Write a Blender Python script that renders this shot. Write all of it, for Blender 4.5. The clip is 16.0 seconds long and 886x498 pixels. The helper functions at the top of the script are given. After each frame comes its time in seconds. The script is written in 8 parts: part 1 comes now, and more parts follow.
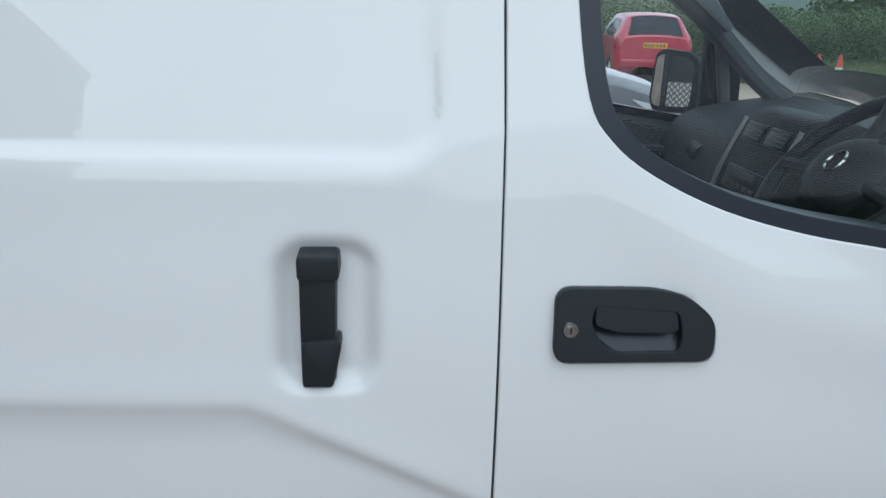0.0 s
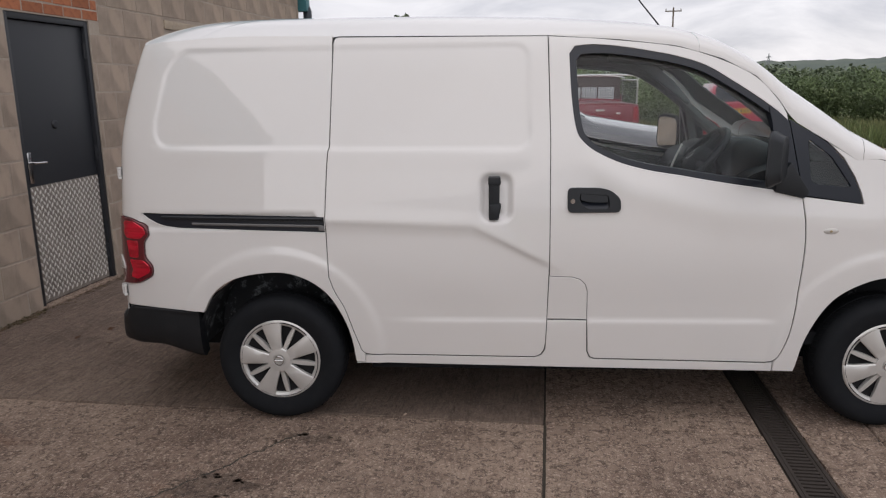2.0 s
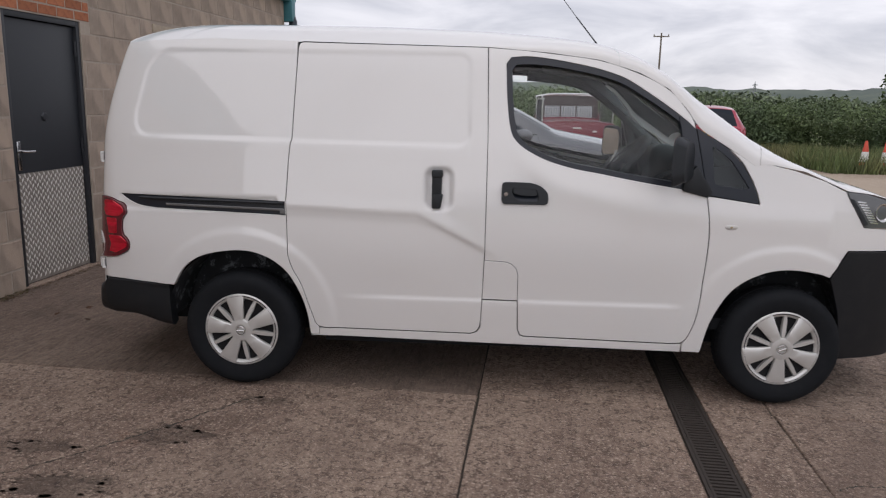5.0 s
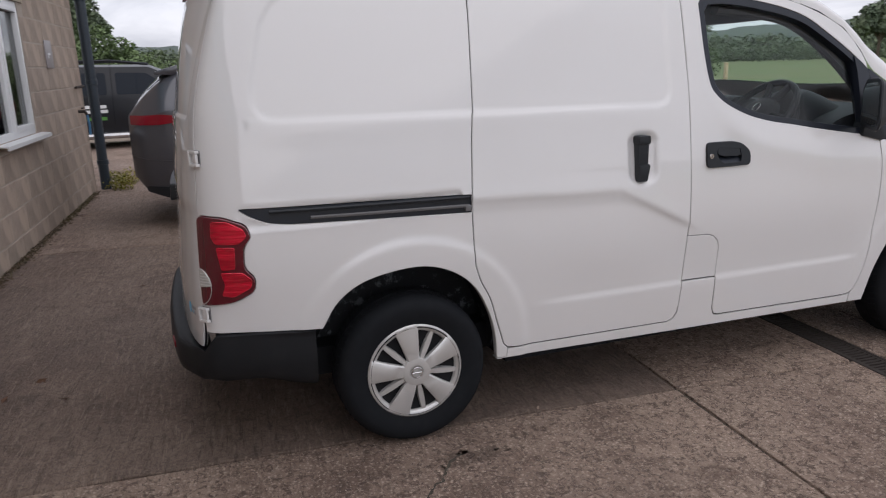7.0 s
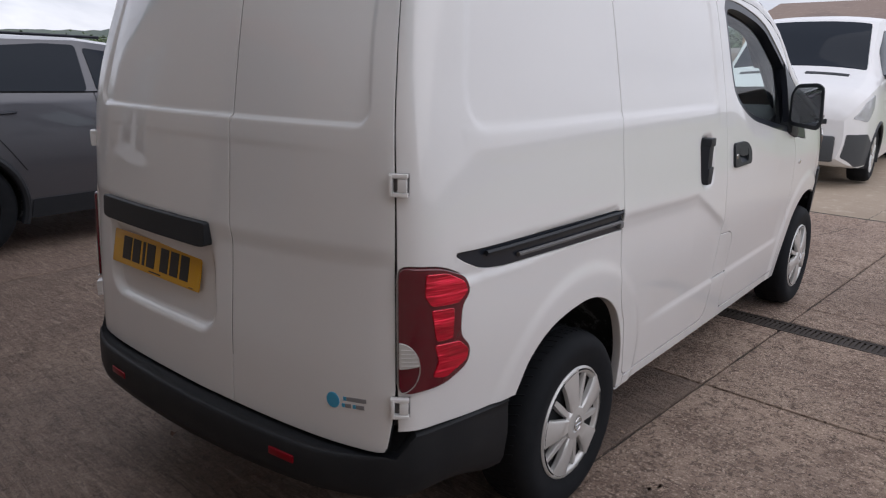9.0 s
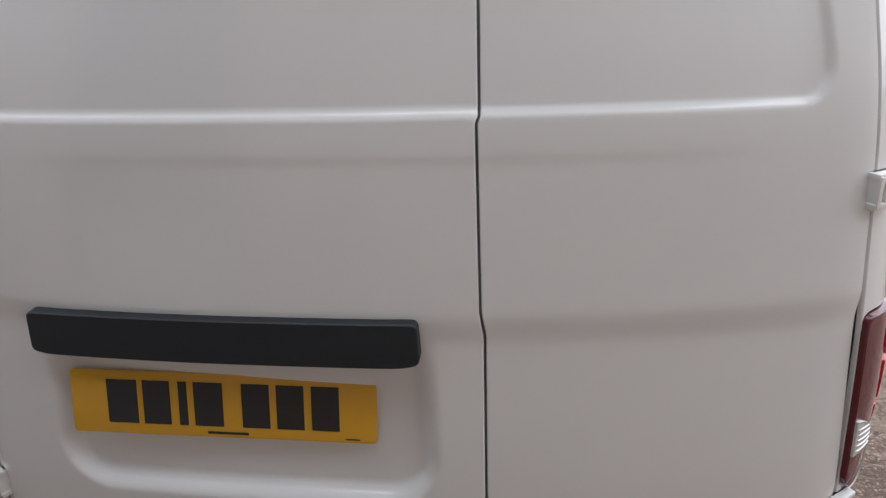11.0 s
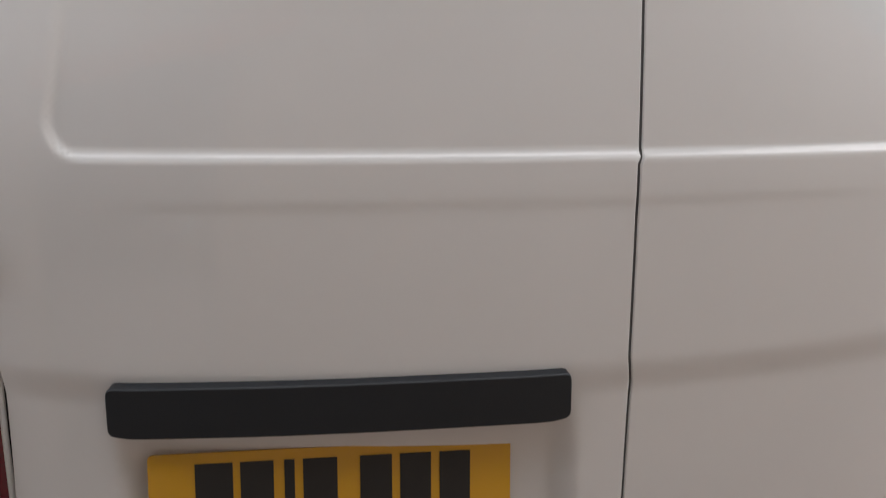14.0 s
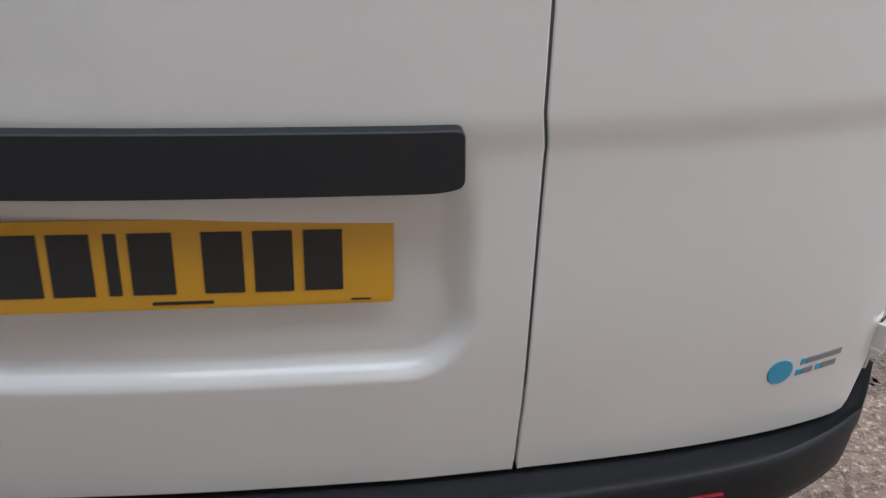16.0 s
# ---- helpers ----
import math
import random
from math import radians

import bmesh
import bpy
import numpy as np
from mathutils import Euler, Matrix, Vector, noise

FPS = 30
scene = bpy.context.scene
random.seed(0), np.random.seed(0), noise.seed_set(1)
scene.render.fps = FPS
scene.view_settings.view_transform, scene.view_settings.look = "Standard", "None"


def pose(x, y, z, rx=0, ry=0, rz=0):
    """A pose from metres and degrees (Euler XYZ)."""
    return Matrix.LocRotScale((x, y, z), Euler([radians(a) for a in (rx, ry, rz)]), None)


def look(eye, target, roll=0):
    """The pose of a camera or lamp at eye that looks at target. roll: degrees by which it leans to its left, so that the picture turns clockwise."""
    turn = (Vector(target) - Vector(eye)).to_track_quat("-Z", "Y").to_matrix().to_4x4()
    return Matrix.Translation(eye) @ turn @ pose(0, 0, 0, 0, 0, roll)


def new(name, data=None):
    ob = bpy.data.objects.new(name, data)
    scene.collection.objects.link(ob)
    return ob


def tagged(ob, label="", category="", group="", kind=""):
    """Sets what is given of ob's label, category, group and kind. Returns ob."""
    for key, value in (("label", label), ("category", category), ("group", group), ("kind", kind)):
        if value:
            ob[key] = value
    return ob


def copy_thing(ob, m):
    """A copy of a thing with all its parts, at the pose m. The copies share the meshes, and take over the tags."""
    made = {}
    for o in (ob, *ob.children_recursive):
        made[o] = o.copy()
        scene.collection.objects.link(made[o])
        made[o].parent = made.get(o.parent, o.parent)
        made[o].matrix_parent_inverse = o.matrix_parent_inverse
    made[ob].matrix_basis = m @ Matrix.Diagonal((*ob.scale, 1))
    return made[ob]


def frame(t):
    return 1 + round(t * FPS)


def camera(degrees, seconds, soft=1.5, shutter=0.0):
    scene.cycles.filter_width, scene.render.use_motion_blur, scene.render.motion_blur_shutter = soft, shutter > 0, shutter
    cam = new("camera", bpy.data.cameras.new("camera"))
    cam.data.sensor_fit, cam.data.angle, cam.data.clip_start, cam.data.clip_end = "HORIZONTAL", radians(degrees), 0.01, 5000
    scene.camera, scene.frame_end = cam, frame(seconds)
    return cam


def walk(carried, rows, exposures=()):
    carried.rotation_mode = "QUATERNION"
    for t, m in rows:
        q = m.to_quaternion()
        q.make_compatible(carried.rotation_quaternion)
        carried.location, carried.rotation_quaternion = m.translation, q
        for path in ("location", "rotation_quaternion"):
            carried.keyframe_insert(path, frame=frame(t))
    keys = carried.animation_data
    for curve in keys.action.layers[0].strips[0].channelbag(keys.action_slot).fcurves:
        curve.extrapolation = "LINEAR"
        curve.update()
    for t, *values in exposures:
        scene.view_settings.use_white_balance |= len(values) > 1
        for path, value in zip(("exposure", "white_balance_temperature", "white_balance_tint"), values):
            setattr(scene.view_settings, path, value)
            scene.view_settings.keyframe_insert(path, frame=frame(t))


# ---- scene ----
LENS = 62.42
PATH = [
    (0, 1.085, -0.870, 1.449, 71.92, -1.55, -4.31),
    (0.5, 1.094, -1.454, 1.464, 73.35, -0.49, -2.59),
    (1, 0.970, -2.082, 1.507, 74.91, 0.01, -1.01),
    (1.5, 0.956, -2.630, 1.525, 75.93, 0.66, 0.59),
    (2, 0.989, -3.122, 1.535, 77.44, 0.87, 3.73),
    (2.5, 1.254, -3.442, 1.519, 79.31, 1.02, 5.93),
    (3, 1.529, -3.665, 1.529, 79.25, 0.39, 7.08),
    (3.2, 1.617, -3.765, 1.511, 79.37, 0.15, 7.78),
    (4.25, 1.620, -3.750, 1.478, 79.30, -0.50, 5.60),
    (5.5, 0.697, -3.277, 1.468, 77.86, -0.41, -0.03),
    (6, 0.214, -3.059, 1.459, 76.95, 1.29, -4.99),
    (6.5, -0.277, -2.785, 1.439, 76.27, 1.50, -11.86),
    (7, -0.767, -2.484, 1.458, 75.70, 1.70, -20.05),
    (7.5, -1.225, -2.198, 1.440, 75.55, 1.33, -28.67),
    (8, -1.564, -1.799, 1.449, 75.20, 0.33, -37.31),
    (8.5, -1.855, -1.425, 1.467, 75.26, 0.10, -44.27),
    (8.7, -1.911, -1.260, 1.461, 75.37, -0.32, -46.83),
    (9.75, -1.970, -0.330, 1.470, 72.00, 1.00, -60.50),
    (10.8, -1.775, 0.528, 1.530, 66.88, 2.63, -79.41),
    (11, -1.757, 0.656, 1.513, 67.28, 2.12, -84.89),
    (11.5, -1.711, 0.932, 1.523, 68.99, 1.19, -90.03),
    (12, -1.778, 1.072, 1.553, 74.48, 0.97, -96.32),
    (12.5, -1.811, 1.147, 1.673, 76.65, 0.35, -98.20),
    (13, -1.800, 1.153, 1.688, 78.27, -0.04, -99.37),
    (13.5, -1.739, 1.135, 1.546, 76.97, -0.50, -98.48),
    (14, -1.711, 1.125, 1.467, 72.72, -0.75, -98.55),
    (14.5, -1.708, 1.112, 1.384, 67.23, -1.41, -98.32),
    (15, -1.733, 1.102, 1.318, 63.39, -1.66, -97.87),
    (15.2, -1.738, 1.091, 1.291, 62.22, -1.78, -97.63),
    (15.5, -1.714, 1.060, 1.275, 60.70, -1.82, -97.49),
    (16, -1.551, 0.937, 1.276, 60.09, -1.81, -98.01),
]
EXPOSURES = [(0.0, 0.42, 5550, 2), (0.5, -0.26, 6300, 14), (1.0, -0.08, 6500, 15), (1.5, 0.12, 6550, 15), (2.0, 0.12, 6600, 15), (3.0, 0.16, 6450, 15), (5.5, 0.05, 6450, 16), (6.0, 0.05, 6400, 16), (7.0, 0.16, 6300, 16), (8.5, 0.12, 6200, 16), (11.0, 1.10, 6150, 12),
             (11.5, 1.20, 6150, 12), (12.5, 1.12, 6000, 12), (13.0, 0.92, 6050, 11), (13.5, 0.96, 6100, 12), (14.0, 1.04, 6550, 13), (14.5, 1.36, 6550, 12), (15.0, 1.40, 6600, 13), (15.5, 1.46, 6350, 10), (16.0, 1.42, 5950, 9)]
cam = camera(LENS, 16.0, soft=1.15, shutter=0.2)
walk(cam, [(t, pose(x, y, z, rx, ry, rz)) for t, x, y, z, rx, ry, rz in PATH], EXPOSURES)

# ---- world and sun ----
world = bpy.data.worlds.new("sky")
scene.world = world
world.use_nodes = True
wt = world.node_tree
wt.nodes.clear()
SUN_EL, SUN_AZ = radians(52), radians(200)


def wnode(kind, **props):
    n = wt.nodes.new(kind)
    for k, v in props.items():
        setattr(n, k, v)
    return n


w_out = wnode("ShaderNodeOutputWorld")
w_bg = wnode("ShaderNodeBackground")
w_sky = wnode("ShaderNodeTexSky", sky_type="NISHITA", sun_disc=False, sun_elevation=SUN_EL, sun_rotation=SUN_AZ)
w_co = wnode("ShaderNodeTexCoord")
w_sep = wnode("ShaderNodeSeparateXYZ")
w_add = wnode("ShaderNodeMath", operation="ADD")
w_add.inputs[1].default_value = 0.22
w_max = wnode("ShaderNodeMath", operation="MAXIMUM")
w_max.inputs[1].default_value = 0.05
w_div = wnode("ShaderNodeVectorMath", operation="DIVIDE")
w_comb = wnode("ShaderNodeCombineXYZ")
w_noise = wnode("ShaderNodeTexNoise")
w_noise.inputs["Scale"].default_value = 1.3
w_noise.inputs["Detail"].default_value = 6.0
w_noise.inputs["Roughness"].default_value = 0.55
w_noise.inputs["Distortion"].default_value = 0.6
w_ramp = wnode("ShaderNodeValToRGB")
w_ramp.color_ramp.elements[0].position, w_ramp.color_ramp.elements[0].color = 0.33, (5.6, 5.8, 6.3, 1)
w_ramp.color_ramp.elements[1].position, w_ramp.color_ramp.elements[1].color = 0.66, (9.4, 9.5, 9.7, 1)
w_mix = wnode("ShaderNodeMix", data_type="RGBA")
w_mix.inputs["Factor"].default_value = 0.88
for a, b in ((w_co.outputs["Generated"], w_sep.inputs[0]), (w_sep.outputs["Z"], w_add.inputs[0]), (w_add.outputs[0], w_max.inputs[0]),
             (w_max.outputs[0], w_comb.inputs[0]), (w_max.outputs[0], w_comb.inputs[1]), (w_co.outputs["Generated"], w_div.inputs[0]), (w_comb.outputs[0], w_div.inputs[1]),
             (w_div.outputs[0], w_noise.inputs["Vector"]), (w_noise.outputs[0], w_ramp.inputs[0]), (w_sky.outputs[0], w_mix.inputs[6]), (w_ramp.outputs[0], w_mix.inputs[7]),
             (w_mix.outputs[2], w_bg.inputs[0]), (w_bg.outputs[0], w_out.inputs[0])):
    wt.links.new(a, b)
w_comb.inputs[2].default_value = 1.0
w_bg.inputs["Strength"].default_value = 0.10

sun_data = bpy.data.lights.new("sun", "SUN")
sun_data.energy, sun_data.angle, sun_data.color = 1.1, radians(100), (1.0, 0.96, 0.9)
sun = new("sun", sun_data)
sun.matrix_world = look((0, 0, 30), (0 + 30 * math.cos(radians(65)), 30 * math.sin(radians(65)), 30 - 38))


# ---- materials ----
def rgb(r, g, b):
    return (r, g, b, 1.0)


class Mat:
    """A node material with one principled surface; helpers add grain, wear and relief."""

    def __init__(self, name, color, rough=0.5, metal=0.0, coat=0.0, spec=0.5):
        self.m = bpy.data.materials.new(name)
        self.m.use_nodes = True
        self.t = self.m.node_tree
        self.b = self.t.nodes["Principled BSDF"]
        self.b.inputs["Base Color"].default_value = rgb(*color)
        self.b.inputs["Roughness"].default_value = rough
        self.b.inputs["Metallic"].default_value = metal
        self.b.inputs["Coat Weight"].default_value = coat
        self.b.inputs["Coat Roughness"].default_value = 0.04
        self.b.inputs["Specular IOR Level"].default_value = spec
        self.col = None
        self.nrm = None
        self.co = self.t.nodes.new("ShaderNodeTexCoord").outputs["Object"]
        self.base = color

    def node(self, kind, **props):
        n = self.t.nodes.new(kind)
        for k, v in props.items():
            setattr(n, k, v)
        return n

    def link(self, a, b):
        self.t.links.new(a, b)

    def noise(self, scale, detail=4.0, rough=0.55, stretch=None, dist=0.0):
        n = self.node("ShaderNodeTexNoise")
        n.inputs["Scale"].default_value = scale
        n.inputs["Detail"].default_value = detail
        n.inputs["Roughness"].default_value = rough
        n.inputs["Distortion"].default_value = dist
        if stretch:
            mp = self.node("ShaderNodeMapping")
            mp.inputs["Scale"].default_value = stretch
            self.link(self.co, mp.inputs[0])
            self.link(mp.outputs[0], n.inputs["Vector"])
        else:
            self.link(self.co, n.inputs["Vector"])
        return n.outputs[0]

    def voronoi(self, scale, feature="F1", out=0):
        n = self.node("ShaderNodeTexVoronoi", feature=feature)
        n.inputs["Scale"].default_value = scale
        self.link(self.co, n.inputs["Vector"])
        return n.outputs[out]

    def ramp(self, fac, lo, hi, a=0.0, b=1.0):
        n = self.node("ShaderNodeMapRange", interpolation_type="SMOOTHSTEP")
        for k, v in zip(("From Min", "From Max", "To Min", "To Max"), (lo, hi, a, b)):
            n.inputs[k].default_value = v
        self.link(fac, n.inputs["Value"])
        return n.outputs[0]

    def mul(self, a, b):
        n = self.node("ShaderNodeMath", operation="MULTIPLY")
        self.link(a, n.inputs[0])
        if isinstance(b, float):
            n.inputs[1].default_value = b
        else:
            self.link(b, n.inputs[1])
        return n.outputs[0]

    def blend(self, fac, color):
        """Mix a further colour over what the base colour is so far."""
        n = self.node("ShaderNodeMix", data_type="RGBA")
        if self.col is None:
            n.inputs[6].default_value = rgb(*self.base)
        else:
            self.link(self.col, n.inputs[6])
        n.inputs[7].default_value = rgb(*color)
        self.link(fac, n.inputs["Factor"])
        self.col = n.outputs[2]
        self.link(self.col, self.b.inputs["Base Color"])
        return self

    def vary(self, amount, mean=1.0):
        """Each piece a little lighter or darker."""
        info = self.node("ShaderNodeObjectInfo")
        hsv = self.node("ShaderNodeHueSaturation")
        mr = self.node("ShaderNodeMapRange")
        mr.inputs["To Min"].default_value, mr.inputs["To Max"].default_value = mean - amount, mean + amount
        self.link(info.outputs["Random"], mr.inputs["Value"])
        self.link(mr.outputs[0], hsv.inputs["Value"])
        if self.col is None:
            hsv.inputs["Color"].default_value = rgb(*self.base)
        else:
            self.link(self.col, hsv.inputs["Color"])
        self.col = hsv.outputs[0]
        self.link(self.col, self.b.inputs["Base Color"])
        return self

    def island(self, amount):
        geo = self.node("ShaderNodeNewGeometry")
        hsv = self.node("ShaderNodeHueSaturation")
        mr = self.node("ShaderNodeMapRange")
        mr.inputs["To Min"].default_value, mr.inputs["To Max"].default_value = 1 - amount, 1 + amount
        self.link(geo.outputs["Random Per Island"], mr.inputs["Value"])
        self.link(mr.outputs[0], hsv.inputs["Value"])
        if self.col is None:
            hsv.inputs["Color"].default_value = rgb(*self.base)
        else:
            self.link(self.col, hsv.inputs["Color"])
        self.col = hsv.outputs[0]
        self.link(self.col, self.b.inputs["Base Color"])
        return self

    def bump(self, height, strength=0.3, distance=0.01):
        n = self.node("ShaderNodeBump")
        n.inputs["Strength"].default_value = strength
        n.inputs["Distance"].default_value = distance
        self.link(height, n.inputs["Height"])
        if self.nrm is not None:
            self.link(self.nrm, n.inputs["Normal"])
        self.nrm = n.outputs[0]
        self.link(self.nrm, self.b.inputs["Normal"])
        return self

    def rough(self, fac, a, b):
        self.link(self.ramp(fac, 0.3, 0.7, a, b), self.b.inputs["Roughness"])
        return self


def glass(name, color, rough=0.0, alpha=0.12, gloss=1.0):
    """A thin pane: mostly clear, with the gloss of glass."""
    m = bpy.data.materials.new(name)
    m.use_nodes = True
    t = m.node_tree
    t.nodes.clear()
    out = t.nodes.new("ShaderNodeOutputMaterial")
    tr = t.nodes.new("ShaderNodeBsdfTransparent")
    tr.inputs[0].default_value = rgb(*color)
    gl = t.nodes.new("ShaderNodeBsdfGlossy")
    gl.inputs["Roughness"].default_value = rough
    lw = t.nodes.new("ShaderNodeLayerWeight")
    fr = t.nodes.new("ShaderNodeMath")
    fr.operation = "POWER"
    fr.inputs[1].default_value = 4.5
    t.links.new(lw.outputs["Facing"], fr.inputs[0])
    mul = t.nodes.new("ShaderNodeMath")
    mul.operation = "MULTIPLY_ADD"
    mul.inputs[1].default_value, mul.inputs[2].default_value = 0.8 * gloss, 0.045 * gloss + alpha
    mix = t.nodes.new("ShaderNodeMixShader")
    t.links.new(fr.outputs[0], mul.inputs[0])
    t.links.new(mul.outputs[0], mix.inputs[0])
    t.links.new(tr.outputs[0], mix.inputs[1])
    t.links.new(gl.outputs[0], mix.inputs[2])
    t.links.new(mix.outputs[0], out.inputs[0])
    return m


def m_paint():
    a = Mat("white_paint", (0.74, 0.74, 0.735), rough=0.45, coat=1.0, spec=0.3)
    a.b.inputs["Coat IOR"].default_value = 1.62
    a.b.inputs["Coat Roughness"].default_value = 0.012
    a.blend(a.ramp(a.noise(1.7, 5), 0.48, 0.8, 0.0, 0.10), (0.60, 0.57, 0.52))
    a.bump(a.noise(14, 2), 0.03, 0.004)
    return a.m


def m_plain(name, color, rough, metal=0.0, coat=0.0, dirt=0.25, scale=9.0, grain=0.0, spec=0.5):
    a = Mat(name, color, rough, metal, coat, spec)
    a.blend(a.ramp(a.noise(scale, 5), 0.42, 0.75, 0.0, dirt), tuple(min(1, c * 0.72 + 0.012) for c in color))
    if grain:
        a.bump(a.noise(420, 2), grain, 0.001)
    return a.m


PAINT = m_paint()
BLACK_TRIM = m_plain("black_textured_plastic", (0.013, 0.0165, 0.021), 0.50, dirt=0.2, grain=0.3, spec=0.42)
BLACK_GLOSS = m_plain("black_gloss_trim", (0.014, 0.018, 0.027), 0.28, dirt=0.15, spec=0.42)
RUBBER = m_plain("rubber", (0.011, 0.0125, 0.015), 0.72, dirt=0.3, scale=20, spec=0.13)
GAP = m_plain("shadow_gap_grey", (0.10, 0.10, 0.10), 0.8)
SEAM = m_plain("dark_seam_shade", (0.03, 0.031, 0.033), 0.7)
SEAL = m_plain("grey_door_seal", (0.15, 0.15, 0.152), 0.6)
DOOR_SEAL = m_plain("dark_door_seal", (0.095, 0.096, 0.098), 0.75, spec=0.2)
ARCH = Mat("sooty_wheel_arch", (0.028, 0.031, 0.036), 0.85)
ARCH.blend(ARCH.ramp(ARCH.noise(14, 7, 0.8), 0.53, 0.62, 0, 0.75), (0.26, 0.285, 0.31))
ARCH = ARCH.m
SILVER = m_plain("silver_hubcap_paint", (0.60, 0.60, 0.585), 0.30, metal=0.40, coat=0.4, dirt=0.3)
CHROME = m_plain("worn_chrome", (0.62, 0.62, 0.62), 0.18, metal=1.0, dirt=0.2)
DASH = m_plain("dark_dashboard_plastic", (0.022, 0.025, 0.030), 0.62, dirt=0.2)
PILLAR = m_plain("dark_pillar_trim", (0.060, 0.070, 0.075), 0.7, dirt=0.2)
TRIMGREY = m_plain("grey_cabin_trim", (0.095, 0.105, 0.115), 0.7, dirt=0.2)
BUMPER = m_plain("scuffed_bumper_plastic", (0.012, 0.0135, 0.016), 0.52, dirt=0.5, scale=14, grain=0.3, spec=0.26)
GLASS_CLEAR = glass("clear_glass", (0.96, 0.98, 0.975), alpha=0.0, gloss=0.75)
GLASS_GREEN = glass("green_tinted_glass", (0.78, 0.89, 0.86), alpha=0.0, gloss=0.15)
GLASS_GREY = glass("grey_quarter_glass", (0.84, 0.90, 0.88), alpha=0.03, gloss=0.7)
RED_LENS = m_plain("dark_red_lamp_lens", (0.10, 0.001, 0.009), 0.08, coat=1.0, spec=0.5, dirt=0.3, scale=30)
RED_BRIGHT = Mat("bright_red_lamp_lens", (0.80, 0.006, 0.040), 0.20, metal=0.55, coat=1.0, spec=0.5)
RED_BRIGHT.blend(RED_BRIGHT.ramp(RED_BRIGHT.noise(16, 3, stretch=(0.6, 0.6, 2.0)), 0.42, 0.62, 0, 0.6), (0.42, 0.003, 0.020))
RED_BRIGHT.bump(RED_BRIGHT.noise(22, 2, stretch=(0.25, 0.25, 2.6)), 0.6, 0.012)
RED_BRIGHT = RED_BRIGHT.m
LAMP_BED = m_plain("smoky_lamp_lens", (0.10, 0.105, 0.11), 0.1, coat=1.0, dirt=0.5, scale=30)
CLEAR_LENS = m_plain("ribbed_clear_lamp_lens", (0.55, 0.54, 0.52), 0.1, coat=1.0, dirt=0.5, scale=30)


# ---- building helpers ----
def link_mesh(name, me, material, parent=None, label=""):
    me.materials.append(material)
    ob = new(name, me)
    if parent is not None:
        ob.parent = parent
    if label:
        ob["label"] = label
    return ob


def raw(name, verts, faces, material, parent=None, label="", smooth=True, sharp=35):
    me = bpy.data.meshes.new(name)
    me.from_pydata([tuple(map(float, v)) for v in verts], [], [tuple(int(i) for i in f) for f in faces])
    me.update()
    if smooth:
        me.shade_smooth()
        me.set_sharp_from_angle(angle=radians(sharp))
    return link_mesh(name, me, material, parent, label)


def part(name, bm, material, parent=None, label="", smooth=True, sharp=35):
    bmesh.ops.recalc_face_normals(bm, faces=bm.faces)
    me = bpy.data.meshes.new(name)
    bm.to_mesh(me)
    bm.free()
    if smooth:
        me.shade_smooth()
        me.set_sharp_from_angle(angle=radians(sharp))
    return link_mesh(name, me, material, parent, label)


def thing(name, label, category, at=(0, 0, 0), rz=0.0, group="", kind=""):
    e = new(name)
    e.matrix_world = pose(*at, 0, 0, rz)
    e.empty_display_size = 0.1
    return tagged(e, label, category, group, kind)


def box(bm, x0, x1, y0, y1, z0, z1, bevel=0.0, segs=2):
    b = bmesh.new()
    bmesh.ops.create_cube(b, size=1.0, matrix=Matrix.Translation(((x0 + x1) / 2, (y0 + y1) / 2, (z0 + z1) / 2)) @ Matrix.Diagonal((x1 - x0, y1 - y0, z1 - z0, 1)))
    if bevel > 0:
        bmesh.ops.bevel(b, geom=list(b.edges), offset=bevel, segments=segs, affect="EDGES", profile=0.6)
    merge(bm, b)
    return bm


def merge(bm, b, m=None):
    if m is not None:
        bmesh.ops.transform(b, matrix=m, verts=b.verts)
    at = {v: bm.verts.new(v.co) for v in b.verts}
    for f in b.faces:
        bm.faces.new([at[v] for v in f.verts])
    b.free()


def tube(bm, pts, r, sides=10, closed=False, taper=None):
    """A round bar along a line of points."""
    pts = [Vector(p) for p in pts]
    rings = []
    n = len(pts)
    for i, p in enumerate(pts):
        a = pts[(i - 1) % n] if closed else pts[max(i - 1, 0)]
        b = pts[(i + 1) % n] if closed else pts[min(i + 1, n - 1)]
        d = (b - a).normalized()
        side = d.orthogonal().normalized() if not rings else (last - d * last.dot(d)).normalized()
        last = side
        up = d.cross(side)
        rr = r if taper is None else r + (taper - r) * i / (n - 1)
        rings.append([bm.verts.new(p + side * rr * math.cos(2 * math.pi * k / sides) + up * rr * math.sin(2 * math.pi * k / sides)) for k in range(sides)])
    for i in range(n if closed else n - 1):
        q, w = rings[i], rings[(i + 1) % n]
        for k in range(sides):
            bm.faces.new((q[k], q[(k + 1) % sides], w[(k + 1) % sides], w[k]))
    if not closed:
        bm.faces.new(rings[0][::-1])
        bm.faces.new(rings[-1])
    return bm


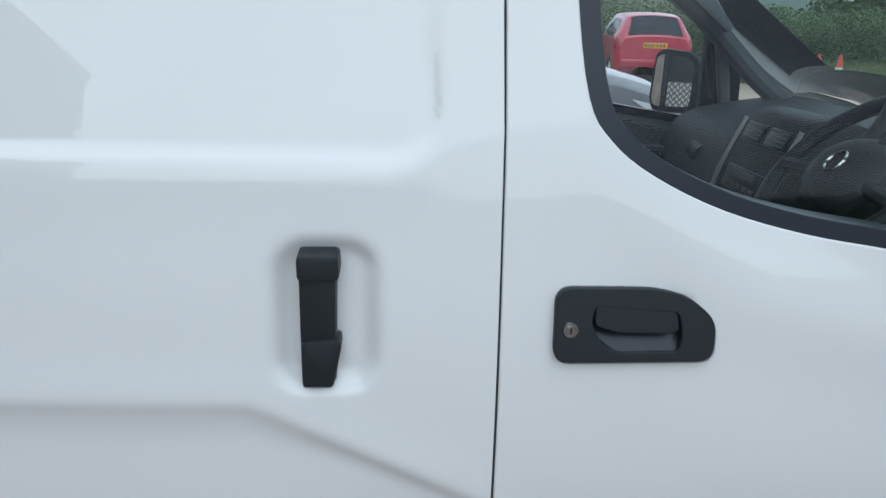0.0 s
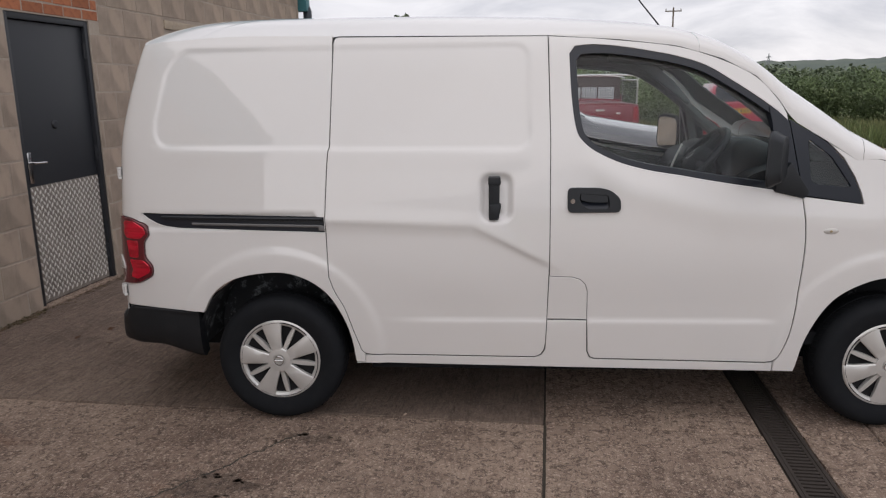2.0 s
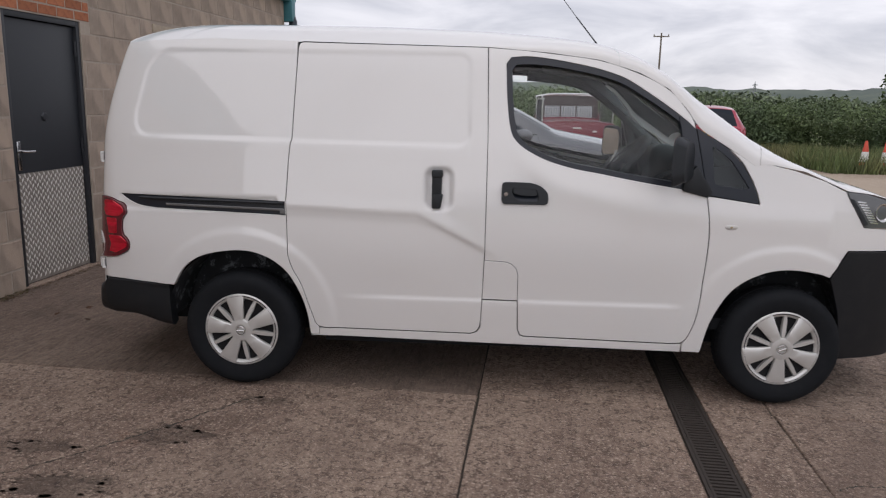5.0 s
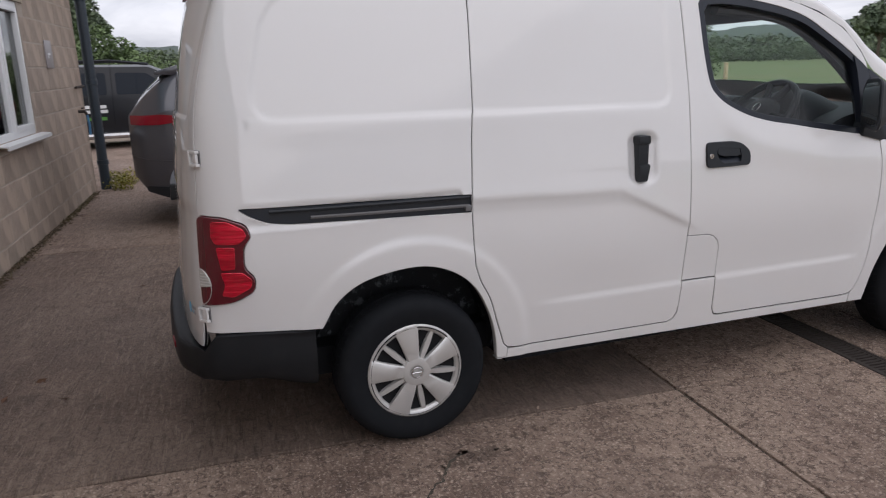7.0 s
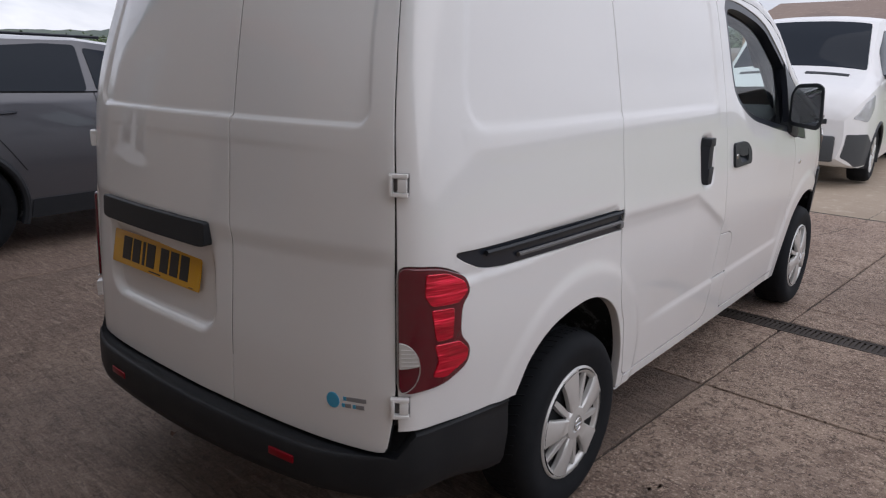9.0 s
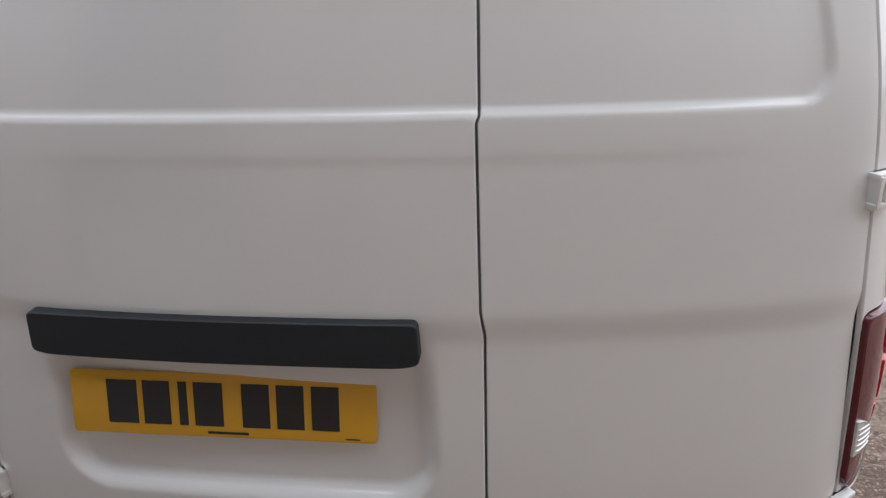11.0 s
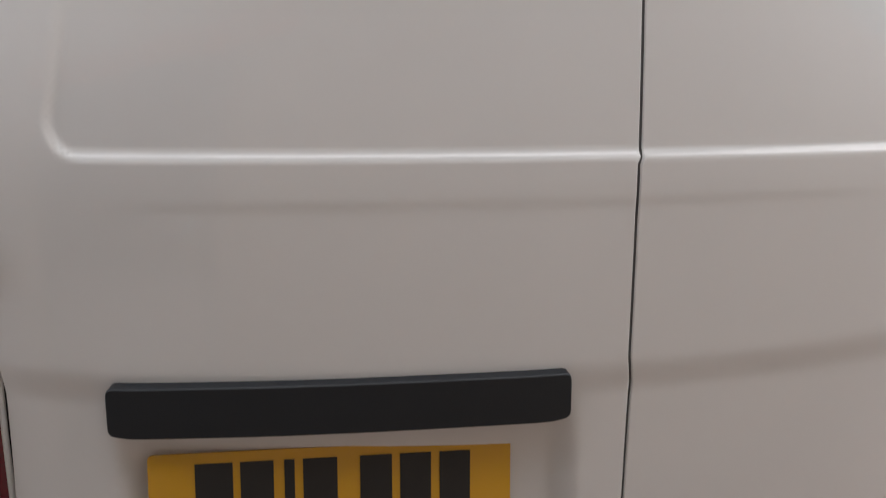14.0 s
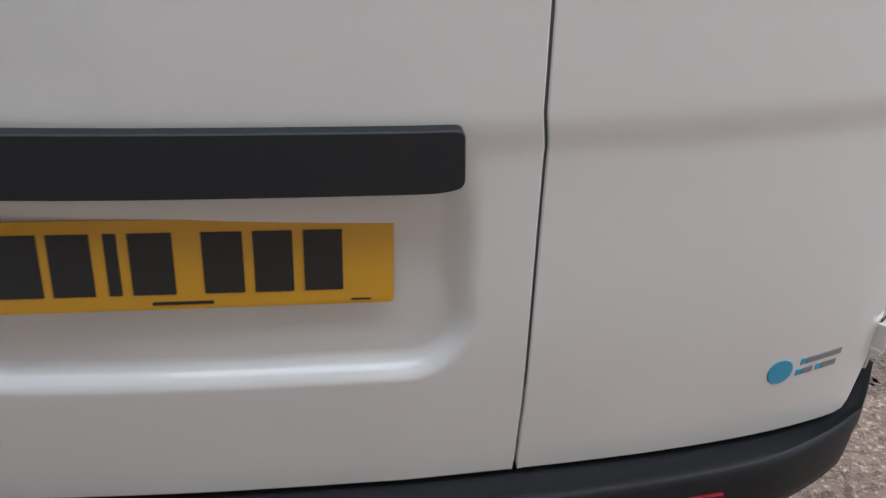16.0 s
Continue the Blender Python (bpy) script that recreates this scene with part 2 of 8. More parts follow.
def lathe(bm, profile, axis="y", sides=48, centre=(0, 0, 0)):
    """Turn (radius, along) pairs round an axis."""
    rings = []
    for r, a in profile:
        ring = []
        for k in range(sides):
            c, s = math.cos(2 * math.pi * k / sides), math.sin(2 * math.pi * k / sides)
            v = (r * c, a, r * s) if axis == "y" else ((r * c, r * s, a) if axis == "z" else (a, r * c, r * s))
            ring.append(bm.verts.new(Vector(v) + Vector(centre)))
        rings.append(ring)
    for q, w in zip(rings, rings[1:]):
        for k in range(sides):
            bm.faces.new((q[k], q[(k + 1) % sides], w[(k + 1) % sides], w[k]))
    return bm


def prism(bm, outline, y0, y1, plane="xz", bevel=0.0):
    """A flat outline given thickness."""
    b = bmesh.new()
    put = {"xz": lambda p, y: (p[0], y, p[1]), "yz": lambda p, y: (y, p[0], p[1]), "xy": lambda p, y: (p[0], p[1], y)}[plane]
    lo = [b.verts.new(put(p, y0)) for p in outline]
    hi = [b.verts.new(put(p, y1)) for p in outline]
    n = len(outline)
    b.faces.new(lo[::-1])
    b.faces.new(hi)
    for i in range(n):
        b.faces.new((lo[i], lo[(i + 1) % n], hi[(i + 1) % n], hi[i]))
    bmesh.ops.recalc_face_normals(b, faces=b.faces)
    if bevel > 0:
        es = [e for e in b.edges if abs(e.calc_face_angle(0)) > 0.9]
        bmesh.ops.bevel(b, geom=es, offset=bevel, segments=2, affect="EDGES", profile=0.6)
    merge(bm, b)
    return bm


def sstep(x, a, b):
    t = np.clip((x - a) / (b - a), 0, 1)
    return t * t * (3 - 2 * t)


def rounded(points, r, n=5):
    """A polygon with its corners rounded."""
    out = []
    m = len(points)
    for i in range(m):
        p, a, b = Vector(points[i]), Vector(points[i - 1]), Vector(points[(i + 1) % m])
        da, db = (a - p), (b - p)
        k = min(r, da.length * 0.45, db.length * 0.45)
        s, e = p + da.normalized() * k, p + db.normalized() * k
        for j in range(n + 1):
            t = j / n
            out.append(tuple((1 - t) ** 2 * s + 2 * t * (1 - t) * p + t * t * e))
    return out


def smooth_line(points, n=6):
    """Points of a smooth open line through the given ones."""
    p = [Vector(q) for q in points]
    p = [2 * p[0] - p[1]] + p + [2 * p[-1] - p[-2]]
    out = []
    for i in range(1, len(p) - 2):
        for j in range(n):
            t = j / n
            out.append(tuple(0.5 * ((2 * p[i]) + (p[i + 1] - p[i - 1]) * t + (2 * p[i - 1] - 5 * p[i] + 4 * p[i + 1] - p[i + 2]) * t * t
                                    + (3 * p[i] - p[i - 1] - 3 * p[i + 1] + p[i + 2]) * t ** 3)))
    out.append(tuple(p[-2]))
    return out



# ---- the van: its body as one surface round the plan, height v ----
MID = 0.862
PLAN = smooth_line([(3.56, 0.95), (3.56, 0.862), (3.545, 0.58), (3.49, 0.34), (3.36, 0.17), (3.15, 0.075), (2.9, 0.032), (2.4, 0.014), (1.8, 0.009), (1.2, 0.008), (0.6, 0.009), (0.0, 0.011), (-0.3, 0.016),
                    (-0.5, 0.025), (-0.62, 0.042), (-0.70, 0.068), (-0.745, 0.105), (-0.772, 0.16), (-0.79, 0.24), (-0.806, 0.36), (-0.822, 0.58), (-0.83, 0.862), (-0.828, 0.95)], 24)
PLAN = np.array(PLAN)
i0 = int(np.argmin(np.abs(PLAN[:len(PLAN) // 2, 1] - MID)))
i1 = len(PLAN) // 2 + int(np.argmin(np.abs(PLAN[len(PLAN) // 2:, 1] - MID)))
PLAN = PLAN[i0:i1 + 1]
ARC = np.concatenate([[0], np.cumsum(np.hypot(*np.diff(PLAN, axis=0).T))])
ARC = np.interp(0.0, PLAN[::-1, 0], ARC[::-1]) - ARC
PU, PX, PY = ARC[::-1], PLAN[::-1, 0], PLAN[::-1, 1]
U_REAR, U_FRONT = PU[0], PU[-1]
TX, TY = np.gradient(PX, PU), np.gradient(PY, PU)


def u_at_y(y):
    """Place along the rear of the plan with that y."""
    k = PX < -0.5
    if y <= MID:
        return float(np.interp(y, PY[k][::-1], PU[k][::-1]))
    return 2 * U_REAR - u_at_y(2 * MID - y)


SIDE_Z = [0.15, 0.25, 0.40, 0.50, 0.65, 0.78, 0.88, 0.95, 1.04, 1.27, 1.5, 1.65, 1.74, 1.80]
SIDE_I = [0.085, 0.062, 0.042, 0.030, 0.018, 0.008, 0.010, 0.014, 0.022, 0.052, 0.095, 0.126, 0.150, 0.185]
REAR_Z = [0.15, 0.40, 0.50, 0.66, 0.80, 0.95, 1.15, 1.29, 1.45, 1.6, 1.68, 1.73, 1.77, 1.80, 1.83]
REAR_I = [0.010, 0.004, 0.006, 0.011, 0.018, 0.026, 0.043, 0.056, 0.085, 0.115, 0.136, 0.154, 0.174, 0.203, 0.258]
LEAN_Z = [1.25, 1.35, 1.45, 1.58, 1.68, 1.75, 1.85]      # how much more the corners lean
LEAN_I = [0.0, 0.004, 0.014, 0.034, 0.048, 0.054, 0.054]


def soft_interp(z, zs, vs):
    """Interpolate with the corners of the line rounded."""
    z = np.asarray(z, float)
    return sum(w * np.interp(z + d, zs, vs) for d, w in ((-0.06, 0.15), (-0.03, 0.22), (0, 0.26), (0.03, 0.22), (0.06, 0.15)))


def sd_panel(u, v, ul, ur, v0, v1, r):
    """Distance outside (positive) or inside a panel with leaning sides and round corners."""
    dx, dz = np.maximum(ul - u, u - ur) + r, np.maximum(v0 - v, v - v1) + r
    return np.hypot(np.maximum(dx, 0), np.maximum(dz, 0)) + np.minimum(np.maximum(dx, dz), 0) - r


UR = u_at_y(0.118)
US = u_at_y(0.7035)
UY = {y: u_at_y(y) for y in (0.20, 0.235, 0.31, 1.42, 1.49, 0.775, 1.44, 1.577)}


def relief(u, v):
    """How far the pressed panels lie in (positive) or stand out."""
    d = np.zeros_like(u)
    # upper pressed panels of the load bay
    lean = np.interp(v, [1.27, 1.40, 1.60, 1.70], [0.0, -0.012, 0.03, 0.10])
    s = sd_panel(u, v, -0.525 + lean, 1.158 + 0 * v, 1.277 - 0.012 * (u + 0.5), 1.715, 0.075)
    s = np.where(u > -0.62, s, 1.0)
    d += 0.0062 * sstep(-s, -0.001, np.interp(v, [1.31, 1.42], [0.0125, 0.026]))
    # a raised swage just under them
    d -= 0.0016 * sstep(s, 0.0, 0.012) * sstep(s, 0.10, 0.02) * (u < 1.15) * (u > -0.55) * (v < 1.29)
    # feature line that runs along the load bay and drops to the front door
    zc = np.where(u < 0.90, 0.945, 0.945 - (u - 0.90) * 0.50)
    zc = zc - 0.02 * sstep(u, 0.2, 0.9)
    on = sstep(u, -0.62, -0.5) * (1 - sstep(u, 1.15, 1.34))
    dz = zc - v
    wide = 0.052 - 0.028 * sstep(u, 0.85, 1.05)
    d += on * 0.0075 * sstep(dz, -0.012, wide) * (1 - sstep(dz, wide + 0.01, 0.30))
    d -= on * 0.004 * sstep(-dz, 0.09, 0.0) * sstep(-dz, -0.01, 0.01)
    # low swage along the doors
    lo = sstep(u, 0.45, 0.75) * (1 - sstep(u, 2.15, 2.28))
    d += lo * 0.0065 * sstep(v, 0.488, 0.505) * (1 - sstep(v, 0.505, 0.72))
    # flared wheel arches
    for cx, cz in ((0.005, 0.345), (2.712, 0.330)):
        r = np.hypot(u - cx, v - cz)
        d -= 0.0075 * (1 - sstep(r, 0.455, 0.50)) * (v > 0.2)
    # shoulder that rises along the front door under its window
    zb = np.interp(u, [1.25, 1.6, 2.0, 2.4, 2.9], [1.30, 1.08, 0.98, 0.95, 0.93])
    d -= 0.007 * sstep(u, 1.28, 1.5) * np.exp(-((v - zb) / 0.075) ** 2) * (u < 2.9)
    # dished recess of the sliding door's handle
    s = sd_panel(u, v, 0.930, 1.080, 0.946, 1.162, 0.05)
    d += 0.017 * sstep(-s, -0.002, 0.026)
    # pocket behind the front door's handle
    s = sd_panel(u, v, 1.345, 1.498, 0.998, 1.080, 0.01)
    d += 0.050 * sstep(-s, 0.0, 0.010)
    # slot of the sliding rail
    s = sd_panel(u, v, -0.61, 0.26, 0.915 + 0.0 * u, 0.99 + 0.0 * u, 0.02)
    d += 0.010 * sstep(-s, -0.006, 0.010) * (u < 0.2)
    # the rear doors: pressed upper panel, feature line, plate recess
    ul = UY[1.49] - 0.022 + (v - 1.30) * 0.12
    ur = UY[0.20] + 0.004 - (v - 1.30) * 0.12
    s = sd_panel(u, v, ul, ur, 1.291, 1.718, 0.06)
    d += np.interp(v, [1.33, 1.55], [0.0085, 0.006]) * sstep(-s, -0.001, np.interp(v, [1.33, 1.50], [0.0080, 0.026])) * (u < UR)
    bow = 0.03 * (1 - ((u - U_REAR) / 0.62) ** 2)
    dz = 1.275 - v
    d += (u < UR) * (-0.0015 * sstep(dz, 0.055, 0.035 + 0 * u) * (1 - sstep(dz, 0.08, 0.25)) * sstep(bow, 0.0, 0.02))
    zr = 0.99 + 0.012 * ((u - U_REAR) / 0.6) ** 2
    dz = zr - v
    d += (u < UR) * 0.0065 * sstep(dz, -0.01, 0.05) * (1 - sstep(dz, 0.06, 0.35))
    s = sd_panel(u, v, UY[1.44], UY[0.775], 0.655, 1.06, 0.09)
    lip = np.interp(v, [0.70, 0.80], [0.022, 0.045])
    d += 0.027 * sstep(-s, -0.004, lip) * sstep(0.972 - v, 0.0, 0.16)
    return d


def body(u, v, inward=0.0, left=False, plain=False):
    """Points of the body at the places u along the plan and height v."""
    u, v = np.asarray(u, float), np.asarray(v, float)
    flip = u < U_REAR
    uu = np.where(flip, 2 * U_REAR - u, u)
    x, y = np.interp(uu, PU, PX), np.interp(uu, PU, PY)
    tx, ty = np.interp(uu, PU, TX), np.interp(uu, PU, TY)
    n = np.hypot(tx, ty)
    nx, ny = -ty / n, tx / n
    # round the rear corners wide, so that the leaning top does not fold
    th = sstep(uu, UR + 0.30, UR - 0.27) * math.pi / 2
    k = sstep(uu, 0.15, UR + 0.25)
    nx, ny = nx + (np.sin(th) - nx) * k, ny + (np.cos(th) - ny) * k
    w = sstep(uu, UR + 0.14, UR - 0.02)
    ins = (1 - w) * soft_interp(v, SIDE_Z, SIDE_I) + w * soft_interp(v, REAR_Z, REAR_I)
    ins = ins + inward + (0 if plain else relief(u, v))
    x, y = x + nx * ins, y + ny * ins
    x = x + soft_interp(v, LEAN_Z, LEAN_I) * sstep(uu, U_REAR + 0.15, UR - 0.02) * sstep(uu, UR + 0.45, UR + 0.08)
    y = np.where(flip, 2 * MID - y, y)
    if left:
        y = 2 * MID - y
    return np.stack([x, y, v + 0 * x], -1)


def inside(px, py, poly):
    poly = np.asarray(poly)
    hit = np.zeros(px.shape, bool)
    j = len(poly) - 1
    for i in range(len(poly)):
        (xi, yi), (xj, yj) = poly[i], poly[j]
        if yi != yj:
            cross = ((yi > py) != (yj > py)) & (px < (xj - xi) * (py - yi) / (yj - yi) + xi)
            hit ^= cross
        j = i
    return hit


def dense(poly, step):
    out = []
    for i in range(len(poly)):
        a, b = np.array(poly[i]), np.array(poly[(i + 1) % len(poly)])
        n = max(1, int(np.hypot(*(b - a)) / step))
        out += [tuple(a + (b - a) * k / n) for k in range(n)]
    keep = [out[0]]
    for p in out[1:]:
        if math.hypot(p[0] - keep[-1][0], p[1] - keep[-1][1]) > 0.0008:
            keep.append(p)
    return keep


def normals2(poly):
    p = np.array(poly)
    d = np.roll(p, -1, 0) - np.roll(p, 1, 0)
    d /= np.maximum(np.hypot(d[:, 0], d[:, 1])[:, None], 1e-9)
    area = 0.5 * np.sum(p[:, 0] * np.roll(p[:, 1], -1) - np.roll(p[:, 0], -1) * p[:, 1])
    return np.stack([d[:, 1], -d[:, 0]], 1) * (1 if area > 0 else -1)


def skin(name, outline, material, parent, holes=(), step=0.012, shrink=0.0033, depth=0.016, left=False, lift=0.0, label="", plain=False, surf=None):
    """A sheet-metal panel: an outline on the body's surface, with a rolled edge turned inwards."""
    from mathutils.geometry import delaunay_2d_cdt
    place = surf or (lambda a, b, inw: body(a, b, inw, left, plain))
    loops = []
    for k, o in enumerate((outline, *holes)):
        q = np.array(dense(o, step))
        loops.append(q + normals2(q) * (-shrink if k == 0 else shrink))
    o = loops[0]
    gx, gy = np.meshgrid(np.arange(o[:, 0].min(), o[:, 0].max(), step), np.arange(o[:, 1].min(), o[:, 1].max(), step * 0.866))
    gx = gx + (np.arange(gx.shape[0]) % 2)[:, None] * step * 0.5
    px, py = gx.ravel(), gy.ravel()
    ok = inside(px, py, o)
    for h in loops[1:]:
        ok &= ~inside(px, py, h)
    px, py = px[ok], py[ok]
    edge = np.concatenate(loops)
    near = np.ones(len(px), bool)
    for s in range(0, len(edge), 400):
        e = edge[s:s + 400]
        near &= (np.min((px[:, None] - e[None, :, 0]) ** 2 + (py[:, None] - e[None, :, 1]) ** 2, axis=1) > (0.45 * step) ** 2)
    px, py = px[near], py[near]
    pts = np.concatenate([edge, np.stack([px, py], 1)])
    cons, at = [], 0
    for q in loops:
        cons += [(at + i, at + (i + 1) % len(q)) for i in range(len(q))]
        at += len(q)
    co, _, tris, _, _, _ = delaunay_2d_cdt([Vector(p) for p in pts], cons, [], 0, 1e-7)
    co = np.array([tuple(c) for c in co])
    tris = np.array(tris)
    cen = co[tris].mean(1)
    ok = inside(cen[:, 0], cen[:, 1], o)
    for h in loops[1:]:
        ok &= ~inside(cen[:, 0], cen[:, 1], h)
    tris = tris[ok]
    V = place(co[:, 0], co[:, 1], -lift)
    verts, faces = list(V), [tuple(t) for t in tris]
    # orient outwards
    if len(tris):
        a, b, c = V[tris[:, 0]], V[tris[:, 1]], V[tris[:, 2]]
        nrm = np.cross(b - a, c - a).sum(0)
        mid = V.mean(0) - np.array([1.3, MID, 0.9])
        if abs(nrm[0]) > abs(nrm[1]) and abs(nrm[0]) > abs(nrm[2]):
            bad = nrm[0] * mid[0] < 0
        elif abs(nrm[1]) > abs(nrm[2]):
            bad = nrm[1] * mid[1] < 0
        else:
            bad = nrm[2] < 0
        if bad:
            faces = [f[::-1] for f in faces]
    for k, q in enumerate(loops):
        out = normals2(q) * (1 if k == 0 else -1)
        r = min(0.0022, shrink * 0.8) if shrink > 0 else 0.0012
        rings = [place(q[:, 0], q[:, 1], -lift), place(q[:, 0] + out[:, 0] * r * 0.7, q[:, 1] + out[:, 1] * r * 0.7, -lift + r * 0.4),
                 place(q[:, 0] + out[:, 0] * r, q[:, 1] + out[:, 1] * r, -lift + r * 1.6), place(q[:, 0] + out[:, 0] * r, q[:, 1] + out[:, 1] * r, -lift + depth)]
        base = len(verts)
        n = len(q)
        for ring in rings:
            verts += list(ring)
        for j in range(3):
            for i in range(n):
                faces.append((base + j * n + i, base + j * n + (i + 1) % n, base + (j + 1) * n + (i + 1) % n, base + (j + 1) * n + i))
    return raw(name, verts, faces, material, parent, label, sharp=50)


WIN = smooth_line([(1.34, 1.69), (1.42, 1.695), (1.53, 1.685), (1.65, 1.665), (1.77, 1.64), (1.89, 1.60), (2.0, 1.535), (2.1, 1.47), (2.19, 1.405)], 4) + \
    [(2.235, 1.24)] + smooth_line([(2.28, 1.068), (2.13, 1.09), (2.01, 1.108), (1.89, 1.128), (1.78, 1.148), (1.66, 1.168), (1.54, 1.20), (1.44, 1.245), (1.38, 1.29), (1.348, 1.345), (1.328, 1.48), (1.318, 1.66)], 4)
ARCH_R = smooth_line([(-0.345, 0.525), (-0.28, 0.625), (-0.17, 0.692), (0.01, 0.72), (0.14, 0.692), (0.24, 0.62), (0.305, 0.51), (0.34, 0.40), (0.355, 0.275)], 6)
ARCH_F = smooth_line([(2.34, 0.25), (2.375, 0.43), (2.46, 0.59), (2.59, 0.675), (2.72, 0.70), (2.86, 0.685), (2.925, 0.665)], 6)
SLIDE = rounded([(0.30, 1.748), (1.226, 1.734)], 0.0)[:0] + [(0.315, 1.748), (1.226, 1.736), (1.238, 1.3), (1.238, 0.76), (1.232, 0.5), (1.228, 0.385)] + \
    [(1.222, 0.352), (1.208, 0.328), (1.18, 0.315), (0.43, 0.322), (0.40, 0.328), (0.382, 0.345)] + smooth_line([(0.375, 0.37), (0.352, 0.44), (0.318, 0.55), (0.277, 0.63), (0.254, 0.70)], 4) + [(0.25, 0.83), (0.248, 0.97), (0.26, 1.18), (0.268, 1.262), (0.274, 1.275), (0.289, 1.62), (0.293, 1.72), (0.30, 1.742)]
FLAP = [(1.238, 0.705), (1.34, 0.702), (1.372, 0.692), (1.397, 0.668), (1.407, 0.635), (1.41, 0.5), (1.232, 0.502)]
FDOOR = [(1.228, 1.736)] + smooth_line([(1.40, 1.725), (1.53, 1.712), (1.77, 1.682), (1.96, 1.622), (2.1, 1.55), (2.19, 1.455), (2.225, 1.40)], 4) + [(2.262, 1.22), (2.296, 1.055)] + \
    smooth_line([(2.312, 0.95), (2.32, 0.85), (2.316, 0.69), (2.302, 0.47), (2.282, 0.375), (2.262, 0.325)], 4) + [(2.24, 0.303), (2.21, 0.296), (1.45, 0.31), (1.43, 0.318), (1.418, 0.345), (1.41, 0.5), (1.407, 0.635), (1.397, 0.668), (1.372, 0.692), (1.34, 0.702), (1.239, 0.705), (1.239, 0.9), (1.238, 1.3)]
TAIL = rounded([(UR + 0.004, 0.972), (-0.66, 0.966), (-0.585, 0.935), (-0.568, 0.893), (-0.598, 0.862), (-0.603, 0.785), (-0.566, 0.748), (-0.572, 0.70), (-0.645, 0.662), (UR + 0.004, 0.650)], 0.03, 4)
RAIL = [(-0.605, 0.989)] + [(0.247, 0.972), (0.247, 0.905)] + smooth_line([(-0.42, 0.925), (-0.50, 0.935), (-0.56, 0.958), (-0.605, 0.985)], 4)
QUARTER = smooth_line([(UR - 0.069, 1.761), (UR - 0.045, 1.757), (UR - 0.01, 1.749), (UR + 0.04, 1.740), (UR + 0.10, 1.737), (UR + 0.20, 1.742), (-0.40, 1.751), (-0.25, 1.759), (-0.1, 1.763)], 3) + [(0.29, 1.756)] + [(0.288, 1.62), (0.273, 1.275), (0.267, 1.262), (0.259, 1.18), (0.247, 0.972), (0.247, 0.905), (0.249, 0.83)] + \
    smooth_line([(0.253, 0.70), (0.276, 0.63), (0.317, 0.55), (0.351, 0.44), (0.374, 0.37), (0.381, 0.345)], 4) + [(0.40, 0.326), (0.40, 0.282), (0.357, 0.283)] + ARCH_R[::-1][1:] + \
    [(-0.345, 0.525), (-0.60, 0.542), (UR + 0.002, 0.548), (UR + 0.002, 0.645), (UR + 0.002, 0.975), (UR + 0.001, 1.2), (UR - 0.004, 1.42), (UR - 0.017, 1.58), (UR - 0.031, 1.67), (UR - 0.049, 1.73)]
FENDER = [(2.298, 1.053)] + smooth_line([(2.314, 0.95), (2.322, 0.85), (2.318, 0.69), (2.304, 0.47), (2.284, 0.375), (2.264, 0.325)], 4) + [(2.246, 0.300), (2.246, 0.255), (2.338, 0.252)] + ARCH_F[1:] + \
    [(3.0, 0.80), (3.32, 0.795), (3.22, 0.905), (3.07, 0.915), (2.985, 1.05), (2.968, 1.085), (2.86, 1.135), (2.72, 1.180), (2.60, 1.207), (2.52, 1.203), (2.455, 1.243), (2.395, 1.279), (2.462, 1.212), (2.512, 1.130), (2.538, 1.07), (2.552, 1.018)]
HEAD = rounded([(2.968, 1.087), (3.08, 1.075), (3.25, 1.03), (3.34, 0.95), (3.32, 0.90), (3.22, 0.907), (3.072, 0.917), (2.99, 1.04)], 0.015, 3)
FBUMP = [(2.928, 0.662), (3.002, 0.797), (3.32, 0.792), (3.70, 0.785), (U_FRONT, 0.785), (U_FRONT, 0.24), (3.5, 0.235), (3.05, 0.235), (3.04, 0.30), (2.99, 0.50)]
QWIN = rounded([(2.235, 1.376), (2.39, 1.278), (2.458, 1.210), (2.508, 1.128), (2.534, 1.07), (2.548, 1.020), (2.30, 1.058)], 0.012, 3)

